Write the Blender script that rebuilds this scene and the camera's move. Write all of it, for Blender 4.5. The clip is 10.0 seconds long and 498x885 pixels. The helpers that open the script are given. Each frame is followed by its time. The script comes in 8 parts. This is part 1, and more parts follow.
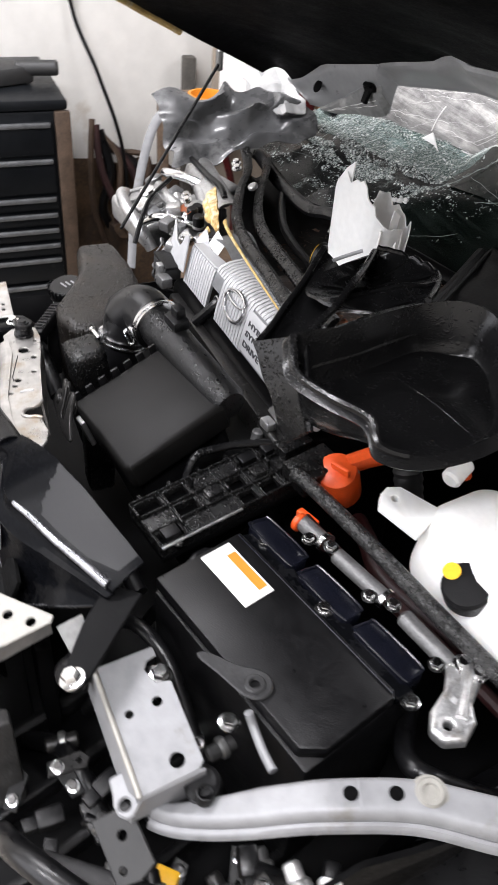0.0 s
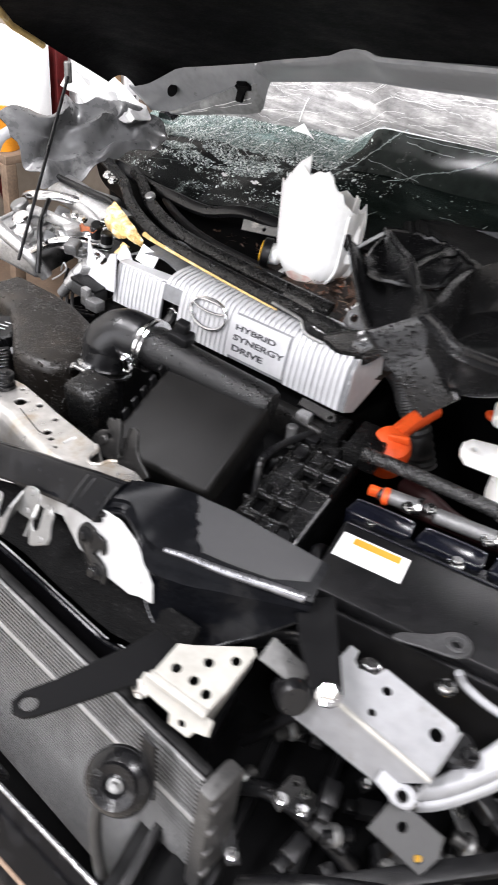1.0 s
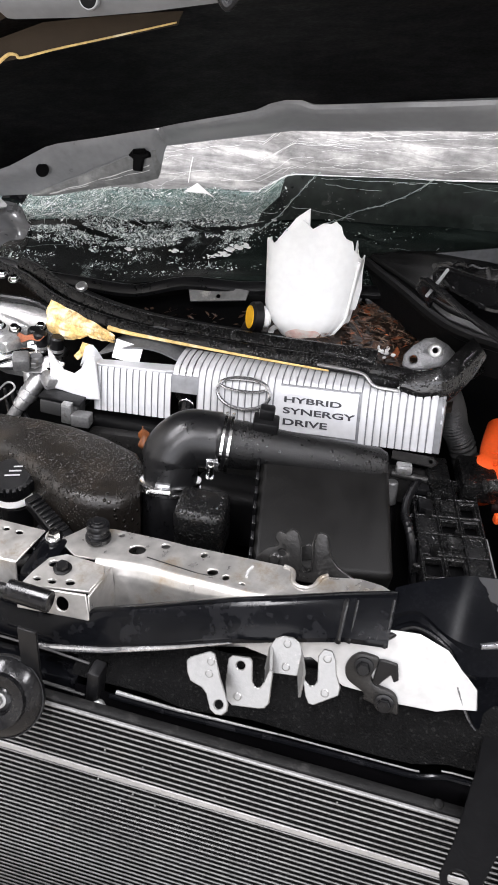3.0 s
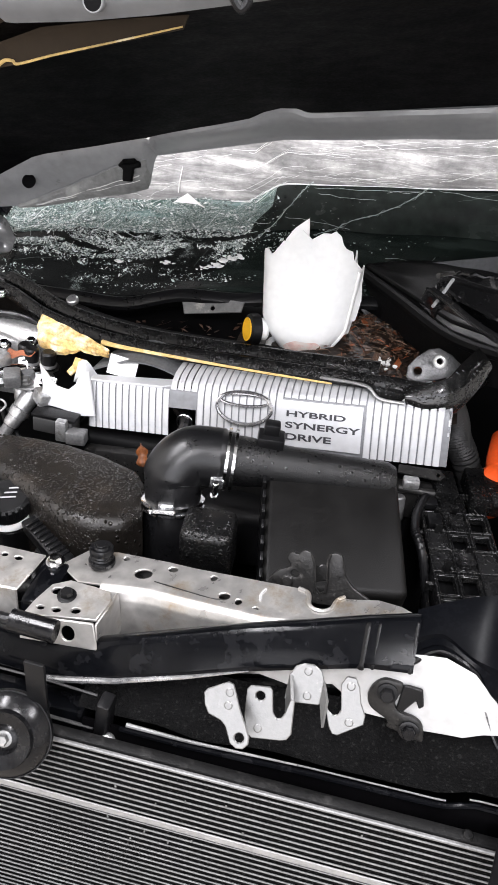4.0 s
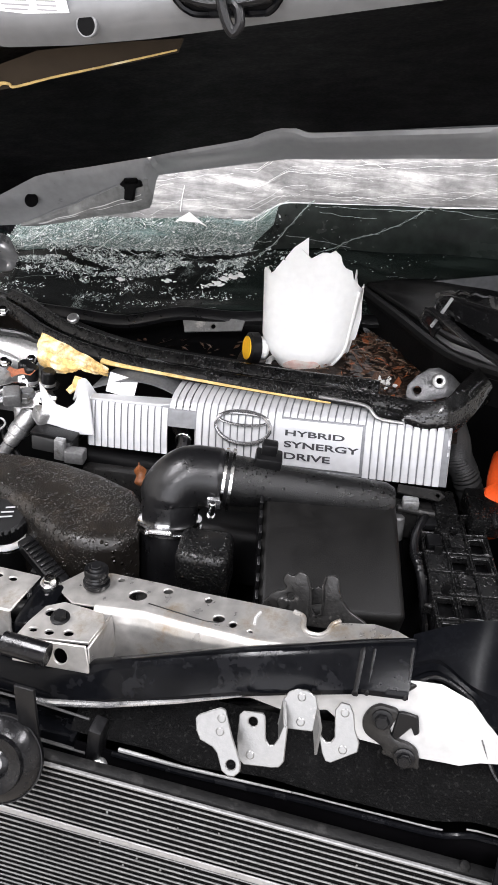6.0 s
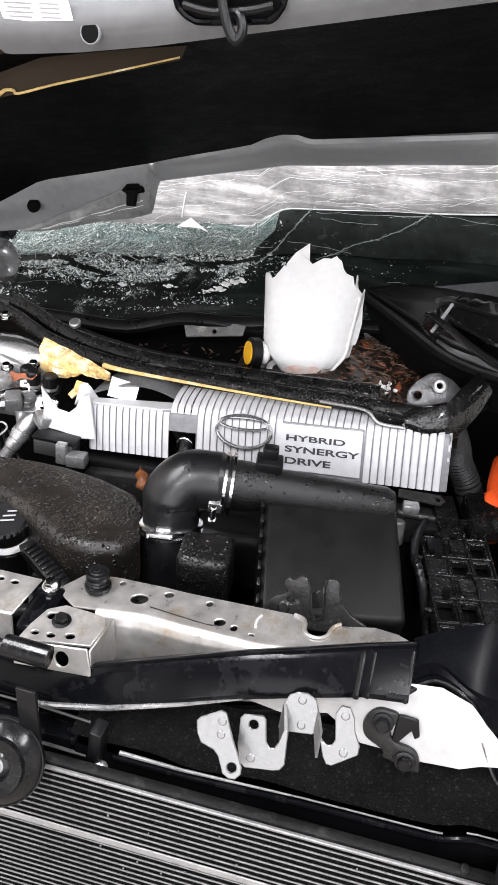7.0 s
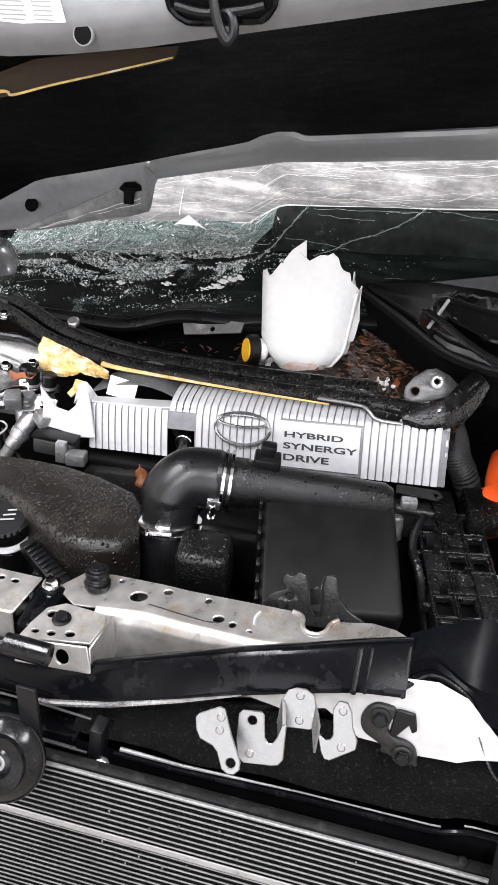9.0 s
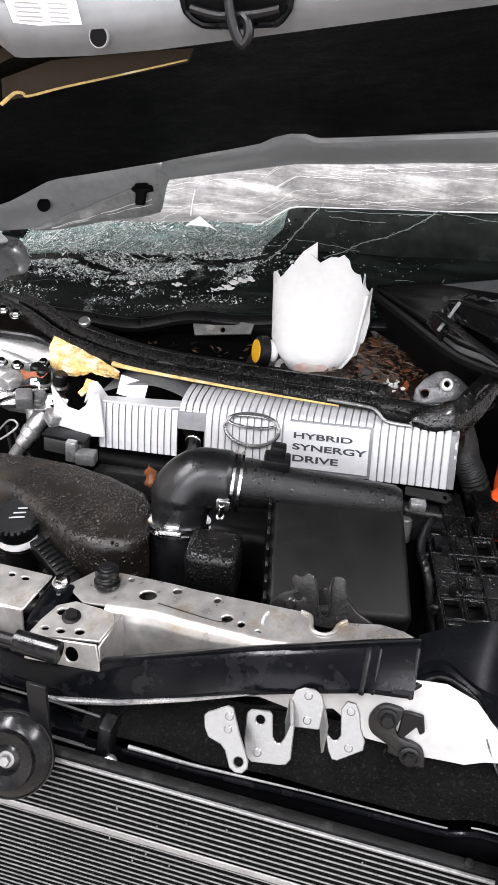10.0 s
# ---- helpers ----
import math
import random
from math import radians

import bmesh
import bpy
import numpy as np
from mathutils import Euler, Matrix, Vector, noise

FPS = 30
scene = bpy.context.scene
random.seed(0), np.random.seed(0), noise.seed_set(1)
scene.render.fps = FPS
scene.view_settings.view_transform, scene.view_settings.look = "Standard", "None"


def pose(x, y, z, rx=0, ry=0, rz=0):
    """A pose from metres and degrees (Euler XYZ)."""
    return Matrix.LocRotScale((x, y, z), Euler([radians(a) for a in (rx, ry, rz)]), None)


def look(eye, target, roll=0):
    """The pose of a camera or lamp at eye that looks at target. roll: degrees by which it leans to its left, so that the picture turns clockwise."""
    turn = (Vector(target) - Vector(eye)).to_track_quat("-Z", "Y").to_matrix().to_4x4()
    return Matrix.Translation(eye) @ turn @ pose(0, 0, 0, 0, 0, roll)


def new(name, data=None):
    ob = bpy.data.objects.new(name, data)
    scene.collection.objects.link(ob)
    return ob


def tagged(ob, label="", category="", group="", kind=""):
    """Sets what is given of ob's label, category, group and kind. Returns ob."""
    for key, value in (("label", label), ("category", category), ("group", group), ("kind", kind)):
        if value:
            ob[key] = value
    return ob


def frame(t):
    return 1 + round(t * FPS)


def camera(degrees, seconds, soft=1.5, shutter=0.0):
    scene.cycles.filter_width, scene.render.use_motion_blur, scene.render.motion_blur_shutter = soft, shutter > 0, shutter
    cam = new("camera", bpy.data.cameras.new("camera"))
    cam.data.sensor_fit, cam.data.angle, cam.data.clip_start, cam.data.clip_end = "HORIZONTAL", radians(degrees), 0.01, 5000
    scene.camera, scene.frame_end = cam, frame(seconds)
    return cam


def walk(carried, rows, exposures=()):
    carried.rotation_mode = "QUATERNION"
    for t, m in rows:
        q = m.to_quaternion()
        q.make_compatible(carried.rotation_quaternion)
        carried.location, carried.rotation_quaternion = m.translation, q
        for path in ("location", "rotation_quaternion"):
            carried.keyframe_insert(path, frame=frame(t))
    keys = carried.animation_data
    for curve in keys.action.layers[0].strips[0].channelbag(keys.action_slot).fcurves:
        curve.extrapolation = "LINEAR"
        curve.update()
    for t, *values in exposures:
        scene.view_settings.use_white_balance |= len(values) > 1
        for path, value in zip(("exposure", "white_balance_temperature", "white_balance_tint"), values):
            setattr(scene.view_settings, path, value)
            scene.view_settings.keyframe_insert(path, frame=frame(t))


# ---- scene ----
cam = camera(35.8, 10.0, shutter=0.5)
PATH = [
    (0, (1.028, -0.404, 1.511), (-0.375, 0.240, 0.240), 5.5),
    (0.3, (0.968, -0.491, 1.502), (-0.395, 0.314, 0.279), 5.1),
    (0.5, (0.913, -0.608, 1.493), (-0.304, 0.456, 0.315), 8.4),
    (0.6, (0.903, -0.640, 1.506), (-0.257, 0.452, 0.297), 6.6),
    (0.7, (0.880, -0.686, 1.494), (-0.245, 0.462, 0.306), 7.3),
    (1, (0.796, -0.769, 1.476), (-0.238, 0.446, 0.269), 6.9),
    (1.2, (0.710, -0.804, 1.444), (-0.294, 0.496, 0.290), 7.4),
    (1.4, (0.604, -0.809, 1.409), (-0.293, 0.544, 0.240), 5.7),
    (1.5, (0.580, -0.804, 1.411), (-0.308, 0.533, 0.217), 2.7),
    (1.7, (0.507, -0.808, 1.401), (-0.303, 0.576, 0.204), 4.0),
    (2, (0.441, -0.833, 1.402), (-0.288, 0.661, 0.290), 7.1),
    (2.2, (0.400, -0.867, 1.418), (-0.237, 0.688, 0.333), 7.7),
    (2.5, (0.336, -0.928, 1.423), (-0.124, 0.689, 0.339), 4.4),
    (2.7, (0.307, -0.952, 1.425), (-0.137, 0.675, 0.357), 4.2),
    (3.8, (0.241, -0.933, 1.405), (-0.125, 0.745, 0.381), 4.8),
    (4, (0.236, -0.930, 1.411), (-0.139, 0.746, 0.386), 4.5),
    (4.5, (0.240, -0.921, 1.410), (-0.161, 0.761, 0.406), 4.1),
    (5, (0.240, -0.915, 1.407), (-0.164, 0.772, 0.412), 4.3),
    (5.5, (0.246, -0.917, 1.415), (-0.155, 0.769, 0.416), 4.2),
    (7, (0.247, -0.923, 1.416), (-0.159, 0.771, 0.434), 4.3),
    (7.5, (0.246, -0.926, 1.423), (-0.156, 0.767, 0.438), 4.2),
    (8, (0.250, -0.920, 1.422), (-0.152, 0.777, 0.443), 4.0),
    (8.5, (0.250, -0.921, 1.418), (-0.154, 0.767, 0.423), 4.0),
    (9, (0.253, -0.924, 1.421), (-0.157, 0.762, 0.428), 3.7),
    (9.5, (0.256, -0.926, 1.424), (-0.170, 0.757, 0.430), 3.6),
    (10, (0.251, -0.928, 1.422), (-0.178, 0.755, 0.430), 3.9),
]
# the clip's own exposure and white balance on the way
LEVELS = [(0.0, 0.0), (0.5, 0.16), (1.0, 0.36), (1.5, 0.28), (2.0, 0.10), (2.5, 0.12), (4.0, 0.19), (7.0, 0.18), (10.0, 0.18)]
walk(cam, [(t, look(eye, target, roll)) for t, eye, target, roll in PATH], [(t, stops, 6520, 16) for t, stops in LEVELS])

# ---------- light ----------
world = bpy.data.worlds.new("garage_daylight")
scene.world = world
world.use_nodes = True
wn = world.node_tree.nodes
sky = wn.new("ShaderNodeTexSky")
sky.sky_type, sky.sun_disc = "NISHITA", False
sky.sun_elevation, sky.sun_rotation = radians(38), radians(200)
wn["Background"].inputs["Strength"].default_value = 0.08
world.node_tree.links.new(sky.outputs[0], wn["Background"].inputs["Color"])


def area_lamp(name, eye, target, sx, sy, watts, color=(1, 1, 1)):
    d = bpy.data.lights.new(name, "AREA")
    d.shape, d.size, d.size_y, d.energy, d.color = "RECTANGLE", sx, sy, watts, color
    ob = new(name, d)
    ob.matrix_world = look(eye, target)
    return ob


DOOR_WATTS, TUBE_WATTS = 92.0, 68.0
area_lamp("door_daylight", (0.6, -3.75, 1.75), (0.3, 0.0, 1.0), 3.6, 2.3, DOOR_WATTS, (0.95, 0.98, 1.0))


# ---------- helpers for building ----------
def part(name, bm, material, parent=None, label="", smooth=35):
    """One mesh from a bmesh in world coordinates, under a thing or a part."""
    root = parent
    while root is not None and root.parent is not None:
        root = root.parent
    if root is not None:
        bm.transform(Matrix.Translation(-root.location))
    bmesh.ops.recalc_face_normals(bm, faces=bm.faces[:])
    me = bpy.data.meshes.new(name)
    bm.to_mesh(me)
    bm.free()
    me.materials.append(material)
    if smooth:
        me.polygons.foreach_set("use_smooth", [True] * len(me.polygons))
        me.set_sharp_from_angle(angle=radians(smooth))
    ob = new(name, me)
    if parent is not None:
        ob.parent = parent
    if label:
        ob["label"] = label
    return ob


def thing(name, at, label, category, kind="", group=""):
    ob = new(name)
    ob.location = at
    ob.empty_display_size = 0.05
    return tagged(ob, label, category, group, kind)


def solo(name, bm, material, label, category, kind="", group="", smooth=35):
    """A thing that is one mesh, with its origin at the middle of its foot."""
    pts = [v.co for v in bm.verts]
    lo = Vector([min(p[i] for p in pts) for i in range(3)])
    hi = Vector([max(p[i] for p in pts) for i in range(3)])
    at = Vector(((lo.x + hi.x) / 2, (lo.y + hi.y) / 2, lo.z))
    bm.transform(Matrix.Translation(-at))
    ob = part(name, bm, material, None, "", smooth)
    ob.location = at
    return tagged(ob, label, category, group, kind)


def basis(o, xd, yd):
    """Matrix with its origin at o, x along xd and z normal to xd and yd."""
    x = Vector(xd).normalized()
    z = x.cross(Vector(yd)).normalized()
    y = z.cross(x)
    return Matrix(((x.x, y.x, z.x, o[0]), (x.y, y.y, z.y, o[1]), (x.z, y.z, z.z, o[2]), (0, 0, 0, 1)))


def add(bm, other, m=None):
    """Moves another bmesh into bm."""
    if m is not None:
        other.transform(m)
    me = bpy.data.meshes.new("tmp")
    other.to_mesh(me)
    other.free()
    bm.from_mesh(me)
    bpy.data.meshes.remove(me)
    return bm


def bevel(bm, width, segments=2, angle=30):
    if width > 0:
        edges = [e for e in bm.edges if len(e.link_faces) == 2 and e.calc_face_angle(0) > radians(angle)]
        bmesh.ops.bevel(bm, geom=edges, offset=width, segments=segments, affect="EDGES", profile=0.5, clamp_overlap=True)
    return bm


def box(size, m=None, bev=0.003, segments=2, taper=(1, 1)):
    """A box standing on its origin; taper scales its top."""
    bm = bmesh.new()
    bmesh.ops.create_cube(bm, size=1)
    for v in bm.verts:
        k = taper if v.co.z > 0 else (1, 1)
        v.co = Vector((v.co.x * size[0] * k[0], v.co.y * size[1] * k[1], (v.co.z + 0.5) * size[2]))
    bevel(bm, bev, segments)
    if m is not None:
        bm.transform(m)
    return bm


def ring(cx, cy, rx, ry=None, n=16):
    ry = ry or rx
    return [(cx + rx * math.cos(2 * math.pi * i / n), cy + ry * math.sin(2 * math.pi * i / n)) for i in range(n)]


def plate(outline, thick, m=None, holes=(), bev=0.0, segments=1):
    """A flat plate with real holes; the outline lies in local xy, the thickness goes to -z."""
    bm = bmesh.new()
    for loop in (outline, *holes):
        vs = [bm.verts.new((x, y, 0)) for x, y in loop]
        for a, b in zip(vs, vs[1:] + vs[:1]):
            bm.edges.new((a, b))
    bmesh.ops.triangle_fill(bm, use_beauty=True, use_dissolve=False, edges=bm.edges[:])
    bmesh.ops.dissolve_limit(bm, angle_limit=0.01, verts=bm.verts[:], edges=bm.edges[:], delimit=set())
    ext = bmesh.ops.extrude_face_region(bm, geom=bm.faces[:])
    for v in ext["geom"]:
        if isinstance(v, bmesh.types.BMVert):
            v.co.z -= thick
    bmesh.ops.recalc_face_normals(bm, faces=bm.faces[:])
    bevel(bm, bev, segments, 50)
    if m is not None:
        bm.transform(m)
    return bm


def soft(outline, steps=3):
    """A rounded version of a flat outline."""
    return [(p.x, p.y) for p in smooth_line([(x, y, 0) for x, y in outline], steps, True)]


def smooth_line(points, steps=6, closed=False):
    """A Catmull-Rom line through the points."""
    p = [Vector(q) for q in points]
    n = len(p)
    out = []
    for i in range(n if closed else n - 1):
        a, b, c, d = (p[(i - 1) % n], p[i], p[(i + 1) % n], p[(i + 2) % n]) if closed else (p[max(i - 1, 0)], p[i], p[i + 1], p[min(i + 2, n - 1)])
        for k in range(steps):
            t = k / steps
            out.append(0.5 * (2 * b + (c - a) * t + (2 * a - 5 * b + 4 * c - d) * t * t + (3 * b - a - 3 * c + d) * t ** 3))
    if not closed:
        out.append(p[-1])
    return out


def tube(points, radius, seg=12, closed=False, ribs=0.0, flat=1.0):
    """A round hose along a line; radius may be a list; ribs: depth of corrugation."""
    bm = bmesh.new()
    n = len(points)
    pts = [Vector(q) for q in points]
    rad = radius if isinstance(radius, (list, tuple)) else [radius] * n
    rows, side = [], None
    for i, q in enumerate(pts):
        d = (pts[(i + 1) % n] - pts[i - 1]) if closed else (pts[min(i + 1, n - 1)] - pts[max(i - 1, 0)])
        d.normalize()
        side = d.orthogonal().normalized() if side is None else (side - d * side.dot(d)).normalized()
        up = d.cross(side)
        r = rad[i] * (1 - (ribs if i % 2 else 0))
        rows.append([bm.verts.new(q + (side * math.cos(2 * math.pi * k / seg) + up * math.sin(2 * math.pi * k / seg) * flat) * r) for k in range(seg)])
    for a, b in zip(rows, rows[1:] + (rows[:1] if closed else [])):
        for k in range(seg):
            bm.faces.new((a[k], a[(k + 1) % seg], b[(k + 1) % seg], b[k]))
    if not closed:
        bm.faces.new(rows[0])
        bm.faces.new(rows[-1])
    return bm


def lathe(profile, at, axis, seg=24, cap=True):
    """A turned shape: profile of (radius, height) along axis from at."""
    bm = bmesh.new()
    rows = [[bm.verts.new((r * math.cos(2 * math.pi * k / seg), r * math.sin(2 * math.pi * k / seg), h)) for k in range(seg)] if r > 1e-5 else [bm.verts.new((0, 0, h))] for r, h in profile]
    for a, b in zip(rows, rows[1:]):
        for k in range(seg):
            q = [a[k % len(a)], a[(k + 1) % len(a)], b[(k + 1) % len(b)], b[k % len(b)]]
            q = list(dict.fromkeys(q))
            if len(q) > 2:
                bm.faces.new(q)
    for r in (rows[0], rows[-1]):
        if cap and len(r) > 2:
            bm.faces.new(r)
    ax = Vector(axis).normalized()
    bm.transform(Matrix.Translation(at) @ ax.to_track_quat("Z", "Y").to_matrix().to_4x4())
    return bm


def rod(a, b, r, seg=12):
    a, b = Vector(a), Vector(b)
    h = (b - a).length
    c = min(r * 0.25, h * 0.2)
    return lathe([(0, 0), (r - c, 0), (r, c), (r, h - c), (r - c, h), (0, h)], a, b - a, seg)


def sheet(fn, nu, nv, thick=0.0):
    """A surface fn(u, v) for u and v from 0 to 1, with a thickness along its normals."""
    bm = bmesh.new()
    g = [[bm.verts.new(fn(i / nu, j / nv)) for i in range(nu + 1)] for j in range(nv + 1)]
    for j in range(nv):
        for i in range(nu):
            bm.faces.new((g[j][i], g[j][i + 1], g[j + 1][i + 1], g[j + 1][i]))
    if thick:
        bm.normal_update()
        old, rim = bm.faces[:], [e for e in bm.edges if e.is_boundary]
        twin = {v: bm.verts.new(v.co - v.normal * thick) for v in bm.verts[:]}
        for f in old:
            bm.faces.new([twin[v] for v in reversed(f.verts)])
        for e in rim:
            a, b = e.verts
            bm.faces.new((a, b, twin[b], twin[a]))
    return bm


def along(table, x):
    """Straight-line reading of a table of (x, value)."""
    return float(np.interp(x, [p[0] for p in table], [p[1] for p in table]))


def bolt(at, axis, r, material, parent, name="bolt", flange=1.45):
    """A hexagon bolt with its washer."""
    ax = Vector(axis).normalized()
    bm = lathe([(0, 0), (r * flange, 0), (r * flange, r * 0.25), (r * 1.2, r * 0.32), (0, r * 0.32)], at, ax, 18)
    add(bm, lathe([(0, 0), (r, 0), (r, r * 0.75), (r * 0.85, r * 0.95), (0, r * 0.95)], Vector(at) + ax * r * 0.25, ax, 6))
    return part(name, bm, material, parent)


def blob(at, size, seed, rough=0.35, sub=2):
    """An uneven lump."""
    bm = bmesh.new()
    bmesh.ops.create_icosphere(bm, subdivisions=sub, radius=1)
    for v in bm.verts:
        k = 1 + rough * noise.noise(v.co * 1.7 + Vector((seed * 3.1, seed, 0)))
        v.co = Vector((v.co.x * size[0] * k, v.co.y * size[1] * k, v.co.z * size[2] * k)) + Vector(at)
    return bm


# ---------- materials ----------
def material(name, color, rough=0.5, metal=0.0, var=0.25, scale=30.0, bump=0.0, bump_scale=200.0, spots=None, spot_scale=25.0, spot_low=0.55, coat=0.0, rough_var=0.12, detail=6.0, trans=0.0, ior=1.45, sub=0.0, wet=0.0, spec=0.5, spot_soft=0.12):
    """A surface with colour and gloss varied at two scales, stains of another colour (spots) and fine relief."""
    m = bpy.data.materials.new(name)
    m.use_nodes = True
    nt = m.node_tree
    n, L = nt.nodes, nt.links
    p = n["Principled BSDF"]
    tc = n.new("ShaderNodeTexCoord")
    big, fine = n.new("ShaderNodeTexNoise"), n.new("ShaderNodeTexNoise")
    for tex, s in ((big, scale), (fine, scale * 7)):
        tex.inputs["Scale"].default_value, tex.inputs["Detail"].default_value = s, detail
        L.new(tc.outputs["Object"], tex.inputs["Vector"])
    both = n.new("ShaderNodeMath")
    both.operation = "ADD"
    L.new(big.outputs["Fac"], both.inputs[0])
    L.new(fine.outputs["Fac"], both.inputs[1])
    ramp = n.new("ShaderNodeMapRange")
    ramp.inputs["From Min"].default_value, ramp.inputs["From Max"].default_value = 0.7, 1.3
    ramp.inputs["To Min"].default_value, ramp.inputs["To Max"].default_value = 1 - var, 1 + var
    L.new(both.outputs[0], ramp.inputs["Value"])
    mul = n.new("ShaderNodeVectorMath")
    mul.operation = "SCALE"
    mul.inputs[0].default_value = color
    L.new(ramp.outputs[0], mul.inputs["Scale"])
    col = mul.outputs[0]
    mask = None
    if spots:
        st = n.new("ShaderNodeTexNoise")
        st.inputs["Scale"].default_value, st.inputs["Detail"].default_value, st.inputs["Roughness"].default_value = spot_scale, 8, 0.65
        L.new(tc.outputs["Object"], st.inputs["Vector"])
        mr = n.new("ShaderNodeMapRange")
        mr.inputs["From Min"].default_value, mr.inputs["From Max"].default_value = spot_low, spot_low + spot_soft
        L.new(st.outputs["Fac"], mr.inputs["Value"])
        mix = n.new("ShaderNodeMix")
        mix.data_type = "RGBA"
        L.new(mr.outputs[0], mix.inputs["Factor"])
        L.new(col, mix.inputs["A"])
        mix.inputs["B"].default_value = (*spots, 1)
        col, mask = mix.outputs["Result"], mr.outputs[0]
    L.new(col, p.inputs["Base Color"])
    rr = n.new("ShaderNodeMapRange")
    rr.inputs["From Min"].default_value, rr.inputs["From Max"].default_value = 0.6, 1.4
    rr.inputs["To Min"].default_value, rr.inputs["To Max"].default_value = max(rough - rough_var, 0.02), min(rough + rough_var, 1)
    L.new(both.outputs[0], rr.inputs["Value"])
    rough_out = rr.outputs[0]
    height = None
    if bump:
        bt = n.new("ShaderNodeTexNoise")
        bt.inputs["Scale"].default_value, bt.inputs["Detail"].default_value = bump_scale, 4
        L.new(tc.outputs["Object"], bt.inputs["Vector"])
        height = n.new("ShaderNodeBump")
        height.inputs["Strength"].default_value, height.inputs["Distance"].default_value = bump, 0.002
        L.new(bt.outputs["Fac"], height.inputs["Height"])
    if wet:
        vo = n.new("ShaderNodeTexVoronoi")
        vo.inputs["Scale"].default_value = 300
        L.new(tc.outputs["Object"], vo.inputs["Vector"])
        dr = n.new("ShaderNodeMapRange")
        dr.inputs["From Min"].default_value, dr.inputs["From Max"].default_value = 0.42, 0.1
        L.new(vo.outputs["Distance"], dr.inputs["Value"])
        zone = n.new("ShaderNodeTexNoise")
        zone.inputs["Scale"].default_value, zone.inputs["Detail"].default_value = 22, 5
        L.new(tc.outputs["Object"], zone.inputs["Vector"])
        zr = n.new("ShaderNodeMapRange")
        zr.inputs["From Min"].default_value, zr.inputs["From Max"].default_value = 0.42, 0.55
        L.new(zone.outputs["Fac"], zr.inputs["Value"])
        dm = n.new("ShaderNodeMath")
        dm.operation = "MULTIPLY"
        L.new(dr.outputs[0], dm.inputs[0])
        L.new(zr.outputs[0], dm.inputs[1])
        v2, d2, z2, m2, top = (n.new("ShaderNode" + k) for k in ("TexVoronoi", "MapRange", "MapRange", "Math", "Math"))
        v2.inputs["Scale"].default_value = 125
        L.new(tc.outputs["Object"], v2.inputs["Vector"])
        d2.inputs["From Min"].default_value, d2.inputs["From Max"].default_value = 0.34, 0.16
        L.new(v2.outputs["Distance"], d2.inputs["Value"])
        split = n.new("ShaderNodeSeparateColor")
        L.new(v2.outputs["Color"], split.inputs["Color"])
        z2.inputs["From Min"].default_value, z2.inputs["From Max"].default_value = 0.66, 0.72
        L.new(split.outputs["Red"], z2.inputs["Value"])
        m2.operation, top.operation = "MULTIPLY", "MAXIMUM"
        L.new(d2.outputs[0], m2.inputs[0])
        L.new(z2.outputs[0], m2.inputs[1])
        L.new(dm.outputs[0], top.inputs[0])
        L.new(m2.outputs[0], top.inputs[1])
        dm = top
        hb = n.new("ShaderNodeBump")
        hb.inputs["Strength"].default_value, hb.inputs["Distance"].default_value = wet, 0.0022
        L.new(dm.outputs[0], hb.inputs["Height"])
        if height:
            L.new(height.outputs[0], hb.inputs["Normal"])
        height = hb
        rm = n.new("ShaderNodeMix")
        L.new(dm.outputs[0], rm.inputs["Factor"])
        L.new(rough_out, rm.inputs["A"])
        rm.inputs["B"].default_value = 0.08
        rough_out = rm.outputs["Result"]
    L.new(rough_out, p.inputs["Roughness"])
    if height:
        L.new(height.outputs[0], p.inputs["Normal"])
    p.inputs["Metallic"].default_value, p.inputs["IOR"].default_value = metal, ior
    p.inputs["Coat Weight"].default_value, p.inputs["Coat Roughness"].default_value = coat, 0.05
    p.inputs["Transmission Weight"].default_value, p.inputs["Subsurface Weight"].default_value = trans, sub
    p.inputs["Specular IOR Level"].default_value = spec
    if sub:
        p.inputs["Subsurface Radius"].default_value, p.inputs["Subsurface Scale"].default_value = (1, 0.9, 0.8), 0.02
    return m


M_PLASTIC = material("black_plastic", (0.0036, 0.0036, 0.0040), 0.38, bump=0.18, bump_scale=700, spots=(0.008, 0.0078, 0.0076), spot_scale=14, spot_low=0.58, spec=0.30)
M_LID = material("matt_air_box_plastic", (0.0050, 0.0048, 0.0046), 0.48, bump=0.15, bump_scale=900, spots=(0.007, 0.0066, 0.0062), spot_scale=14, spot_low=0.58, spec=0.20)
M_GRAINED = material("grained_black_plastic", (0.0042, 0.0042, 0.0044), 0.40, bump=0.35, bump_scale=900, spots=(0.008, 0.008, 0.008), spot_scale=18, spot_low=0.6, spec=0.40, wet=0.15)
M_SATIN = material("satin_black_plastic", (0.0045, 0.0045, 0.005), 0.24, bump=0.08, bump_scale=90, spots=(0.012, 0.012, 0.012), spot_scale=18, spot_low=0.6, spec=0.35)
M_TORN = material("torn_glossy_plastic", (0.0065, 0.0065, 0.0068), 0.24, var=0.15, bump=0.04, bump_scale=60, wet=0.14, rough_var=0.08, spec=0.44)
M_BENTSHEET = material("dusty_bent_sheet", (0.24, 0.243, 0.24), 0.42, var=0.3, scale=14, bump=0.3, bump_scale=60, spots=(0.42, 0.42, 0.41), spot_scale=13, spot_low=0.54)
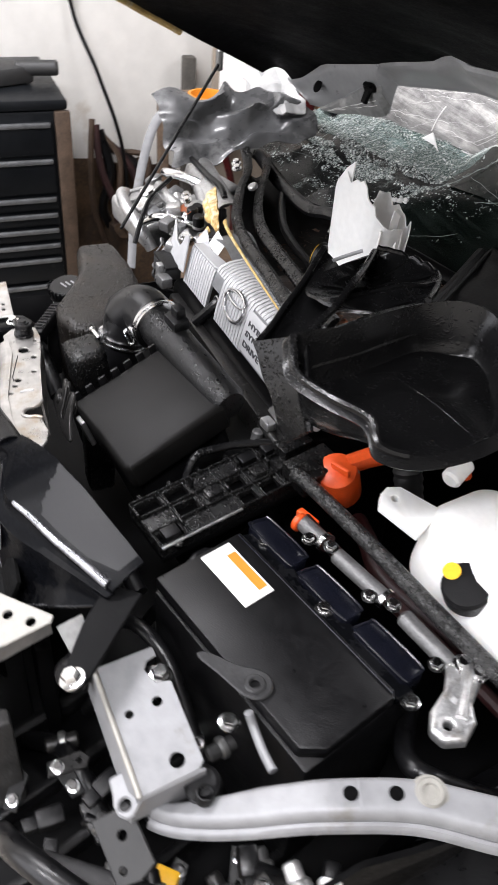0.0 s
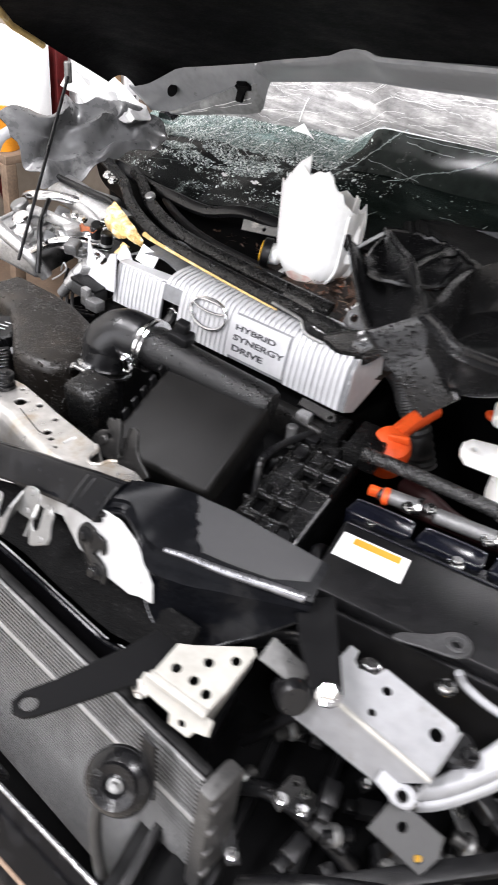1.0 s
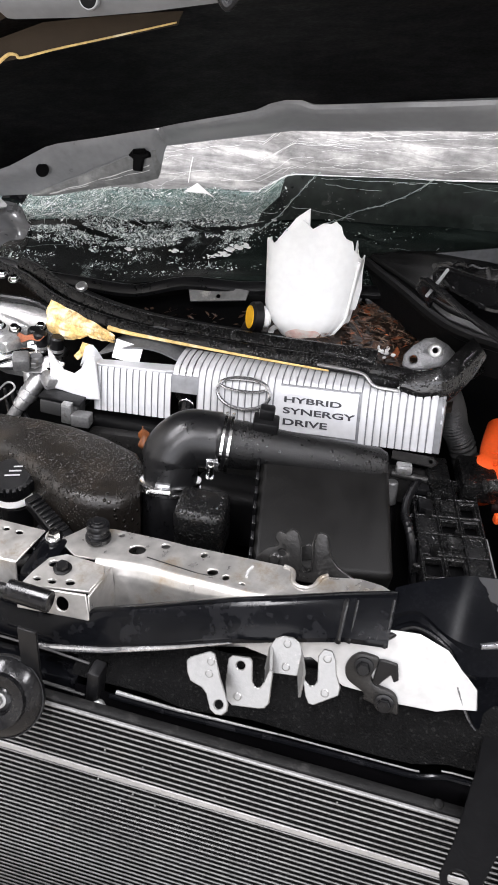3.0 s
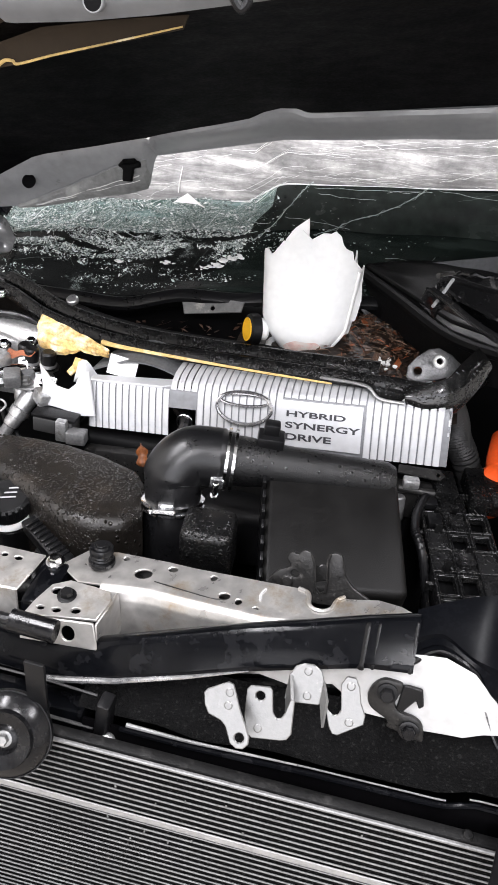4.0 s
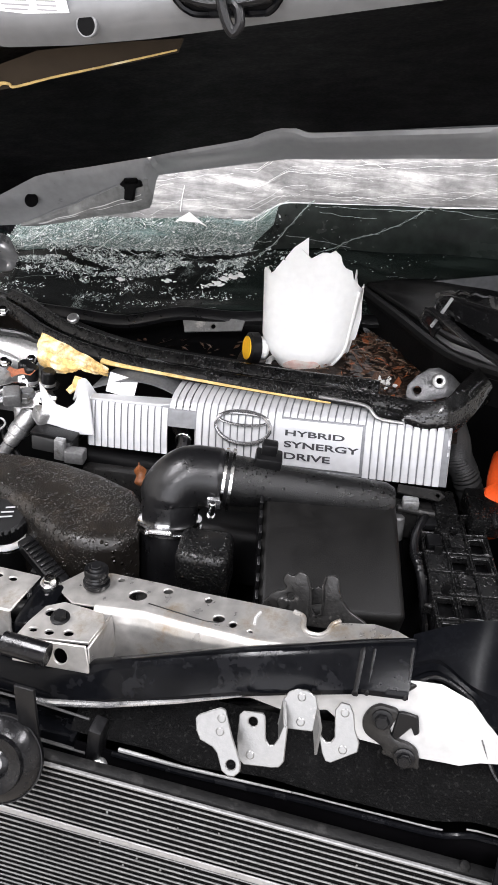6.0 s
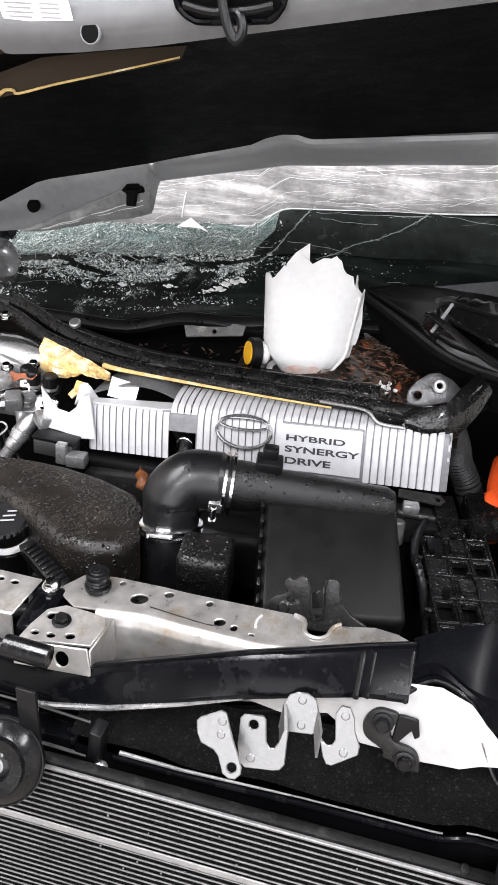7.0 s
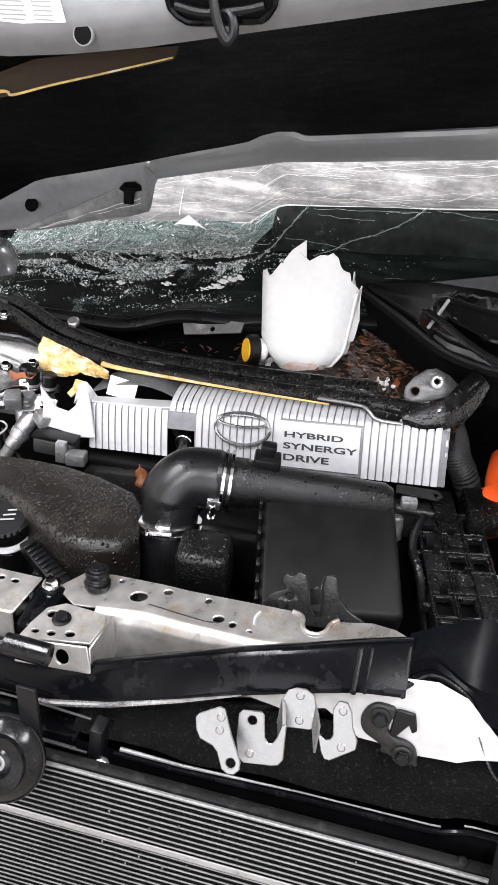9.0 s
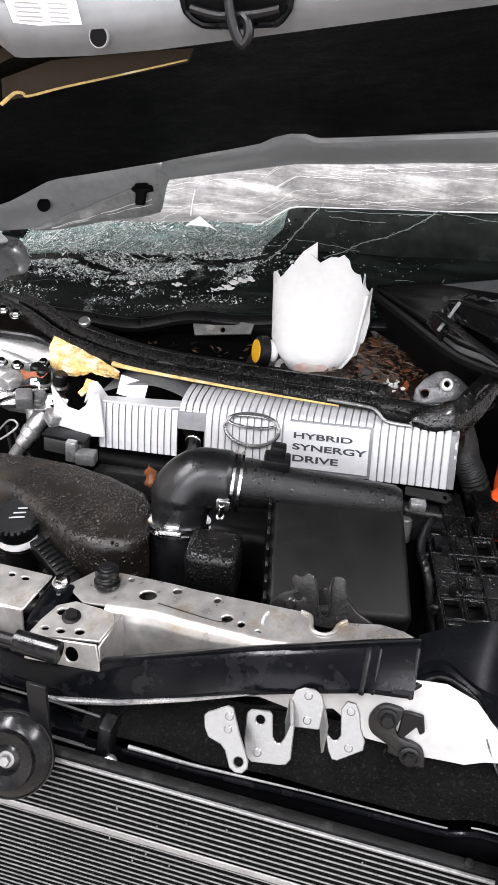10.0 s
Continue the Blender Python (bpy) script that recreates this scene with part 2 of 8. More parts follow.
M_COWLDRY = material("dull_cowl_plastic", (0.0060, 0.0060, 0.0062), 0.42, bump=0.2, bump_scale=420, spots=(0.012, 0.011, 0.010), spot_scale=30, spot_low=0.58, spec=0.12)
M_TRIM = material("smoky_grey_trim", (0.085, 0.088, 0.094), 0.45, var=0.3, scale=14, spec=0.25)
M_GLOSSWET = material("glossy_wet_plastic", (0.007, 0.007, 0.007), 0.14, bump=0.05, bump_scale=240, wet=0.35, spec=0.6)
# pale metal for lamp highlights laid along the black wedge's rolled edges
M_BEAD_GLINT = material("painted_edge_highlight", (0.24, 0.243, 0.255), 0.28, metal=0.85, var=0.3, scale=40, rough_var=0.08, bump=0.05, bump_scale=200)
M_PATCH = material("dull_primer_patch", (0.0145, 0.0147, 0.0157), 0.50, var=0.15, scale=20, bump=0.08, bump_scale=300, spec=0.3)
M_WET = material("wet_black_plastic", (0.0036, 0.0036, 0.0037), 0.30, bump=0.2, bump_scale=650, wet=0.7, spots=(0.014, 0.012, 0.010), spot_scale=12, spot_low=0.58, spec=0.35)
M_DUSTY = material("dusty_brown_black_plastic", (0.007, 0.0058, 0.0048), 0.36, bump=0.3, bump_scale=420, wet=0.95, spots=(0.026, 0.020, 0.015), spot_scale=8, spot_low=0.5, spec=0.45)
M_DARKSTEEL = material("wet_dark_steel", (0.020, 0.0195, 0.019), 0.34, metal=0.4, var=0.35, scale=40, bump=0.25, bump_scale=260, spots=(0.11, 0.105, 0.10), spot_scale=90, spot_low=0.61)
M_NAVY = material("navy_black_enamel", (0.004, 0.0045, 0.008), 0.22, rough_var=0.05, var=0.2, spec=0.45)
M_BRAID = material("braided_wet_hose", (0.012, 0.012, 0.012), 0.30, bump=0.9, bump_scale=420, wet=0.5, spots=(0.09, 0.09, 0.09), spot_scale=120, spot_low=0.56)
M_RUBBER = material("black_rubber", (0.004, 0.004, 0.0045), 0.34, bump=0.10, bump_scale=300, spec=0.45)
M_PAINT = material("black_gloss_paint", (0.0025, 0.0027, 0.0034), 0.17, rough_var=0.06, spots=(0.0062, 0.0064, 0.0074), spot_scale=26, spot_low=0.56, spec=0.15, spot_soft=0.02)
M_HOOD = material("black_hood_lining", (0.0014, 0.0013, 0.0016), 0.6, bump=0.1, bump_scale=60, spec=0.04)
M_FELT = material("black_felt", (0.0026, 0.0026, 0.0027), 0.95, var=0.5, scale=12, bump=1.0, bump_scale=420, spots=(0.017, 0.017, 0.0165), spot_scale=300, spot_low=0.56, spec=0.1)
M_SILVER = material("silver_painted_plastic", (0.52, 0.525, 0.54), 0.42, metal=0.25, var=0.08, scale=12, bump=0.08, bump_scale=900, spots=(0.45, 0.44, 0.43), spot_scale=18, spot_low=0.63)
# darker copy of the silver: shade between the ribs put into the colour
M_GROOVE = material("grey_pad_and_groove_shade", (0.20, 0.205, 0.215), 0.5, metal=0.3, var=0.2, scale=15)
M_STEEL = material("stained_primer_steel", (0.44, 0.428, 0.41), 0.34, metal=0.72, var=0.28, scale=9, bump=0.08, bump_scale=300, spots=(0.30, 0.245, 0.18), spot_scale=16, spot_low=0.55)
M_WHITE_STEEL = material("pale_primer_steel", (0.45, 0.45, 0.447), 0.4, metal=0.15, var=0.16, scale=10, spots=(0.62, 0.58, 0.52), spot_scale=16, spot_low=0.64)
M_ZINC = material("zinc_plated_steel", (0.21, 0.21, 0.206), 0.38, metal=0.75, var=0.14, scale=25, bump=0.1, bump_scale=500, spots=(0.45, 0.43, 0.4), spot_scale=40, spot_low=0.6)
M_CHROME = material("bright_steel", (0.80, 0.80, 0.80), 0.16, metal=1.0, var=0.06, scale=60)
M_ALU = material("cast_aluminium", (0.50, 0.50, 0.50), 0.36, metal=0.85, var=0.25, scale=40, bump=0.4, bump_scale=350, spots=(0.3, 0.28, 0.25), spot_scale=45, spot_low=0.58)
M_DULL = material("dull_grey_casting", (0.15, 0.15, 0.15), 0.45, metal=0.5, var=0.3, scale=40, bump=0.3, bump_scale=300)
# pale metal, also used for the highlight painted along the black bar
M_GLINT_SCUFF = material("highlight_and_scuffed_edge", (0.42, 0.425, 0.435), 0.22, metal=0.85, var=0.3, scale=30, spots=(0.06, 0.06, 0.065), spot_scale=40, spot_low=0.58)
M_TEAL = material("teal_plastic", (0.03, 0.22, 0.15), 0.45)
M_FIN = material("aluminium_fin", (0.21, 0.21, 0.208), 0.42, metal=0.5, var=0.25, scale=50, spots=(0.2, 0.19, 0.18), spot_scale=30, spot_low=0.6)
# near-black that paints the shade between the condenser's tubes
M_FINGAP_SHADE = material("fin_gap_shade", (0.0035, 0.0035, 0.0035), 0.8, bump=0.8, bump_scale=900, spec=0.06)
M_FINE = material("thin_aluminium_fins", (0.12, 0.12, 0.119), 0.5, metal=0.5, var=0.4, scale=60)
M_TABSTEEL = material("dull_grey_tab", (0.045, 0.045, 0.046), 0.42, metal=0.4, var=0.3, scale=40, bump=0.15, bump_scale=300)
M_PIVOT = material("wet_grey_casting", (0.10, 0.10, 0.102), 0.36, metal=0.5, var=0.35, scale=60, bump=0.3, bump_scale=300)
M_ENDTANK = material("dirty_end_tank", (0.055, 0.054, 0.053), 0.45, metal=0.4, var=0.35, scale=40, bump=0.3, bump_scale=300, spots=(0.12, 0.118, 0.11), spot_scale=40, spot_low=0.60)
M_SEPARATOR = material("bright_separator_tube", (0.44, 0.44, 0.44), 0.36, metal=0.6, var=0.15, scale=40, bump=0.15, bump_scale=300, spots=(0.36, 0.35, 0.34), spot_scale=60, spot_low=0.6)
M_MATT = material("matt_black_steel", (0.0028, 0.0028, 0.0031), 0.55, bump=0.1, bump_scale=300, spots=(0.006, 0.006, 0.006), spot_scale=20, spot_low=0.6, spec=0.10)
M_RAILRUBBER = material("dirty_rail_rubber", (0.0048, 0.0048, 0.0048), 0.6, var=0.4, scale=40, bump=0.4, bump_scale=200, spots=(0.020, 0.0195, 0.019), spot_scale=45, spot_low=0.56, spec=0.2)
# darker copy of the inner hood's grey: the front edge's shade as colour
M_HOODEDGE_SHADED = material("grey_hood_paint_shaded", (0.165, 0.168, 0.172), 0.40, var=0.12, scale=10, coat=0.1, spots=(0.18, 0.18, 0.182), spot_scale=20, spot_low=0.64)
M_GREYPAINT = material("grey_inner_hood_paint", (0.285, 0.29, 0.295), 0.36, var=0.12, scale=10, coat=0.2, spots=(0.3, 0.3, 0.3), spot_scale=20, spot_low=0.66)
M_TANK = material("white_translucent_plastic", (0.94, 0.935, 0.91), 0.38, var=0.05, scale=14, sub=0.35, spots=(0.88, 0.85, 0.78), spot_scale=9, spot_low=0.62)
M_STAIN = material("red_stained_plastic", (0.86, 0.60, 0.54), 0.4, var=0.2, scale=20, spots=(0.86, 0.78, 0.72), spot_scale=35, spot_low=0.47)
M_ORANGE = material("orange_plastic", (0.72, 0.085, 0.014), 0.42, var=0.12, scale=30, bump=0.1, bump_scale=400)
M_REDHOSE = material("dark_red_hose_rubber", (0.020, 0.004, 0.004), 0.5, var=0.3, spots=(0.008, 0.004, 0.004), spot_scale=18)
M_WEDGE = material("scuffed_black_panel_paint", (0.0022, 0.0024, 0.0031), 0.26, rough_var=0.06, spots=(0.0060, 0.0060, 0.0064), spot_scale=9, spot_low=0.58, spec=0.05, spot_soft=0.02)
M_CREAM = material("stained_cream_steel", (0.29, 0.281, 0.255), 0.45, metal=0.1, var=0.14, scale=14, bump=0.1, bump_scale=250, spots=(0.36, 0.32, 0.26), spot_scale=22, spot_low=0.58)
M_BADGE = material("satin_chrome_badge", (0.55, 0.55, 0.56), 0.20, metal=0.9, var=0.1, scale=40)
M_TRAY = material("wet_relay_tray_plastic", (0.006, 0.006, 0.0062), 0.28, bump=0.2, bump_scale=300, wet=0.6, spots=(0.026, 0.025, 0.024), spot_scale=40, spot_low=0.57, spec=0.5)
M_BROWN = material("brown_hood_padding", (0.040, 0.030, 0.021), 0.85, var=0.15, scale=8, bump=0.15, spec=0.15)
M_RED = material("red_hose_rubber", (0.075, 0.006, 0.006), 0.45, var=0.3, spots=(0.02, 0.006, 0.006), spot_scale=18)
M_YELLOW = material("yellow_plastic", (0.85, 0.45, 0.02), 0.45, var=0.1)
M_TAPE_PALE = material("torn_pale_foam", (0.56, 0.37, 0.14), 0.7, var=0.6, scale=24, bump=1.0, bump_scale=110, spots=(0.84, 0.73, 0.50), spot_scale=30, spot_low=0.50)
M_TAPE = material("yellowed_foam_tape", (0.56, 0.39, 0.15), 0.8, var=0.25, scale=35, bump=0.6, bump_scale=250, spots=(0.72, 0.62, 0.4), spot_scale=30, spot_low=0.54)
M_LABEL = material("white_label_paper", (0.82, 0.82, 0.81), 0.5, var=0.03)
M_LABEL_ORANGE = material("orange_print", (0.9, 0.22, 0.02), 0.5, var=0.05)
M_INK = material("dark_grey_print", (0.03, 0.03, 0.035), 0.5, var=0.05)
M_GREYINK = material("grey_print", (0.32, 0.32, 0.33), 0.6, var=0.1)
M_GREYPLASTIC = material("grey_plastic", (0.028, 0.028, 0.028), 0.5, var=0.15)
M_SOIL = material("wet_leaf_soil", (0.018, 0.012, 0.009), 0.55, bump=1.0, bump_scale=160, spots=(0.06, 0.03, 0.018), spot_scale=60, spot_low=0.54)
M_LEAF = material("dead_leaf", (0.080, 0.042, 0.026), 0.5, var=0.75, scale=60)
M_LEAF_ORANGE = material("orange_brown_leaf", (0.15, 0.045, 0.010), 0.55, var=0.6, scale=90, spots=(0.05, 0.02, 0.008), spot_scale=70, spot_low=0.52)
M_LEAF_RED = material("red_dead_leaf", (0.25, 0.068, 0.022), 0.5, var=0.4, scale=50)
M_CONCRETE = material("garage_concrete", (0.34, 0.31, 0.27), 0.75, var=0.18, scale=3, bump=0.4, bump_scale=90, spots=(0.16, 0.14, 0.12), spot_scale=2.2, spot_low=0.56)
M_WALL = material("white_wall_paint", (0.74, 0.72, 0.68), 0.7, var=0.07, scale=2.5, bump=0.2, bump_scale=120, spots=(0.5, 0.42, 0.33), spot_scale=2.6, spot_low=0.62)
M_CEIL = material("ceiling_paint", (0.30, 0.30, 0.31), 0.8, var=0.05, scale=2)
M_CARDDARK = material("oily_cardboard", (0.075, 0.045, 0.025), 0.85, var=0.5, scale=14, bump=0.3, spots=(0.03, 0.018, 0.012), spot_scale=9, spot_low=0.5)
M_MAROON = material("dark_maroon_cloth", (0.035, 0.013, 0.013), 0.8, var=0.4, scale=20, bump=0.3)
M_BROWNHOSE = material("dirty_brown_hose", (0.07, 0.045, 0.03), 0.6, var=0.4, scale=25)
M_BOARD = material("beige_board", (0.36, 0.30, 0.24), 0.8, var=0.12, scale=5, bump=0.1, spots=(0.30, 0.24, 0.18), spot_scale=4, spot_low=0.56)
M_POST = material("grey_weathered_post", (0.085, 0.078, 0.068), 0.75, var=0.3, scale=18, bump=0.4, bump_scale=80)
M_TIMBER = material("weathered_timber", (0.16, 0.11, 0.075), 0.7, var=0.3, scale=18, bump=0.5, bump_scale=80)
M_CARD = material("brown_cardboard", (0.34, 0.21, 0.11), 0.85, var=0.15, scale=8, bump=0.2)
M_CHEST = material("black_tool_chest_paint", (0.006, 0.007, 0.0085), 0.42, var=0.2, scale=8, spec=0.3)
M_GREYTRIM = material("brushed_drawer_pull", (0.20, 0.205, 0.21), 0.5, metal=0.7)
M_WINGPAINT = material("dark_grey_wing_paint", (0.085, 0.086, 0.088), 0.3, var=0.3, scale=8, coat=0.3, spots=(0.24, 0.24, 0.24), spot_scale=7, spot_low=0.55)
M_GREYSTEEL = material("grey_primer_steel", (0.27, 0.272, 0.28), 0.55, metal=0.35, var=0.16, scale=9, bump=0.12, bump_scale=300, spots=(0.20, 0.19, 0.175), spot_scale=14, spot_low=0.58)
M_BUCKET = material("orange_bucket_plastic", (0.75, 0.28, 0.02), 0.45, var=0.1)
# near-black body colour, also painted on as the shade inside holes
M_BODY = material("dark_body_and_hole_shade", (0.002, 0.002, 0.0022), 0.5, var=0.2, spec=0.1)


def glass_material(name, tint, crush):
    """Laminated windscreen glass; crush: how much of it is crazed white."""
    m = bpy.data.materials.new(name)
    m.use_nodes = True
    n, L = m.node_tree.nodes, m.node_tree.links
    p = n["Principled BSDF"]
    tc = n.new("ShaderNodeTexCoord")
    vo = n.new("ShaderNodeTexVoronoi")
    vo.feature = "DISTANCE_TO_EDGE"
    vo.inputs["Scale"].default_value = 330
    L.new(tc.outputs["Object"], vo.inputs["Vector"])
    edge = n.new("ShaderNodeMapRange")
    edge.inputs["From Min"].default_value, edge.inputs["From Max"].default_value = 0.12, 0.02
    L.new(vo.outputs["Distance"], edge.inputs["Value"])
    zone = n.new("ShaderNodeTexNoise")
    zone.inputs["Scale"].default_value, zone.inputs["Detail"].default_value, zone.inputs["Roughness"].default_value = 11, 9, 0.7
    L.new(tc.outputs["Object"], zone.inputs["Vector"])
    zr = n.new("ShaderNodeMapRange")
    zr.inputs["From Min"].default_value, zr.inputs["From Max"].default_value = 0.62 - 0.3 * crush, 0.74 - 0.3 * crush
    L.new(zone.outputs["Fac"], zr.inputs["Value"])
    k = n.new("ShaderNodeMath")
    k.operation = "MULTIPLY"
    L.new(edge.outputs[0], k.inputs[0])
    L.new(zr.outputs[0], k.inputs[1])
    mix = n.new("ShaderNodeMix")
    mix.data_type = "RGBA"
    mix.inputs["B"].default_value = (0.55, 0.65, 0.62, 1)
    L.new(k.outputs[0], mix.inputs["Factor"])
    L.new(mix.outputs["Result"], p.inputs["Base Color"])
    tr = n.new("ShaderNodeMapRange")
    tr.inputs["To Min"].default_value, tr.inputs["To Max"].default_value = 0.35, 0.12
    L.new(k.outputs[0], tr.inputs["Value"])
    L.new(tr.outputs[0], p.inputs["Transmission Weight"])
    ro = n.new("ShaderNodeMapRange")
    ro.inputs["To Min"].default_value, ro.inputs["To Max"].default_value = 0.06 if crush > 0.5 else 0.24, 0.45
    L.new(k.outputs[0], ro.inputs["Value"])
    L.new(ro.outputs[0], p.inputs["Roughness"])
    st = n.new("ShaderNodeTexNoise")
    mp = n.new("ShaderNodeMapping")
    mp.inputs["Scale"].default_value = (6, 60, 60)
    L.new(tc.outputs["Object"], mp.inputs["Vector"])
    L.new(mp.outputs[0], st.inputs["Vector"])
    st.inputs["Scale"].default_value, st.inputs["Detail"].default_value = 1.2, 6
    veil = n.new("ShaderNodeMapRange")
    veil.inputs["From Min"].default_value, veil.inputs["From Max"].default_value = 0.50, 0.74
    L.new(st.outputs["Fac"], veil.inputs["Value"])
    tn = n.new("ShaderNodeMix")
    tn.data_type = "RGBA"
    tn.inputs["A"].default_value, tn.inputs["B"].default_value = (*tint, 1), (*(min(c * 3.2 + 0.01, 0.6) for c in tint), 1)
    L.new(veil.outputs[0], tn.inputs["Factor"])
    L.new(tn.outputs["Result"], mix.inputs["A"])
    p.inputs["Specular IOR Level"].default_value = 0.5 if crush > 0.5 else 0.08
    hs = n.new("ShaderNodeMath")
    hs.operation = "ADD"
    L.new(st.outputs["Fac"], hs.inputs[0])
    L.new(k.outputs[0], hs.inputs[1])
    b = n.new("ShaderNodeBump")
    b.inputs["Strength"].default_value, b.inputs["Distance"].default_value = 0.12 + (0.55 if crush > 0.5 else 0.0), 0.003
    L.new(hs.outputs[0], b.inputs["Height"])
    L.new(b.outputs[0], p.inputs["Normal"])
    p.inputs["IOR"].default_value = 1.5
    return m


def streaked_film(name):
    """Folded dusty glass; ceiling reflections are put into the colour as long horizontal smears."""
    m = bpy.data.materials.new(name)
    m.use_nodes = True
    n, L = m.node_tree.nodes, m.node_tree.links
    p = n["Principled BSDF"]
    tc, mp = n.new("ShaderNodeTexCoord"), n.new("ShaderNodeMapping")
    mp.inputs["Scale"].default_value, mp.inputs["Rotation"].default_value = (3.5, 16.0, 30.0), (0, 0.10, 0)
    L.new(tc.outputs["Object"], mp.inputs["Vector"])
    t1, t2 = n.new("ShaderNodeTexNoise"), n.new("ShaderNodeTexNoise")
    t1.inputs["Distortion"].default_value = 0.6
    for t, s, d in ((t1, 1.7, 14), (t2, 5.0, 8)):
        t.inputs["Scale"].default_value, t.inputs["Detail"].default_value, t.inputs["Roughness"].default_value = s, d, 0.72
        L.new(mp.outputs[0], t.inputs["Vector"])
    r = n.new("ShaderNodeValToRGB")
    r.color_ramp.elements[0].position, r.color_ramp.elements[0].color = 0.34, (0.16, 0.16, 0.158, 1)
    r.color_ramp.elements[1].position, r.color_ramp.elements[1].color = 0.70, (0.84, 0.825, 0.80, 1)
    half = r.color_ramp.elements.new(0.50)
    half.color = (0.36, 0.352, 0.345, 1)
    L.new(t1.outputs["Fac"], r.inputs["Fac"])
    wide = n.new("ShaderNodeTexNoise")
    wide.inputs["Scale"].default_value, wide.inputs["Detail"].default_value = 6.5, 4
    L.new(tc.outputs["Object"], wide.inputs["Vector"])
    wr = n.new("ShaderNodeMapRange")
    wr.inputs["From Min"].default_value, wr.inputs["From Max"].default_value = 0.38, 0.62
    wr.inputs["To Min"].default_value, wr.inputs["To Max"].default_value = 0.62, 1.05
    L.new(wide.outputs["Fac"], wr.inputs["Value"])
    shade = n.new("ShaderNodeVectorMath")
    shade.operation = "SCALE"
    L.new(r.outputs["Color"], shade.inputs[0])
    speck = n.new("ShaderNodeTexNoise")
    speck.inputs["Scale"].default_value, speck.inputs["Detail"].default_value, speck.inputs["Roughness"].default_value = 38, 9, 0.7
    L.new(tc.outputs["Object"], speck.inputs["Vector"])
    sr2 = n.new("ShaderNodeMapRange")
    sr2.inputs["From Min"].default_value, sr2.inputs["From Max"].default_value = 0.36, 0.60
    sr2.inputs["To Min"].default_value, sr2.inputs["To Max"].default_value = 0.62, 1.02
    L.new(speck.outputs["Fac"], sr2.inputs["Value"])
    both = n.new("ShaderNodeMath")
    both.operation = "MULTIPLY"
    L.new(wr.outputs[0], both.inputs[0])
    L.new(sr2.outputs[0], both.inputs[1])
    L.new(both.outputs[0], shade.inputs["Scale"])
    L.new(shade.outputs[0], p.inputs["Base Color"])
    b = n.new("ShaderNodeBump")
    b.inputs["Strength"].default_value, b.inputs["Distance"].default_value = 0.6, 0.004
    L.new(t2.outputs["Fac"], b.inputs["Height"])
    L.new(b.outputs[0], p.inputs["Normal"])
    p.inputs["Roughness"].default_value = 0.34
    return m


# lighter green that puts the upper glass's reflection into the colour
M_GLASS_SHEEN = material("green_glass_sheen", (0.017, 0.022, 0.0195), 0.24, var=0.5, scale=7, bump=0.05, bump_scale=30, spots=(0.034, 0.040, 0.036), spot_scale=6, spot_low=0.56, spec=0.4)
M_GLASS = glass_material("cracked_green_glass", (0.010, 0.0150, 0.0128), 0.12)
M_CRUSHED = glass_material("crazed_green_glass", (0.125, 0.205, 0.18), 0.85)
M_GLASSLOW = glass_material("dark_cracked_glass", (0.006, 0.0068, 0.0066), 0.12)
M_CRUMB = material("glass_crumbs", (0.72, 0.82, 0.79), 0.12, var=0.2)
# every splinter's glint is painted: a random tone in its base colour
splinter = M_CRUMB.node_tree
geo, tone = splinter.nodes.new("ShaderNodeNewGeometry"), splinter.nodes.new("ShaderNodeValToRGB")
tone.color_ramp.elements[0].position, tone.color_ramp.elements[0].color = 0.12, (0.08, 0.10, 0.095, 1)
tone.color_ramp.elements[1].position, tone.color_ramp.elements[1].color = 0.85, (0.92, 0.97, 0.95, 1)
mid = tone.color_ramp.elements.new(0.50)
mid.color = (0.42, 0.48, 0.46, 1)
splinter.links.new(geo.outputs["Random Per Island"], tone.inputs["Fac"])
splinter.links.new(tone.outputs["Color"], splinter.nodes["Principled BSDF"].inputs["Base Color"])
M_FILM = streaked_film("dusty_glass_fold_sheen")

# ---------- the garage ----------
def wall(name, size, m, mat=M_WALL):
    return solo(name, box(size, m, 0.004, 1), mat, "white painted garage wall with stains", "wall", "structure")


solo("ground", box((60, 60, 0.2), pose(0, 0, -0.2), 0, 1), M_CONCRETE, "stained grey concrete floor under the car", "floor", "structure")
wall("wall_west", (0.2, 9.9, 3.0), pose(-2.0, 0.75, 0))
wall("wall_east", (0.2, 9.9, 3.0), pose(3.6, 0.75, 0))
wall("wall_north", (5.8, 0.2, 3.0), pose(0.8, 5.8, 0))
wall("wall_south_a", (0.9, 0.2, 3.0), pose(-1.65, -4.1, 0))
wall("wall_south_b", (1.0, 0.2, 3.0), pose(3.2, -4.1, 0))
wall("wall_south_lintel", (3.88, 0.2, 0.28), pose(0.75, -4.1, 2.72))
solo("ceiling", box((5.9, 10.1, 0.12), pose(0.8, 0.8, 3.0), 0, 1), M_CEIL, "white garage ceiling", "ceiling", "structure")


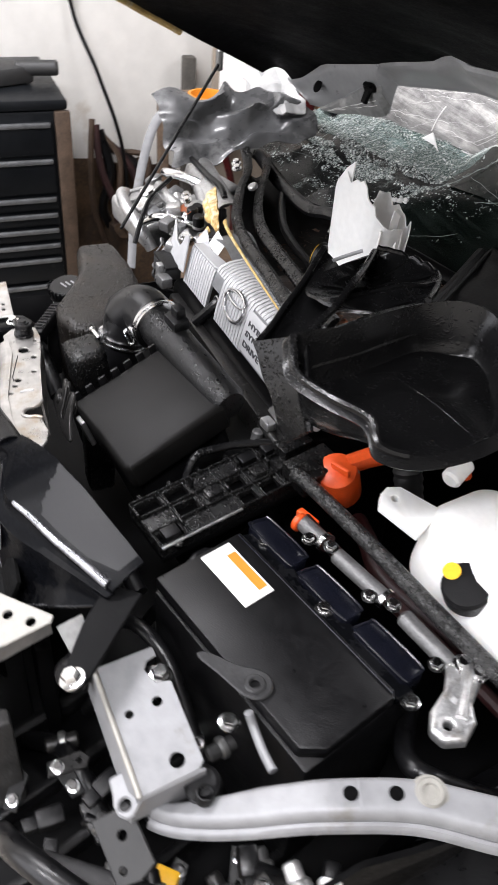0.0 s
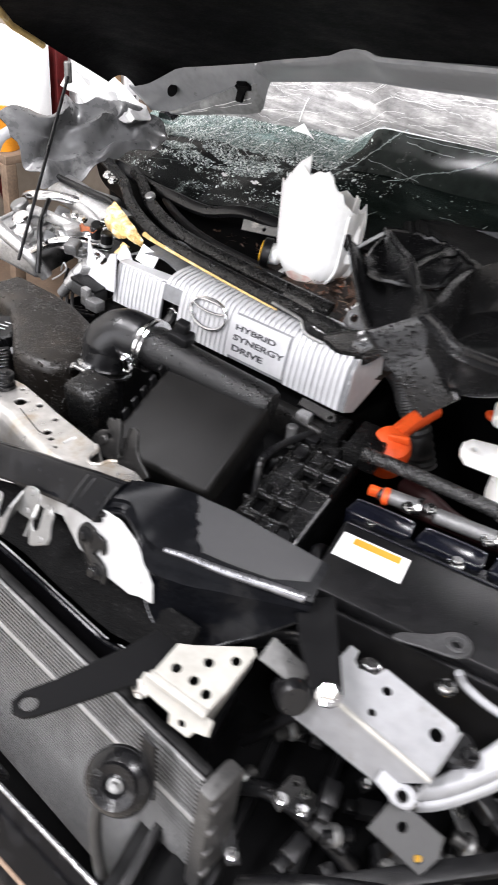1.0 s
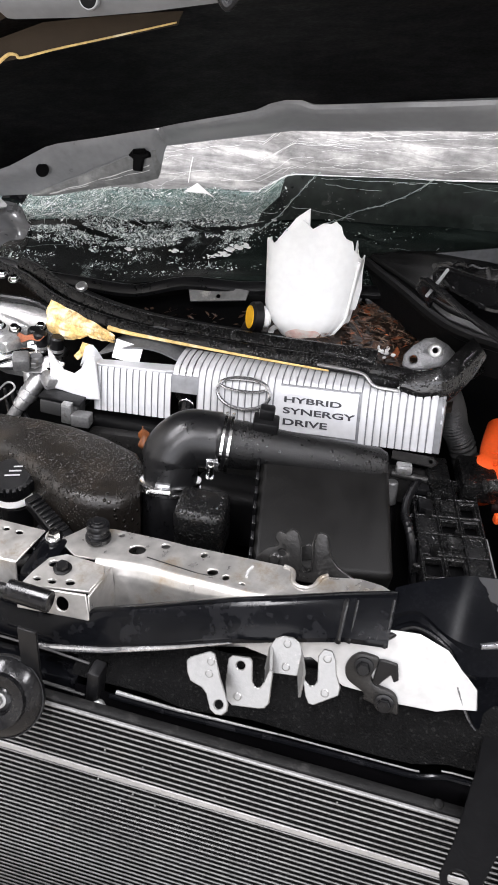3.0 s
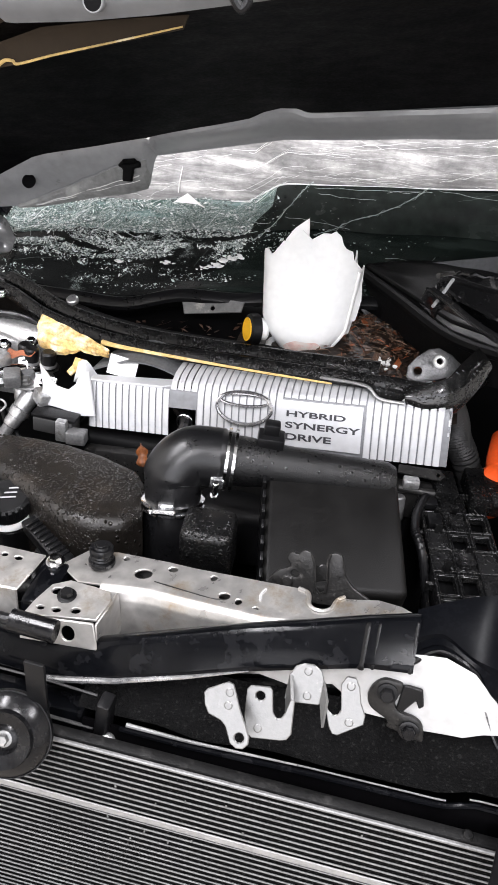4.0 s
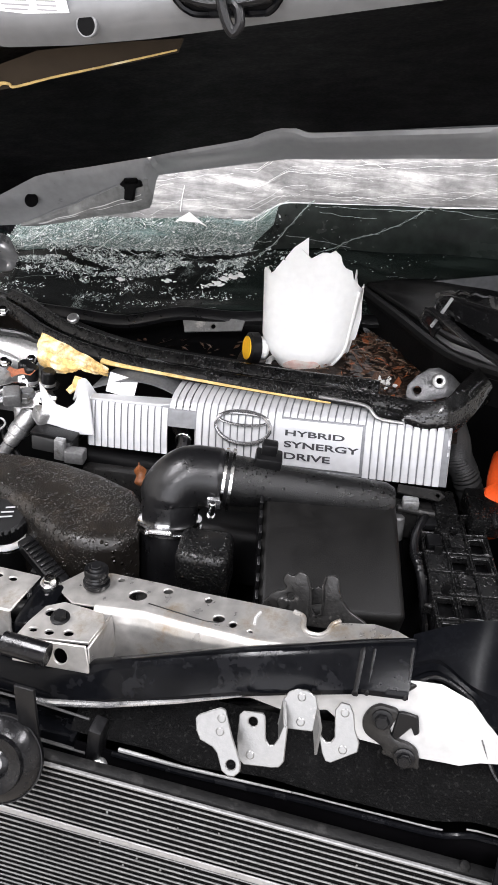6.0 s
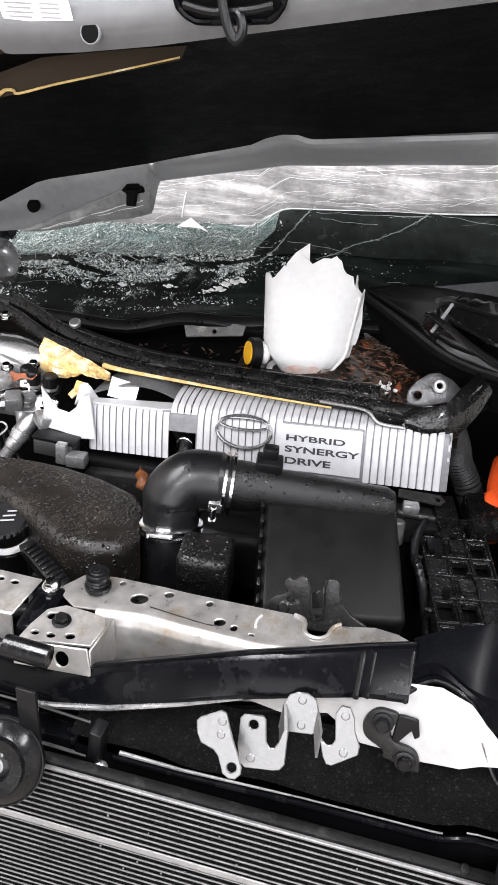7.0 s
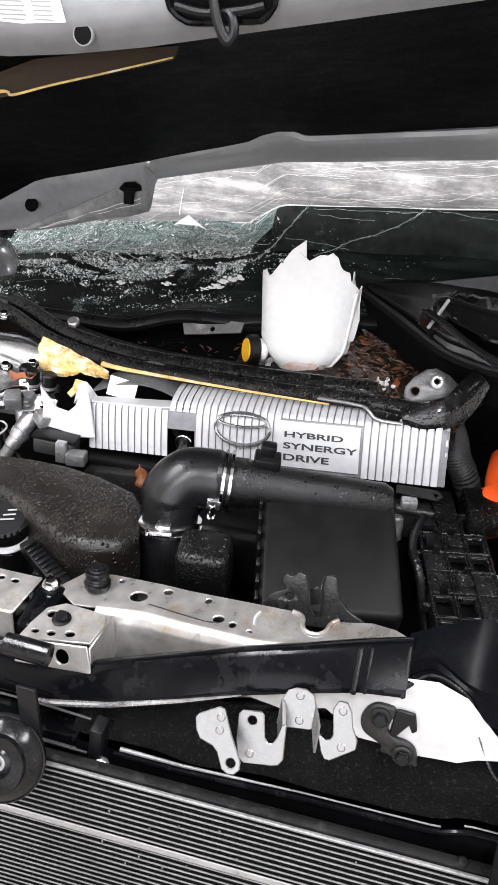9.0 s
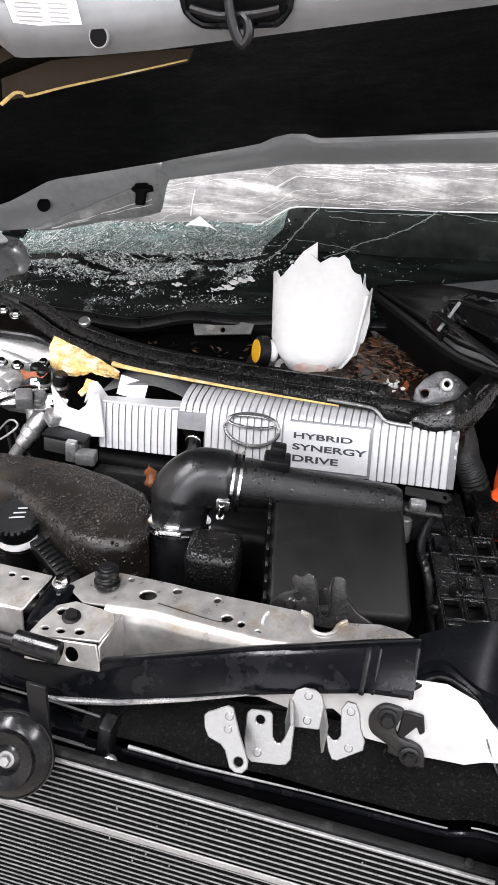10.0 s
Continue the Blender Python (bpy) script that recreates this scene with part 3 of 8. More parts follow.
def ceiling_light(x, y):
    t = thing("ceiling_light", (x, y, 2.9), "white fluorescent ceiling light with a long diffuser", "lamp", group="ceiling lights")
    part("housing", box((0.16, 1.25, 0.06), pose(x, y, 2.94), 0.006), M_CEIL, t)
    em = bpy.data.materials.new("lamp_diffuser")
    em.use_nodes = True
    p = em.node_tree.nodes["Principled BSDF"]
    p.inputs["Emission Color"].default_value, p.inputs["Emission Strength"].default_value = (1, 0.98, 0.95, 1), LAMP_GLOW
    area_lamp("ceiling_light_glow", (x, y, 2.88), (x, y, 0), 0.2, 1.3, TUBE_WATTS, (0.96, 0.985, 1.0))
    part("diffuser", tube(smooth_line([(x, y - 0.6, 2.925), (x, y, 2.925), (x, y + 0.6, 2.925)], 3), 0.03, 10), em, t, "glowing white diffuser")
    return t


LAMP_GLOW = 9.0
for lx, ly in ((-0.9, -0.9), (1.5, -0.9), (0.3, -2.2), (0.3, 2.6)):
    ceiling_light(lx, ly)

# ---------- things along the west wall ----------
def tool_chest():
    t = thing("tool_chest", (-1.53, -0.36, 0), "black steel tool chest with grey drawer pulls", "tool chest")
    part("case", box((0.46, 0.70, 0.695), pose(-1.54, -0.36, 0.10), 0.008), M_CHEST, t)
    part("lid", box((0.47, 0.71, 0.03), pose(-1.54, -0.36, 0.797), 0.008), M_CHEST, t)
    part("side_trim", box((0.02, 0.045, 0.695), pose(-1.309, -0.022, 0.10), 0.004), M_BROWNHOSE, t, "worn dull brown edge strip")
    z = 0.12
    for h in (0.15, 0.09, 0.05, 0.05, 0.05, 0.05, 0.115, 0.105):
        d = part("drawer", box((0.018, 0.63, h - 0.012), pose(-1.306, -0.37, z), 0.003), M_CHEST, t)
        part("drawer_pull", box((0.014, 0.62, 0.014), pose(-1.295, -0.37, z + h - 0.026), 0.004), M_GREYTRIM, d, "brushed grey drawer pull")
        z += h
    for dx in (-0.18, 0.18):
        for dy in (-0.29, 0.29):
            part("caster", lathe([(0, -0.02), (0.045, -0.02), (0.05, 0), (0.045, 0.02), (0, 0.02)], (-1.54 + dx, -0.36 + dy, 0.05), (0, 1, 0), 16), M_RUBBER, t)
    return t


tool_chest()
solo("power_tool", add(box((0.10, 0.16, 0.05), pose(-1.48, -0.16, 0.829, 0, 0, 20), 0.012), rod((-1.48, -0.12, 0.868), (-1.45, 0.0, 0.873), 0.022)), M_GREYPLASTIC, "dark grey hand tool lying on the tool chest", "tool")
solo("tool_case", add(box((0.20, 0.30, 0.07), pose(-1.50, -0.42, 0.829, 0, 0, 6), 0.012, 3), box((0.03, 0.10, 0.02), pose(-1.40, -0.42, 0.862, 0, 0, 6), 0.004)), M_GREYPLASTIC, "dark grey plastic tool case on the tool chest", "case")
solo("red_rag", blob((-1.42, -0.30, 0.850), (0.07, 0.09, 0.025), 3), M_RED, "crumpled red rag on the tool chest", "rag")
solo("wall_cable", tube(smooth_line([(-1.885, 0.13, 2.2), (-1.885, 0.125, 1.2), (-1.88, 0.13, 0.95), (-1.84, 0.2, 0.75), (-1.8, 0.27, 0.5), (-1.78, 0.3, 0.12), (-1.72, 0.36, 0.02)], 8), 0.007, 8), M_RUBBER, "black cable hanging down the wall", "cable")
solo("door_post", box((0.045, 0.045, 0.80), pose(-1.853, 0.535, 0), 0.006), M_POST, "short grey timber post against the white wall", "post", "structure")
solo("wall_switch", box((0.02, 0.05, 0.12), pose(-1.888, -0.1, 1.0), 0.004), M_GREYPLASTIC, "dark switch on the white wall", "switch")
solo("brown_tarp", sheet(lambda u, v: Vector((-1.868 + 0.10 * v * v + 0.025 * noise.noise(Vector((u * 7, v * 3, 4))), 0.06 + 0.50 * u + 0.02 * noise.noise(Vector((v * 4, u * 3, 9))), (0.46 - 0.07 * u + 0.04 * noise.noise(Vector((u * 6, 1, 1)))) * (1 - v) + 0.004)), 40, 20, 0.004), M_CARDDARK, "dark brown tarp heaped against the wall", "tarp")
solo("cardboard_box", box((0.30, 0.30, 0.24), pose(-1.70, 0.36, 0.002, 0, 0, 8), 0.006), M_CARDDARK, "oil-stained brown cardboard box on the floor", "box")
for i, (x, y, z, s) in enumerate(((-1.62, 0.27, 0.262, 0.07), (-1.68, 0.38, 0.265, 0.09), (-1.6, 0.42, 0.26, 0.06), (-1.63, 0.33, 0.33, 0.06))):
    solo("rag", blob((x, y, z), (s, s * 0.8, s * 0.6), i + 5, 0.8, 3), (M_CARDDARK, M_CARD, M_MAROON, M_CARD)[i], ("brown oily rag on the cardboard box", "crumpled tan rag on the cardboard box", "dark maroon rag on the cardboard box", "small tan rag heaped on other rags")[i], "rag", group="rags")
for k in range(7):
    y = 0.15 + 0.036 * k
    hang = [(-1.84, 0.17 + 0.012 * k, 0.60 - 0.02 * k), (-1.80, y, 0.46 - 0.02 * (k % 3)), (-1.78 + 0.02 * (k % 2), y + 0.05 * math.sin(2.0 * k), 0.28), (-1.76, y + 0.04, 0.12), (-1.66 + 0.03 * (k % 3), y + 0.02, 0.016)]
    solo("hanging_hose", tube(smooth_line(hang, 7), 0.011 + 0.003 * (k % 3), 8), (M_BROWNHOSE, M_MAROON, M_RUBBER)[k % 3], ("dirty brown hose", "dark maroon hose", "black hose")[k % 3] + " hanging by the tool chest", "hose", group="hoses by the wall")
solo("air_hose", tube(smooth_line([(-1.62, 0.1, 0.016), (-1.45, 0.2, 0.016), (-1.4, 0.42, 0.016), (-1.6, 0.62, 0.016), (-1.75, 0.7, 0.3), (-1.8, 0.62, 0.6)], 8), 0.014, 10), M_RED, "dark red air hose coiled on the floor", "hose")
sh = thing("shelf_rack", (-1.4, 0.72, 0), "low weathered timber shelf rack against the wall", "shelf")
for sx in (-1.62, -1.18):
    for sy in (0.37, 1.08):
        part("upright", box((0.035, 0.035, 0.725), pose(sx, sy, 0.0), 0.003), M_TIMBER, sh)
for sz in (0.20, 0.725):
    part("shelf", box((0.47, 0.74, 0.024), pose(-1.40, 0.725, sz), 0.003), M_TIMBER, sh)
solo("plywood_board", box((0.025, 0.62, 1.25), pose(-1.862, 0.93, 0.0, 0, 2, 0), 0.003), M_BOARD, "plain beige board leaning on the wall", "board")
jc = thing("plastic_bucket", (-1.24, 0.395, 0.750), "orange plastic bucket on the shelf rack", "bucket")
part("bucket", lathe([(0, 0.0), (0.045, 0.0), (0.055, 0.09), (0.058, 0.092), (0.058, 0.098), (0.050, 0.098), (0.042, 0.006), (0, 0.006)], (-1.24, 0.395, 0.750), (0, 0, 1), 24), M_BUCKET, jc)
part("bail", tube([Vector((-1.24 + 0.056 * math.cos(a), 0.395 - 0.012, 0.840 - 0.03 * math.sin(a))) for a in np.linspace(0, math.pi, 12)], 0.002, 6), M_ZINC, jc)
for k, (mat, w, h) in enumerate(((M_LABEL, 0.05, 0.27), (M_RED, 0.045, 0.30), (M_LABEL, 0.03, 0.26), (M_RED, 0.06, 0.29), (M_CARD, 0.05, 0.28), (M_LABEL, 0.06, 0.27))):
    solo("carton", box((0.24, w - 0.004, h), pose(-1.34, 0.53 + 0.062 * k, 0.750, 0, 0, 1.5 * (k % 3) - 1), 0.004), mat, ("white" if mat is M_LABEL else "red" if mat is M_RED else "brown") + " carton standing upright on the shelf rack", "carton", group="cartons on the shelf")

# ---------- car body round the bay ----------
car = thing("car_body", (0.03, 0.3, 0.0), "damaged dark car with its front stripped off", "car")
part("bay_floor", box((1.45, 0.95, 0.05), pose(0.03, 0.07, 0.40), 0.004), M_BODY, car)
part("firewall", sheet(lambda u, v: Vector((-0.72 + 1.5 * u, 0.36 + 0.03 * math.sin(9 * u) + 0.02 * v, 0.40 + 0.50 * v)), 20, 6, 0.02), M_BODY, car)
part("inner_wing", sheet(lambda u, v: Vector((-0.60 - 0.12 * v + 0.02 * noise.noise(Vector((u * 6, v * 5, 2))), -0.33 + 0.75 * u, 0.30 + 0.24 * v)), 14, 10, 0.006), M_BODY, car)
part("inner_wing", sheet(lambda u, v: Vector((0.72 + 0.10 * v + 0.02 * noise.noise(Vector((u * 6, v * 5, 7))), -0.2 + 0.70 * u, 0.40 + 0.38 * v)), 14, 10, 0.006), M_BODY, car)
part("dashboard", sheet(lambda u, v: Vector((-0.70 + 1.5 * u, 0.40 + 0.75 * v, 0.90 + 0.06 * math.sin(2.2 * v) + 0.01 * noise.noise(Vector((u * 5, v * 4, 1))))), 20, 8, 0.03), M_PLASTIC, car)
part("cabin_floor", box((1.5, 2.2, 0.04), pose(0.05, 1.7, 0.35), 0.004), M_BODY, car)
# unseen closed sides, made tall to block light and darken the interior
part("cabin_light_block", box((0.05, 2.2, 1.04), pose(-0.74, 1.75, 0.36), 0.01), M_BODY, car)
part("cabin_light_block", box((0.05, 2.2, 1.04), pose(0.84, 1.75, 0.36), 0.01), M_BODY, car)
part("cabin_back", box((1.5, 0.05, 1.0), pose(0.05, 2.8, 0.36), 0.01), M_BODY, car)
part("roof", sheet(lambda u, v: Vector((-0.66 + 1.42 * u, 1.25 + 1.55 * v, 1.46 + 0.04 * math.sin(math.pi * u) - 0.06 * v)), 12, 8, 0.02), M_PAINT, car)
for sx in (-1, 1):
    part("pillar", tube(smooth_line([(0.05 + sx * 0.70, 0.50, 0.95), (0.05 + sx * 0.70, 0.85, 1.20), (0.05 + sx * 0.68, 1.27, 1.45)], 5), 0.035, 10), M_PAINT, car)
for wx in (0.80,):
    w = part("wheel", lathe([(0.18, -0.10), (0.29, -0.10), (0.315, -0.07), (0.315, 0.07), (0.29, 0.10), (0.18, 0.10)], (wx, 0.25, 0.315), (1, 0, 0), 32), M_RUBBER, car)
    part("rim", lathe([(0, -0.05), (0.18, -0.07), (0.19, 0.08), (0.15, 0.02), (0, 0.03)], (wx, 0.25, 0.315), (1, 0, 0), 24), M_ALU, w)

# crushed wing on the west side
def dent(u, v, s, k):
    return k * Vector((noise.noise(Vector((u * 5, v * 4, s))), noise.noise(Vector((u * 5, v * 4, s + 9))), noise.noise(Vector((u * 6, v * 5, s + 17)))))


part("crumpled_wing", sheet(lambda u, v: Vector((-0.56 - 0.13 * v, 0.08 + 0.34 * u, 0.90 + 0.11 * v * (1 - 0.4 * u) + 0.05 * u)) + dent(u * 0.85, v * 0.8, 3, 0.032), 30, 20, 0.003), M_WINGPAINT, car, "crumpled dark grey wing panel")
part("wing_edge", tube(smooth_line([(-0.70, 0.02, 0.60), (-0.74, 0.05, 0.78), (-0.745, 0.10, 0.94), (-0.71, 0.16, 0.965)], 6), [0.012] * 19, 8, flat=0.3), M_GREYSTEEL, car, "torn pale metal wing edge")
part("torn_panel", sheet(lambda u, v: Vector((-0.86 + 0.25 * u, 0.34 + 0.07 * v, 1.005 - 0.02 * u + 0.10 * v * (1 - u))) + dent(u, v, 5, 0.02), 10, 6, 0.003), M_WHITE_STEEL, car, "torn white metal panel corner")
part("support_rod", rod((-0.62, 0.20, 1.09), (-0.41, -0.07, 0.84), 0.0035, 8), M_RUBBER, car, "thin black support rod")
part("rod_end", rod((-0.622, 0.201, 1.075), (-0.622, 0.201, 1.115), 0.008, 10), M_ZINC, car, "bright metal rod end")

# ---------- hood ----------
HOOD_REAR = [(-0.62, 1.05), (-0.567, 1.074), (-0.487, 1.117), (-0.287, 1.168), (-0.267, 1.161), (-0.2650, 1.174), (-0.207, 1.190), (-0.09, 1.220), (-0.04, 1.231), (0.29, 1.275), (0.62, 1.36), (0.9, 1.42)]
HOOD_FY = [(-0.62, 0.30), (-0.48, 0.0), (-0.25, -0.195), (-0.18, -0.222), (0.9, -0.20)]
HOOD_FZ = [(-0.62, 1.07), (-0.48, 1.215), (-0.25, 1.335), (-0.172, 1.368), (-0.03, 1.386), (0.13, 1.415), (0.25, 1.437), (0.45, 1.478), (0.9, 1.58)]


HOOD_BACK = [(-0.62, 1.05), (-0.567, 1.074), (-0.487, 1.117), (-0.264, 1.172), (-0.09, 1.220), (-0.04, 1.231), (0.29, 1.275), (0.62, 1.36), (0.9, 1.42)]


def hood_under(u, v):
    x = -0.62 + 1.5 * u
    zf, zr, yf = along(HOOD_FZ, x), along(HOOD_BACK, x), along(HOOD_FY, x)
    y = yf + (0.375 - yf) * v
    zr += 0.009 * math.exp(-((x + 0.045) / 0.036) ** 4) * max(0, v - 0.8) * 5
    return Vector((x, y, zf + (zr - zf) * v + 0.020 * math.sin(math.pi * v) + 0.006 * noise.noise(Vector((x * 5, y * 5, 4)))))


hood = thing("hood", (0.1, 0.3, 1.05), "buckled black hood standing open over the engine bay", "hood")
part("lining", sheet(hood_under, 60, 16, 0.0), M_HOOD, hood, "black hood underside")
part("edge_binding", tube([hood_under((x + 0.62) / 1.5, 0.0) + Vector((-0.003, -0.003, -0.003)) for x in np.linspace(-0.52, -0.245, 30)], 0.006, 8), M_TAPE, hood, "ochre foam binding along the hood edge")
part("skin", sheet(lambda u, v: hood_under(u, v) + Vector((0, 0, 0.03)), 40, 12, 0.003), M_PAINT, hood)
HOOD_LOW = [(-0.64, 0.995), (-0.60, 1.003), (-0.5, 1.022), (-0.40, 1.050), (-0.33, 1.066), (-0.290, 1.080), (-0.282, 1.134), (-0.047, 1.186), (0.3, 1.225), (0.62, 1.30), (0.9, 1.36)]


def rear_panel(u, v):
    x = -0.64 + 1.5 * u
    top, low = along(HOOD_REAR, x) + 0.004, along(HOOD_LOW, x)
    bulge = 0.011 * math.exp(-((x + 0.045) / 0.036) ** 4)
    return Vector((x, 0.378 + 0.05 * v - 0.020 * math.sin(math.pi * min(v * 1.1, 1) ** 0.55) * min(max((x + 0.3) * 8, 0.15), 1) + 0.010 * noise.noise(Vector((x * 7, v * 2, 8))), top + bulge * (1 - v) + (low - top) * v))


part("rear_panel", sheet(rear_panel, 240, 12, 0.003), M_GREYPAINT, hood, "dented grey inner hood panel")
SHEET_TOP = [(-0.56, 1.012), (-0.541, 1.017), (-0.474, 1.049), (-0.427, 1.071), (-0.37, 1.100), (-0.325, 1.119), (-0.262, 1.138)]


def bent_sheet(u, v):
    """The turned-down inner skin below the panel's diagonal crease."""
    x = -0.555 + 0.268 * u
    top, low = along(SHEET_TOP, x), along(HOOD_LOW, x) - 0.004
    z = top + (low - top) * v
    k = (along(HOOD_REAR, x) + 0.004 - z) / max(along(HOOD_REAR, x) + 0.004 - along(HOOD_LOW, x), 0.01)
    return Vector((x, 0.371 + 0.05 * k - 0.006 * math.sin(math.pi * v) + 0.006 * noise.noise(Vector((x * 22, v * 2, 3))), z))


part("bent_sheet", sheet(bent_sheet, 50, 8, 0.002), M_BENTSHEET, hood, "dusty grey sheet turned down below the crease")
for v0, v1, r, m in ((0.0, 0.0, 0.0016, M_GREYPAINT), (0.72, 0.46, 0.0011, M_LABEL), (0.80, 0.62, 0.0007, M_LABEL)):
    part("sheet_crease", tube([bent_sheet(k / 20, v0 + (v1 - v0) * k / 20) + Vector((0, -0.002, 0.0012 * math.sin(k * 1.3))) for k in range(3, 21)], r, 6), m, hood, "bright crease in the bent sheet" if r < 0.0015 else "")
# no opening here: a dark disc paints the hole's shade
part("drain_hole", lathe([(0, 0), (0.012, 0), (0.013, 0.001), (0.0, 0.0012)], (-0.507, 0.380, 1.070), (0.15, -1, 0.5), 20), M_BODY, hood, "oval hole, its shade a near-black disc")
part("hinge_clip", add(plate([(-0.024, -0.002), (-0.016, 0.006), (-0.004, 0.004), (0.004, 0.008), (0.018, 0.004), (0.020, -0.006), (0.006, -0.008), (0.002, -0.030), (-0.016, -0.028), (-0.014, -0.008)], 0.008, basis((-0.312, 0.386, 1.122), (1, 0, 0.14), (0, 0.25, 1)), bev=0.002), rod((-0.324, 0.384, 1.124), (-0.300, 0.384, 1.128), 0.005, 8)), M_BODY, hood, "black plastic clip")

# front edge of the hood with its striker
RAIL_LOW = [(-0.19, 1.375), (-0.172, 1.364), (-0.10, 1.371), (-0.03, 1.381), (0.13, 1.410), (0.25, 1.432), (0.45, 1.46)]


def hood_rail(u, v):
    x = -0.19 + 0.50 * u
    low = along(RAIL_LOW, x)
    return Vector((x, -0.228 - 0.045 * v - 0.012 * math.sin(math.pi * min(v * 3, 1)), low + 0.13 * v))


part("front_panel", sheet(hood_rail, 60, 18, 0.004), M_HOODEDGE_SHADED, hood, "grey inner front edge of the hood")
# the hole's depth is only a dark disc inside a rim
ph = part("panel_hole", lathe([(0.0, 0.0), (0.0080, 0.0), (0.0082, 0.0006), (0.0, 0.0008)], (-0.080, -0.2462, 1.388), (0, -1, 0.05), 24), M_BODY, hood, "small round hole, its shade a near-black disc")
part("hole_rim", lathe([(0.0078, -0.002), (0.0080, 0.0008), (0.0088, 0.0010), (0.0096, 0.0), (0.0096, -0.004)], (-0.080, -0.2462, 1.388), (0, -1, 0.05), 28, False), M_HOODEDGE_SHADED, ph)
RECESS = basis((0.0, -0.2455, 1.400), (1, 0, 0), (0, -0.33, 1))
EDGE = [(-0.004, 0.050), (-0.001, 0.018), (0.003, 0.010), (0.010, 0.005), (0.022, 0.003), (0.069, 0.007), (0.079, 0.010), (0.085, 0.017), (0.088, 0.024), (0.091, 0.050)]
# flat dark plate paints the shade of the recess
st = part("striker_recess", plate(EDGE, 0.003, RECESS, bev=0.001), M_BODY, hood, "striker recess, its shade a near-black plate")
part("recess_rim", tube(smooth_line([RECESS @ Vector((x, z, 0.0)) for x, z in EDGE], 5), 0.0030, 8), M_PAINT, st, "glossy black rim")
part("recess_shelf", tube(smooth_line([RECESS @ Vector(q) for q in ((0.006, 0.016, 0.003), (0.03, 0.013, 0.006), (0.06, 0.016, 0.006), (0.08, 0.020, 0.003))], 5), 0.0035, 8), M_PLASTIC, st)
part("striker_loop", tube(smooth_line([(0.036, -0.256, 1.440), (0.041, -0.262, 1.418), (0.047, -0.264, 1.401), (0.0535, -0.264, 1.392), (0.0580, -0.262, 1.398), (0.0560, -0.259, 1.407), (0.0515, -0.256, 1.411)], 6), 0.0042, 10), M_PLASTIC, st, "dark steel striker hook")
lb = part("label", plate([(0, 0), (0.066, 0.004), (0.064, 0.030), (-0.004, 0.026)], 0.0006, basis((-0.160, -0.2475, 1.391), (1, 0, 0.02), (0, -0.33, 1))), M_LABEL, hood, "white printed label")
for i in range(6):
    part("print_bar", box((0.026 if i % 2 else 0.022, 0.0012, 0.0004), basis((-0.143, -0.2490 - i * 0.0011, 1.396 + i * 0.0034), (1, 0, 0.02), (0, -0.33, 1)), 0), M_GREYINK, lb)
    part("print_bar", box((0.018, 0.0012, 0.0004), basis((-0.114, -0.2490 - i * 0.0011, 1.397 + i * 0.0034), (1, 0, 0.02), (0, -0.33, 1)), 0), M_GREYINK, lb)
HB = [Vector(q) for q in ((-0.226, -0.172, 1.318), (-0.026, -0.172, 1.369), (-0.226, -0.170, 1.372), (-0.012, -0.170, 1.402))]
part("padding", sheet(lambda u, v: HB[0].lerp(HB[1], u).lerp(HB[2].lerp(HB[3], u), v), 8, 4, 0.003), M_BROWN, hood, "dull brown padding behind the edge strip")
part("edge_strip", tube(smooth_line([(-0.224, -0.178, 1.316), (-0.213, -0.178, 1.3245), (-0.206, -0.178, 1.3285), (-0.198, -0.178, 1.3285), (-0.192, -0.178, 1.3265), (-0.152, -0.178, 1.338), (-0.094, -0.178, 1.353), (-0.024, -0.178, 1.3715)], 6), [0.0021 - 0.0013 * k / 42 for k in range(43)], 8), M_TAPE, hood, "yellowed foam edge strip")

# ---------- windscreen ----------
FOLD = [(-0.79, 0.965), (-0.66, 0.972), (-0.43, 1.018), (-0.21, 1.046), (-0.126, 1.052), (-0.063, 1.094), (0.188, 1.115), (0.324, 1.130), (0.93, 1.138)]
BASE_Z = [(-0.75, 0.90), (-0.536, 0.918), (-0.33, 0.905), (-0.16, 0.945), (0.0, 0.955), (0.3, 0.965), (0.9, 0.95)]
BASE_Y = [(-0.75, 0.30), (-0.33, 0.285), (-0.11, 0.295), (0.15, 0.36), (0.35, 0.40), (0.9, 0.42)]
ws = thing("windscreen", (0.05, 0.4, 0.9), "shattered green-tinted windscreen with folded laminated glass", "windscreen")


def lower_glass(u, v, x0, x1):
    x = x0 + (x1 - x0) * u
    zb, yb, zt = along(BASE_Z, x), along(BASE_Y, x), along(FOLD, x)
    sag = 0.010 * noise.noise(Vector((x * 6, v * 3, 2))) * (1 if 0.02 < v < 0.98 else 0.3)
    return Vector((x, yb + (0.515 - yb) * v, zb + (zt - zb) * v + sag - 0.012 * math.sin(math.pi * v)))


def glass_edge(v):
    """Where the crazed glass ends, slanting up to the fold."""
    return -0.17 + 0.11 * v + 0.012 * math.sin(23 * v)


def craze(u):
    """How far down the glass is crazed to a pale mass."""
    return 0.70 + 0.05 * noise.noise(Vector((u * 5, 1, 4))) + 0.035 * noise.noise(Vector((u * 19, 2, 4)))


part("crazed_glass", sheet(lambda u, v: lower_glass(u, craze(u) + (1 - craze(u)) * v, -0.72, glass_edge(craze(u) + (1 - craze(u)) * v)), 90, 12, 0.005), M_CRUSHED, ws, "crazed and crumbling laminated glass")
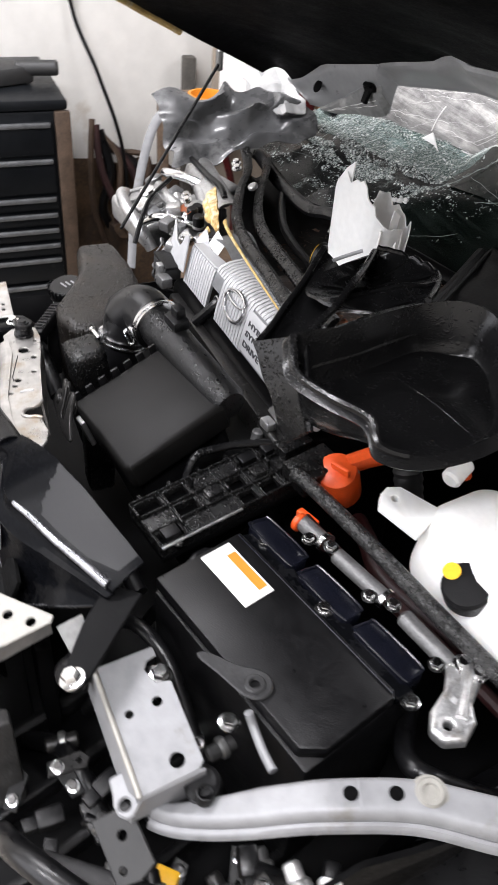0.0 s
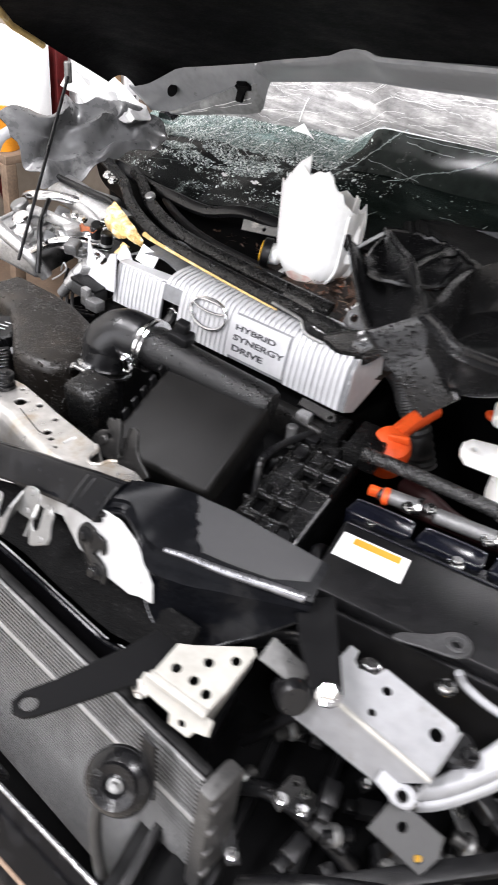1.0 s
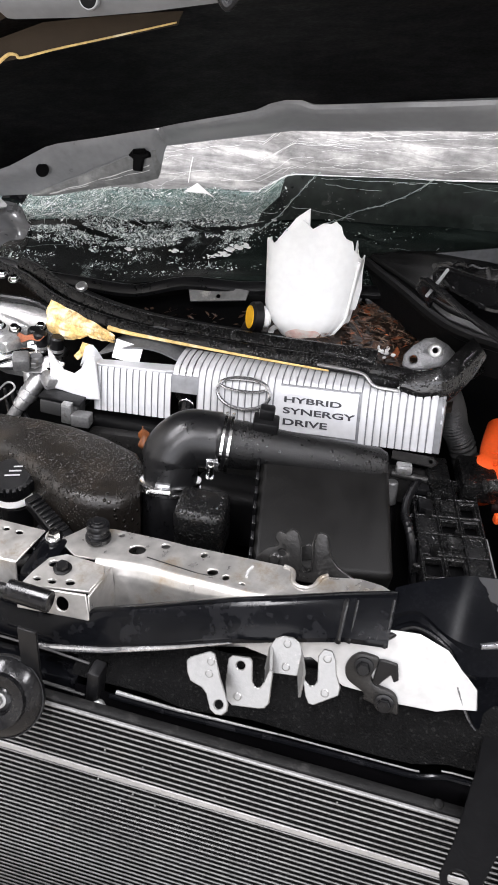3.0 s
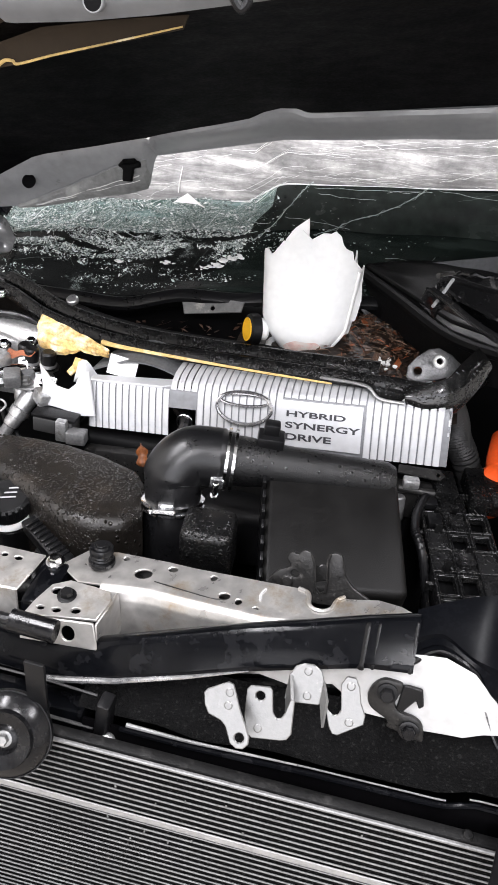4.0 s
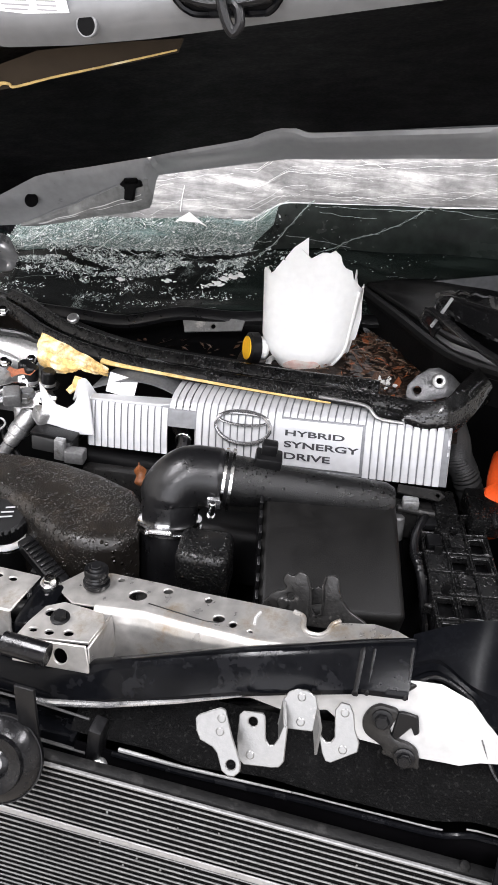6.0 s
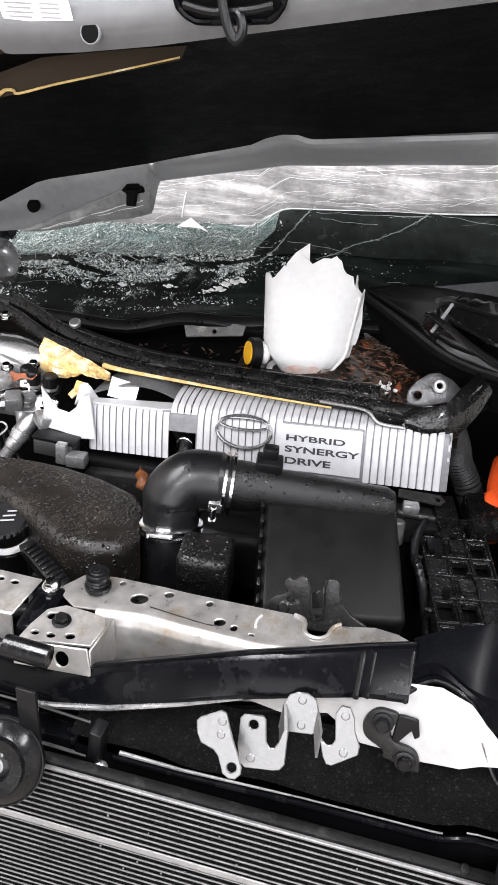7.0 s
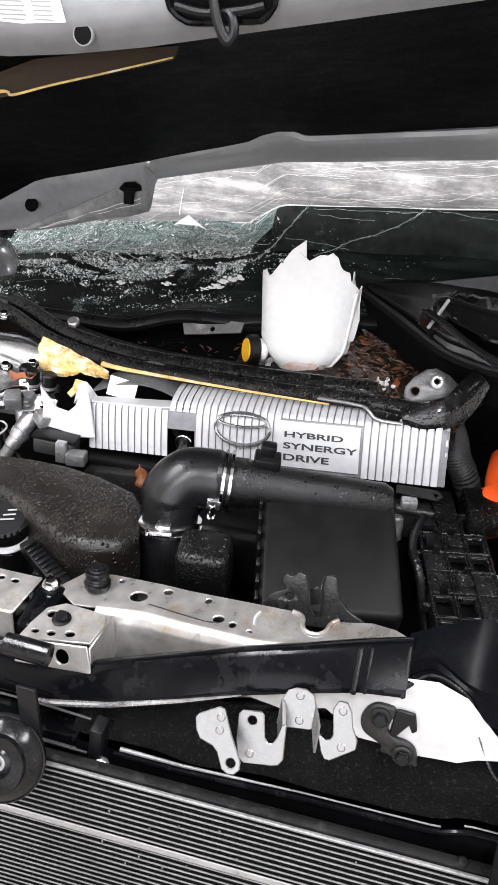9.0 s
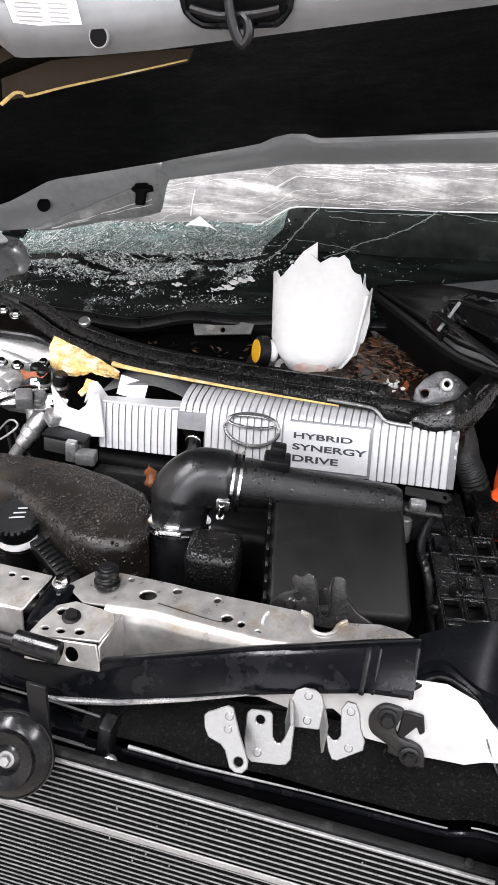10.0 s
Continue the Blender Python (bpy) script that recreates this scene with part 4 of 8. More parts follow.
part("dark_glass", sheet(lambda u, v: lower_glass(u, craze(u) * v, -0.72, glass_edge(craze(u) * v)), 90, 12, 0.005), M_GLASSLOW, ws, "dark cracked lower edge of the glass")
# thin sheet added to carry the reflected brightness of the upper glass
part("sheen_band", sheet(lambda u, v: lower_glass(u, 0.60 + 0.02 * math.sin(7 * u) + 0.37 * v, -0.07, 0.78) + Vector((0, -0.0015, 0.003)), 46, 8, 0.0006), M_GLASS_SHEEN, ws, "lighter green sheen painted over the upper glass")
part("cracked_glass", sheet(lambda u, v: lower_glass(u, v, glass_edge(v), 0.78), 46, 24, 0.005), M_GLASS, ws, "dark cracked laminated glass")


def upper_glass(u, v):
    x = -0.70 + 1.48 * u
    zt = along(FOLD, x)
    up = 0.16 * v
    return Vector((x, 0.516 + 0.10 * v ** 1.5 + 0.008 * noise.noise(Vector((x * 4, v * 3, 5))), zt + up))


# dust and reflected ceiling brightness are both in this strip's colour
part("folded_glass", sheet(upper_glass, 70, 12, 0.005), M_FILM, ws, "dusty folded strip of glass with sheen painted as bright streaks")
part("seal", tube(smooth_line([(x, along(BASE_Y, x) - 0.012, along(BASE_Z, x) - 0.006 + 0.004 * math.sin(30 * x)) for x in np.linspace(-0.66, 0.40, 12)], 4), 0.013, 8, flat=0.6), M_RUBBER, ws, "black rubber lower seal")
rng = random.Random(5)
verts, faces = [], []
for _ in range(44000):
    x = rng.uniform(-0.72, 0.06) if rng.random() < 0.9 else rng.uniform(-0.05, 0.35)
    if x > -0.10 and rng.random() < 0.90:
        continue
    q = rng.random()
    v = rng.gauss(0.55, 0.085) if q < 0.50 else rng.uniform(0.68, 1.0) if q < 0.88 else rng.uniform(0.04, 0.5)
    if not 0.02 < v < 1.0:
        continue
    here = noise.noise(Vector((x * 8, v * 9, 2.0))) + 0.6 * noise.noise(Vector((x * 37, v * 22, 5.0)))
    if here < (-0.16 if v < 0.68 else -0.34) + (0.25 if v < 0.42 else 0.0) + 0.5 * max(0.0, x + 0.06) / 0.4 + rng.uniform(-0.1, 0.1):
        continue
    p = lower_glass(min(max((x + 0.72) / 0.64, 0), 1), v, -0.72, -0.08) if x < -0.08 else lower_glass((x + 0.08) / 0.86, v, -0.08, 0.78)
    p.z += 0.003
    big = rng.random()
    size = rng.uniform(0.0005, 0.0011) if big < 0.72 else rng.uniform(0.0011, 0.0021) if big < 0.95 else rng.uniform(0.002, 0.0038)
    if v > 0.68:
        size *= 0.8
    ln, wd = size * rng.uniform(0.9, 2.2), size * rng.uniform(0.45, 0.9)
    a = rng.gauss(0.15, 0.7)
    e = Vector((math.cos(a), 0.55 * math.sin(a), 0.85 * math.sin(a))) * ln
    f = Vector((-math.sin(a), 0.55 * math.cos(a), 0.85 * math.cos(a))) * wd
    up = Vector((rng.uniform(-0.7, 0.7), -0.8, 0.55)) * wd
    k = len(verts)
    verts += [p - e, p + f * rng.uniform(0.4, 1), p + e * rng.uniform(0.5, 1), p - f, p + up]
    faces += [(k + i, k + (i + 1) % 4, k + 4) for i in range(4)]
crumb_mesh = bpy.data.meshes.new("crumbs")
crumb_mesh.from_pydata(verts, [], faces)
cr = bmesh.new()
cr.from_mesh(crumb_mesh)
bpy.data.meshes.remove(crumb_mesh)
fl = bmesh.new()
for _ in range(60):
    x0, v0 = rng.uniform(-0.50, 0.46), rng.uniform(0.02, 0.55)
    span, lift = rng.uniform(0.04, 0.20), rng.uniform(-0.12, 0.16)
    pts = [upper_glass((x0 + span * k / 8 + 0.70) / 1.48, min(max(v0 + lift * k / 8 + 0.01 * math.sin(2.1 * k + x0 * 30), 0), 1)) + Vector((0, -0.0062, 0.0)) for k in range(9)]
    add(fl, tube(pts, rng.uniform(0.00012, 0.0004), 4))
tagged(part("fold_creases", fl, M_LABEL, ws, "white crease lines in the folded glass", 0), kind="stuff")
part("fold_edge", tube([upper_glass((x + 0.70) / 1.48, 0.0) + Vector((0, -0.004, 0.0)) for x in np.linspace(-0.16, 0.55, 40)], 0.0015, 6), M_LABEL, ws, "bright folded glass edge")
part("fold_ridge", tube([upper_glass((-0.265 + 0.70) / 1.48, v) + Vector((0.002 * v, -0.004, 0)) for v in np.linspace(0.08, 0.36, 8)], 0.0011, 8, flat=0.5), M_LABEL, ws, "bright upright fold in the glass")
for run in ([(-0.005, 1.0), (-0.022, 0.90), (-0.038, 0.80), (-0.060, 0.62), (-0.085, 0.50)], [(0.205, 0.99), (0.185, 0.90), (0.150, 0.80), (0.115, 0.74), (0.085, 0.70), (0.050, 0.60), (0.02, 0.54)], [(0.01, 0.91), (0.06, 0.88), (0.115, 0.86)], [(0.0, 0.95), (0.10, 0.945), (0.21, 0.95)], [(0.22, 0.97), (0.30, 0.92), (0.40, 0.90)], [(-0.04, 0.72), (0.03, 0.66), (0.08, 0.62)]):
    spine = smooth_line([lower_glass((x + 0.72) / 1.5, v, -0.72, 0.78) + Vector((0, -0.003, 0.006)) for x, v in run], 6)
    for w in (0.0, 1.0, 2.0, 3.0) if len(run) > 3 else (0.0,):
        part("long_crack", tube([p + (0.002 + 0.004 * min(w, 1)) * Vector((noise.noise(Vector((0.5 * k, 7 * w, 1))), 0, noise.noise(Vector((0.5 * k, 7 * w, 9))))) for k, p in enumerate(spine)], 0.0006 if w == 0 and len(run) > 3 else 0.0003, 5), M_CRUMB, ws, "long branching crack")
part("white_shard", plate([(0.0, 0.0), (0.028, 0.016), (0.066, -0.012), (0.048, -0.004)], 0.002, basis((-0.268, 0.496, 1.038), (1, 0, 0.12), (0, 0.3, 1))), M_LABEL, ws, "white pointed shard of glass")
tagged(part("glass_crumbs", cr, M_CRUMB, ws, "loose glass crumbs", 0), kind="stuff")
cl = bmesh.new()
for _ in range(34):
    x0, v0 = rng.uniform(-0.64, 0.50) if rng.random() < 0.35 else rng.uniform(-0.64, -0.08), rng.random()
    reach = 1.0 if x0 > -0.06 else 0.4
    x1, v1 = x0 + reach * rng.uniform(-0.10, 0.24), min(max(v0 + rng.uniform(-0.30, 0.22), 0), 1)
    pts = []
    for k in range(7):
        t = k / 6
        x, v = x0 + (x1 - x0) * t, min(max(v0 + (v1 - v0) * t + 0.008 * math.sin(9 * t + x0 * 40), 0), 1)
        pts.append(lower_glass((x + 0.72) / 1.5, v, -0.72, 0.78) + Vector((0, -0.002, 0.0042)))
    add(cl, tube(pts, rng.uniform(0.00012, 0.0003), 4))
for _ in range(170):
    x0, v0 = rng.uniform(-0.64, -0.10), rng.uniform(0.66, 0.97)
    ln, tilt = rng.uniform(0.008, 0.05), rng.gauss(0.0, 0.10)
    add(cl, tube([lower_glass((x0 + ln * t + 0.72) / 1.5, min(v0 + tilt * t + 0.01 * math.sin(7 * t + x0 * 50), 1), -0.72, 0.78) + Vector((0, -0.001, 0.0035)) for t in (0, 0.33, 0.66, 1)], rng.uniform(0.0002, 0.0005), 4))
tagged(part("crack_lines", cl, M_CRUMB, ws, "fine bright crack lines", 0), kind="stuff")
rng = random.Random(21)
for x, v, s in ((-0.135, 0.30, 0.012), (-0.112, 0.36, 0.011), (-0.16, 0.27, 0.006), (-0.235, 0.34, 0.007), (-0.33, 0.40, 0.006)):
    heap = bmesh.new()
    for _ in range(14):
        k = s * rng.uniform(0.18, 0.42)
        spot = lower_glass((x + rng.gauss(0, s * 0.75) + 0.72) / 0.64, min(max(v + rng.gauss(0, s * 1.2), 0.02), 0.98), -0.72, -0.08)
        add(heap, blob(spot + Vector((0, -0.002, 0.005 + rng.uniform(0, 0.003))), (k * 1.5, k, k * 0.6), rng.random() * 40, 0.9, 1))
    part("glass_flake", heap, M_LABEL, ws, "white flake of crushed glass", 0)

# ---------- cowl trough ----------
cowl = thing("cowl_trough", (0.0, 0.2, 0.84), "broken black plastic cowl trough full of wet leaves", "cowl")
LIP = [(-0.62, 0.26, 0.925), (-0.48, 0.22, 0.915), (-0.36, 0.155, 0.905), (-0.20, 0.095, 0.912), (0.0, 0.072, 0.924), (0.12, 0.056, 0.936), (0.20, 0.050, 0.942), (0.285, 0.052, 0.944), (0.335, 0.12, 0.945)]
lip = smooth_line(LIP, 5)


def trough(u, v):
    k = u * (len(lip) - 1)
    i = min(int(k), len(lip) - 2)
    a = lip[i].lerp(lip[i + 1], k - i)
    b = Vector((a.x * 0.95, along(BASE_Y, a.x) + 0.03, along(BASE_Z, a.x) - 0.035))
    p = a.lerp(b, v)
    p.z -= 0.055 * math.sin(math.pi * min(v * 1.05, 1)) ** 0.8
    return p + 0.004 * Vector((0, noise.noise(p * 30), noise.noise(p * 24 + Vector((4, 0, 0)))))


part("channel", sheet(trough, 60, 16, 0.003), M_BODY, cowl)
part("lip", tube([p + Vector((0, 0.004, 0.004)) for p in lip], 0.012, 8, flat=0.7), M_WET, cowl, "wet black plastic lip")
part("inner_rib", tube([p + Vector((0.005, 0.045, 0.006)) for p in lip[4:30]], 0.012, 8, flat=0.45), M_WET, cowl)
part("inner_rib", tube([p + Vector((0.0, 0.10, -0.012)) for p in lip[6:22]], 0.008, 8), M_PLASTIC, cowl)
part("foam_strip", tube(smooth_line([(-0.235, 0.084, 0.918), (-0.20, 0.076, 0.920), (-0.13, 0.066, 0.924), (0.0, 0.053, 0.930), (0.13, 0.040, 0.938)], 6), [0.0050 - 0.0036 * (k / 24) ** 0.6 for k in range(25)], 8, flat=0.7), M_TAPE, cowl, "yellowed foam sealing strip")
FM = basis((-0.345, 0.102, 0.934), (1, -0.25, -0.10), (-0.05, 0.40, 0.90))


def foam(u, v):
    """A torn, crumpled piece of foam tape."""
    w = 0.046 - 0.037 * max(0.0, (u - 0.30) / 0.70) ** 0.8 + 0.006 * noise.noise(Vector((u * 9, 3, 0)))
    return FM @ Vector((0.136 * u + 0.014 * v * (1 - u) + 0.003 * noise.noise(Vector((v * 7, u, 8))), 0.004 - 0.012 * u * u - w * v, 0.010 * math.sin(math.pi * v) * (1 - u) + 0.005 * noise.noise(Vector((u * 4 + v * 2, v * 5, 1)))))


part("foam_flap", sheet(foam, 26, 12, 0.003), M_TAPE_PALE, cowl, "torn crumpled yellow foam flap", 25)
part("foam_tongue", plate([(0.0, 0.0), (0.022, 0.002), (0.018, -0.014), (0.010, -0.020), (0.004, -0.030), (-0.006, -0.026), (0.0, -0.014)], 0.003, FM @ pose(0.084, -0.036, 0.006, -8, 6, 0), bev=0.001), M_TAPE_PALE, cowl)
pb = part("pivot_bracket", plate([(-0.034, -0.014), (-0.032, 0.002), (-0.020, 0.016), (-0.004, 0.027), (0.010, 0.029), (0.028, 0.020), (0.042, 0.006), (0.036, -0.008), (0.020, -0.012), (0.0, -0.018), (-0.022, -0.020)], 0.004, basis((0.260, 0.085, 0.966), (1, 0.15, 0.06), (0.1, 0.55, 0.83)), holes=(ring(0.010, 0.010, 0.0045, n=14), ring(-0.018, -0.004, 0.0055, n=14)), bev=0.0016, segments=2), M_PIVOT, cowl, "dark grey cast wiper pivot bracket")
part("pivot_ring", lathe([(0.0045, 0), (0.010, 0), (0.0105, 0.0015), (0.008, 0.0025), (0.0045, 0.002)], (0.270, 0.0905, 0.976), (0.0, -0.83, 0.55), 24, False), M_ZINC, pb)
END_TOP = smooth_line([(0.228, 0.045, 0.945), (0.260, 0.045, 0.960), (0.284, 0.050, 0.969), (0.301, 0.070, 0.988), (0.318, 0.090, 1.003)], 5)
END_LOW = smooth_line([(0.236, 0.034, 0.933), (0.267, 0.034, 0.922), (0.297, 0.040, 0.927), (0.321, 0.060, 0.954), (0.337, 0.085, 0.984)], 5)
part("lip_end", sheet(lambda u, v: END_TOP[round(u * 20)].lerp(END_LOW[round(u * 20)], v) + Vector((0, -0.007 * math.sin(math.pi * v) + 0.002 * noise.noise(Vector((u * 6, v * 3, 1))), 0.003 * math.sin(math.pi * v))), 20, 10, 0.004), M_GLOSSWET, cowl, "wet glossy black end of the cowl lip")
for line in (END_TOP, END_LOW):
    part("end_bead", tube([p + Vector((0, -0.001, 0)) for p in line], 0.0028, 8), M_GLOSSWET, cowl)
CRUSH = smooth_line([(0.112, 0.050, 0.940), (0.131, 0.046, 0.942), (0.163, 0.040, 0.945), (0.182, 0.036, 0.944), (0.199, 0.028, 0.934), (0.233, 0.029, 0.933)], 5)
part("crushed_flange", sheet(lambda u, v: CRUSH[round(u * 25)] + Vector((0.004 * v, 0.004 + 0.018 * v, 0.014 * v - 0.003 * math.sin(math.pi * v))), 25, 5, 0.003), M_GLOSSWET, cowl, "folded wet flange of the crushed lip")
# pale tube draws the highlight along the black lip's crease
part("crushed_edge_highlight", tube(CRUSH, 0.0026, 8, flat=0.7), M_ZINC, cowl, "painted highlight on the bent edge of the crushed lip")
part("clip", rod((-0.327, 0.176, 0.937), (-0.327, 0.172, 0.945), 0.010, 12), M_ALU, cowl, "round pale clip")
part("mounting_strip", plate([(-0.05, -0.014), (0.05, -0.01), (0.055, 0.008), (0.03, 0.012), (0.02, 0.006), (-0.02, 0.006), (-0.03, 0.012), (-0.055, 0.008)], 0.003, basis((-0.115, 0.272, 0.930), (1, 0.08, 0.12), (0, 0.6, 0.8)), holes=(ring(0, -0.003, 0.004, n=8),), bev=0.0008), M_ZINC, cowl, "thin grey metal mounting strip")
# leaf litter
rng = random.Random(11)


def litter_place():
    a, r = rng.uniform(0, 6.28), rng.random() ** 0.6
    x, y = 0.160 + 0.115 * r * math.cos(a) - 0.05 * r * math.sin(a), 0.245 + 0.165 * r * math.sin(a)
    return Vector((x, y, 0.905 - 0.035 * r * r + rng.uniform(-0.004, 0.005)))


soil = sheet(lambda u, v: Vector((-0.06 + 0.37 * u, 0.075 + 0.33 * v, 0.892 + 0.040 * math.sin(math.pi * u) * math.sin(math.pi * v) ** 0.6 + 0.007 * noise.noise(Vector((u * 14, v * 12, 1)))))
             , 50, 36, 0.0)
tagged(solo("leaf_soil", soil, M_SOIL, "dark wet heap of rotted leaves in the cowl", "soil"), kind="stuff")
for name, mat, count, label in (("leaf_litter", M_LEAF, 620, "brown dead leaves and twigs on the soil"), ("red_leaf_litter", M_LEAF_RED, 150, "reddish dead leaves on the soil")):
    bm = bmesh.new()
    for _ in range(count):
        p = litter_place()
        u = min(max((p.x + 0.06) / 0.37, 0), 1)
        v = min(max((p.y - 0.075) / 0.33, 0), 1)
        p.z = 0.896 + 0.040 * math.sin(math.pi * u) * math.sin(math.pi * v) ** 0.6 + rng.uniform(0, 0.006)
        ln, wd = rng.choice((1.0, 1.0, 1.5)) * rng.uniform(0.004, 0.020), rng.choice((0.0007, 0.0010, 0.003, 0.008, 0.012)) * rng.uniform(0.7, 1.3)
        c = bmesh.new()
        k = [c.verts.new(q) for q in ((-ln / 2, 0, 0), (0, wd / 2, rng.uniform(0, 0.003)), (ln / 2, 0, rng.uniform(-0.001, 0.003)), (0, -wd / 2, 0.001))]
        c.faces.new(k)
        add(bm, c, Matrix.Translation(p) @ pose(0, 0, 0, rng.uniform(-40, 40), rng.uniform(-35, 35), rng.uniform(0, 360)))
    tagged(solo(name, bm, mat, label, "leaves", smooth=0), kind="stuff")
bm = bmesh.new()
for _ in range(420):
    p = trough(rng.uniform(0.30, 0.82), rng.uniform(0.22, 0.85)) + Vector((0, 0, 0.004 + rng.uniform(0, 0.004)))
    ln, wd = rng.uniform(0.004, 0.018), rng.choice((0.0008, 0.0012, 0.004, 0.008)) * rng.uniform(0.7, 1.3)
    c = bmesh.new()
    c.faces.new([c.verts.new(q) for q in ((-ln / 2, 0, 0), (0, wd / 2, rng.uniform(0, 0.003)), (ln / 2, 0, rng.uniform(-0.001, 0.003)), (0, -wd / 2, 0.001))])
    add(bm, c, Matrix.Translation(p) @ pose(0, 0, 0, rng.uniform(-40, 40), rng.uniform(-35, 35), rng.uniform(0, 360)))
tagged(solo("trough_litter", bm, M_LEAF, "dark wet leaf bits along the cowl trough", "leaves", smooth=0), kind="stuff")
bm = bmesh.new()
for _ in range(190):
    p = litter_place()
    p.z = 0.902 + 0.040 * math.sin(math.pi * min(max((p.x + 0.06) / 0.37, 0), 1)) * math.sin(math.pi * min(max((p.y - 0.075) / 0.33, 0), 1)) ** 0.6
    a, ln = rng.uniform(0, 6.28), rng.uniform(0.003, 0.010)
    e = Vector((math.cos(a), math.sin(a), rng.uniform(-0.2, 0.3))) * ln
    add(bm, tube([p - e, p + Vector((0, 0, 0.001)), p + e], rng.uniform(0.0003, 0.0008), 4))
tagged(solo("twig_litter", bm, M_TIMBER, "pale thin twigs and needles on the soil", "twigs", smooth=0), kind="stuff")
bm = bmesh.new()
for _ in range(16):
    add(bm, blob((rng.gauss(0.195, 0.010), rng.gauss(0.160, 0.008), 0.926 + rng.uniform(-0.002, 0.004)), (0.004, 0.003, 0.003), rng.random() * 9, 0.6, 1))
solo("paper_scraps", bm, M_LABEL, "small white paper scraps on the leaf litter", "scraps", "stuff")

# ---------- engine cover ----------
ET = pose(0.04, 0.0, 0.838, 0, -5.0, 0)
COVER = [(0.004, 0.0), (0.009, 0.022), (0.015, 0.043), (0.021, 0.062), (0.030, 0.074), (0.046, 0.080), (0.068, 0.0825), (0.092, 0.083)]


def cover_at(x, s, lift=0.0):
    """A point of the cover's rounded front, s from 0 (foot) to 1 (back)."""
    k = s * (len(COVER) - 1)
    i = min(int(k), len(COVER) - 2)
    (y0, z0), (y1, z1) = COVER[i], COVER[i + 1]
    f = k - i
    n = Vector((0, -(z1 - z0), y1 - y0)).normalized()
    return ET @ (Vector((x, y0 + (y1 - y0) * f, z0 + (z1 - z0) * f)) + n * lift)


ec = thing("engine_cover", (0.04, 0.05, 0.80), "ribbed silver plastic engine cover with dark lettering", "engine cover")


def cover_piece(x0, x1, s0, s1, thick, nu=6, ns=10):
    return sheet(lambda u, v: cover_at(x0 + (x1 - x0) * u, s0 + (s1 - s0) * v), nu, ns, thick)


# shells in the darker grey show between the ribs as painted groove shade
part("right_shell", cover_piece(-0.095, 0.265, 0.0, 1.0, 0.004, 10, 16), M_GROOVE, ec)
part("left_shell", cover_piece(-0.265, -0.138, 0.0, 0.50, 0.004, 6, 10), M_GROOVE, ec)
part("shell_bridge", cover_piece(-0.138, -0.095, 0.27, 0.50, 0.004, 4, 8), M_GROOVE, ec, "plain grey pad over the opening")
part("opening_hose", tube(smooth_line([ET @ Vector(q) for q in ((-0.135, 0.05, 0.02), (-0.12, 0.03, 0.022), (-0.112, 0.01, 0.012), (-0.125, -0.02, -0.02))], 5), 0.010, 10), M_RUBBER, ec, "black hose inside the opening")
part("opening_clip", tube([ET @ Vector((-0.114 + 0.0125 * math.cos(a), 0.016, 0.017 + 0.0125 * math.sin(a))) for a in np.linspace(0.4, 5.6, 16)], 0.0016, 6), M_CHROME, ec, "bright hose clip")
part("left_top", plate([(-0.265, 0.0), (-0.15, 0.0), (-0.12, 0.012), (-0.10, 0.02), (-0.10, 0.03), (-0.265, 0.018)], 0.004, ET @ pose(0, 0.024, 0.069), bev=0.001), M_SILVER, ec)
part("end_wall", plate([(0.004, 0.0), (0.015, 0.043), (0.021, 0.062), (0.030, 0.074), (0.046, 0.080), (0.092, 0.083), (0.092, 0.02), (0.03, -0.01)], 0.005, ET @ basis((0.2655, 0, 0), (0, 1, 0), (0, 0, 1)), bev=0.0015), M_SILVER, ec)
# ribs: wide flat bars with narrow grooves between
pitch = 0.0106
for i in range(52):
    x = -0.262 + i * pitch
    w = pitch - 0.0019
    if x + w > 0.264:
        break
    s0, s1 = 0.0, 1.0
    if x < -0.14:
        s1 = 0.47
    elif x < -0.097:
        s0, s1 = 0.47, 0.98
    if 0.031 < x + w / 2 < 0.147:
        s0 = 0.52
    for a, b in ((s0, s1),):
        bm = sheet(lambda u, v: cover_at(x + w * u, a + (b - a) * v, 0.0026 - 0.0006 * abs(2 * u - 1) ** 6), 8, 14, 0.003)
        part("rib", bm, M_SILVER, ec)
plate_x0, plate_x1 = 0.031, 0.147
nameplate = part("nameplate", sheet(lambda u, v: cover_at(plate_x0 + (plate_x1 - plate_x0) * u, 0.035 + 0.45 * v, 0.0034), 4, 10, 0.004), M_SILVER, ec, "flat silver name panel")


def lettering(text, x, s, size, width):
    """Raised letters wrapped onto the panel."""
    cu = bpy.data.curves.new("letters", "FONT")
    cu.body, cu.size, cu.extrude, cu.offset = text, size, 0.0004, 0.00035
    ob = new("letters", cu)
    me = bpy.data.meshes.new_from_object(ob.evaluated_get(bpy.context.evaluated_depsgraph_get()))
    bpy.data.objects.remove(ob)
    bm = bmesh.new()
    bm.from_mesh(me)
    wide = max(v.co.x for v in bm.verts)
    for v in bm.verts:
        v.co = cover_at(x + v.co.x * width / wide, s + v.co.y * 5.0, 0.0037 + v.co.z + 0.0004)
    return part("lettering", bm, M_INK, nameplate, "dark grey capital letters", 0)


for text, s, width in (("HYBRID", 0.318, 0.085), ("SYNERGY", 0.207, 0.106), ("DRIVE", 0.098, 0.067)):
    lettering(text, 0.039, s, 0.0162, width)
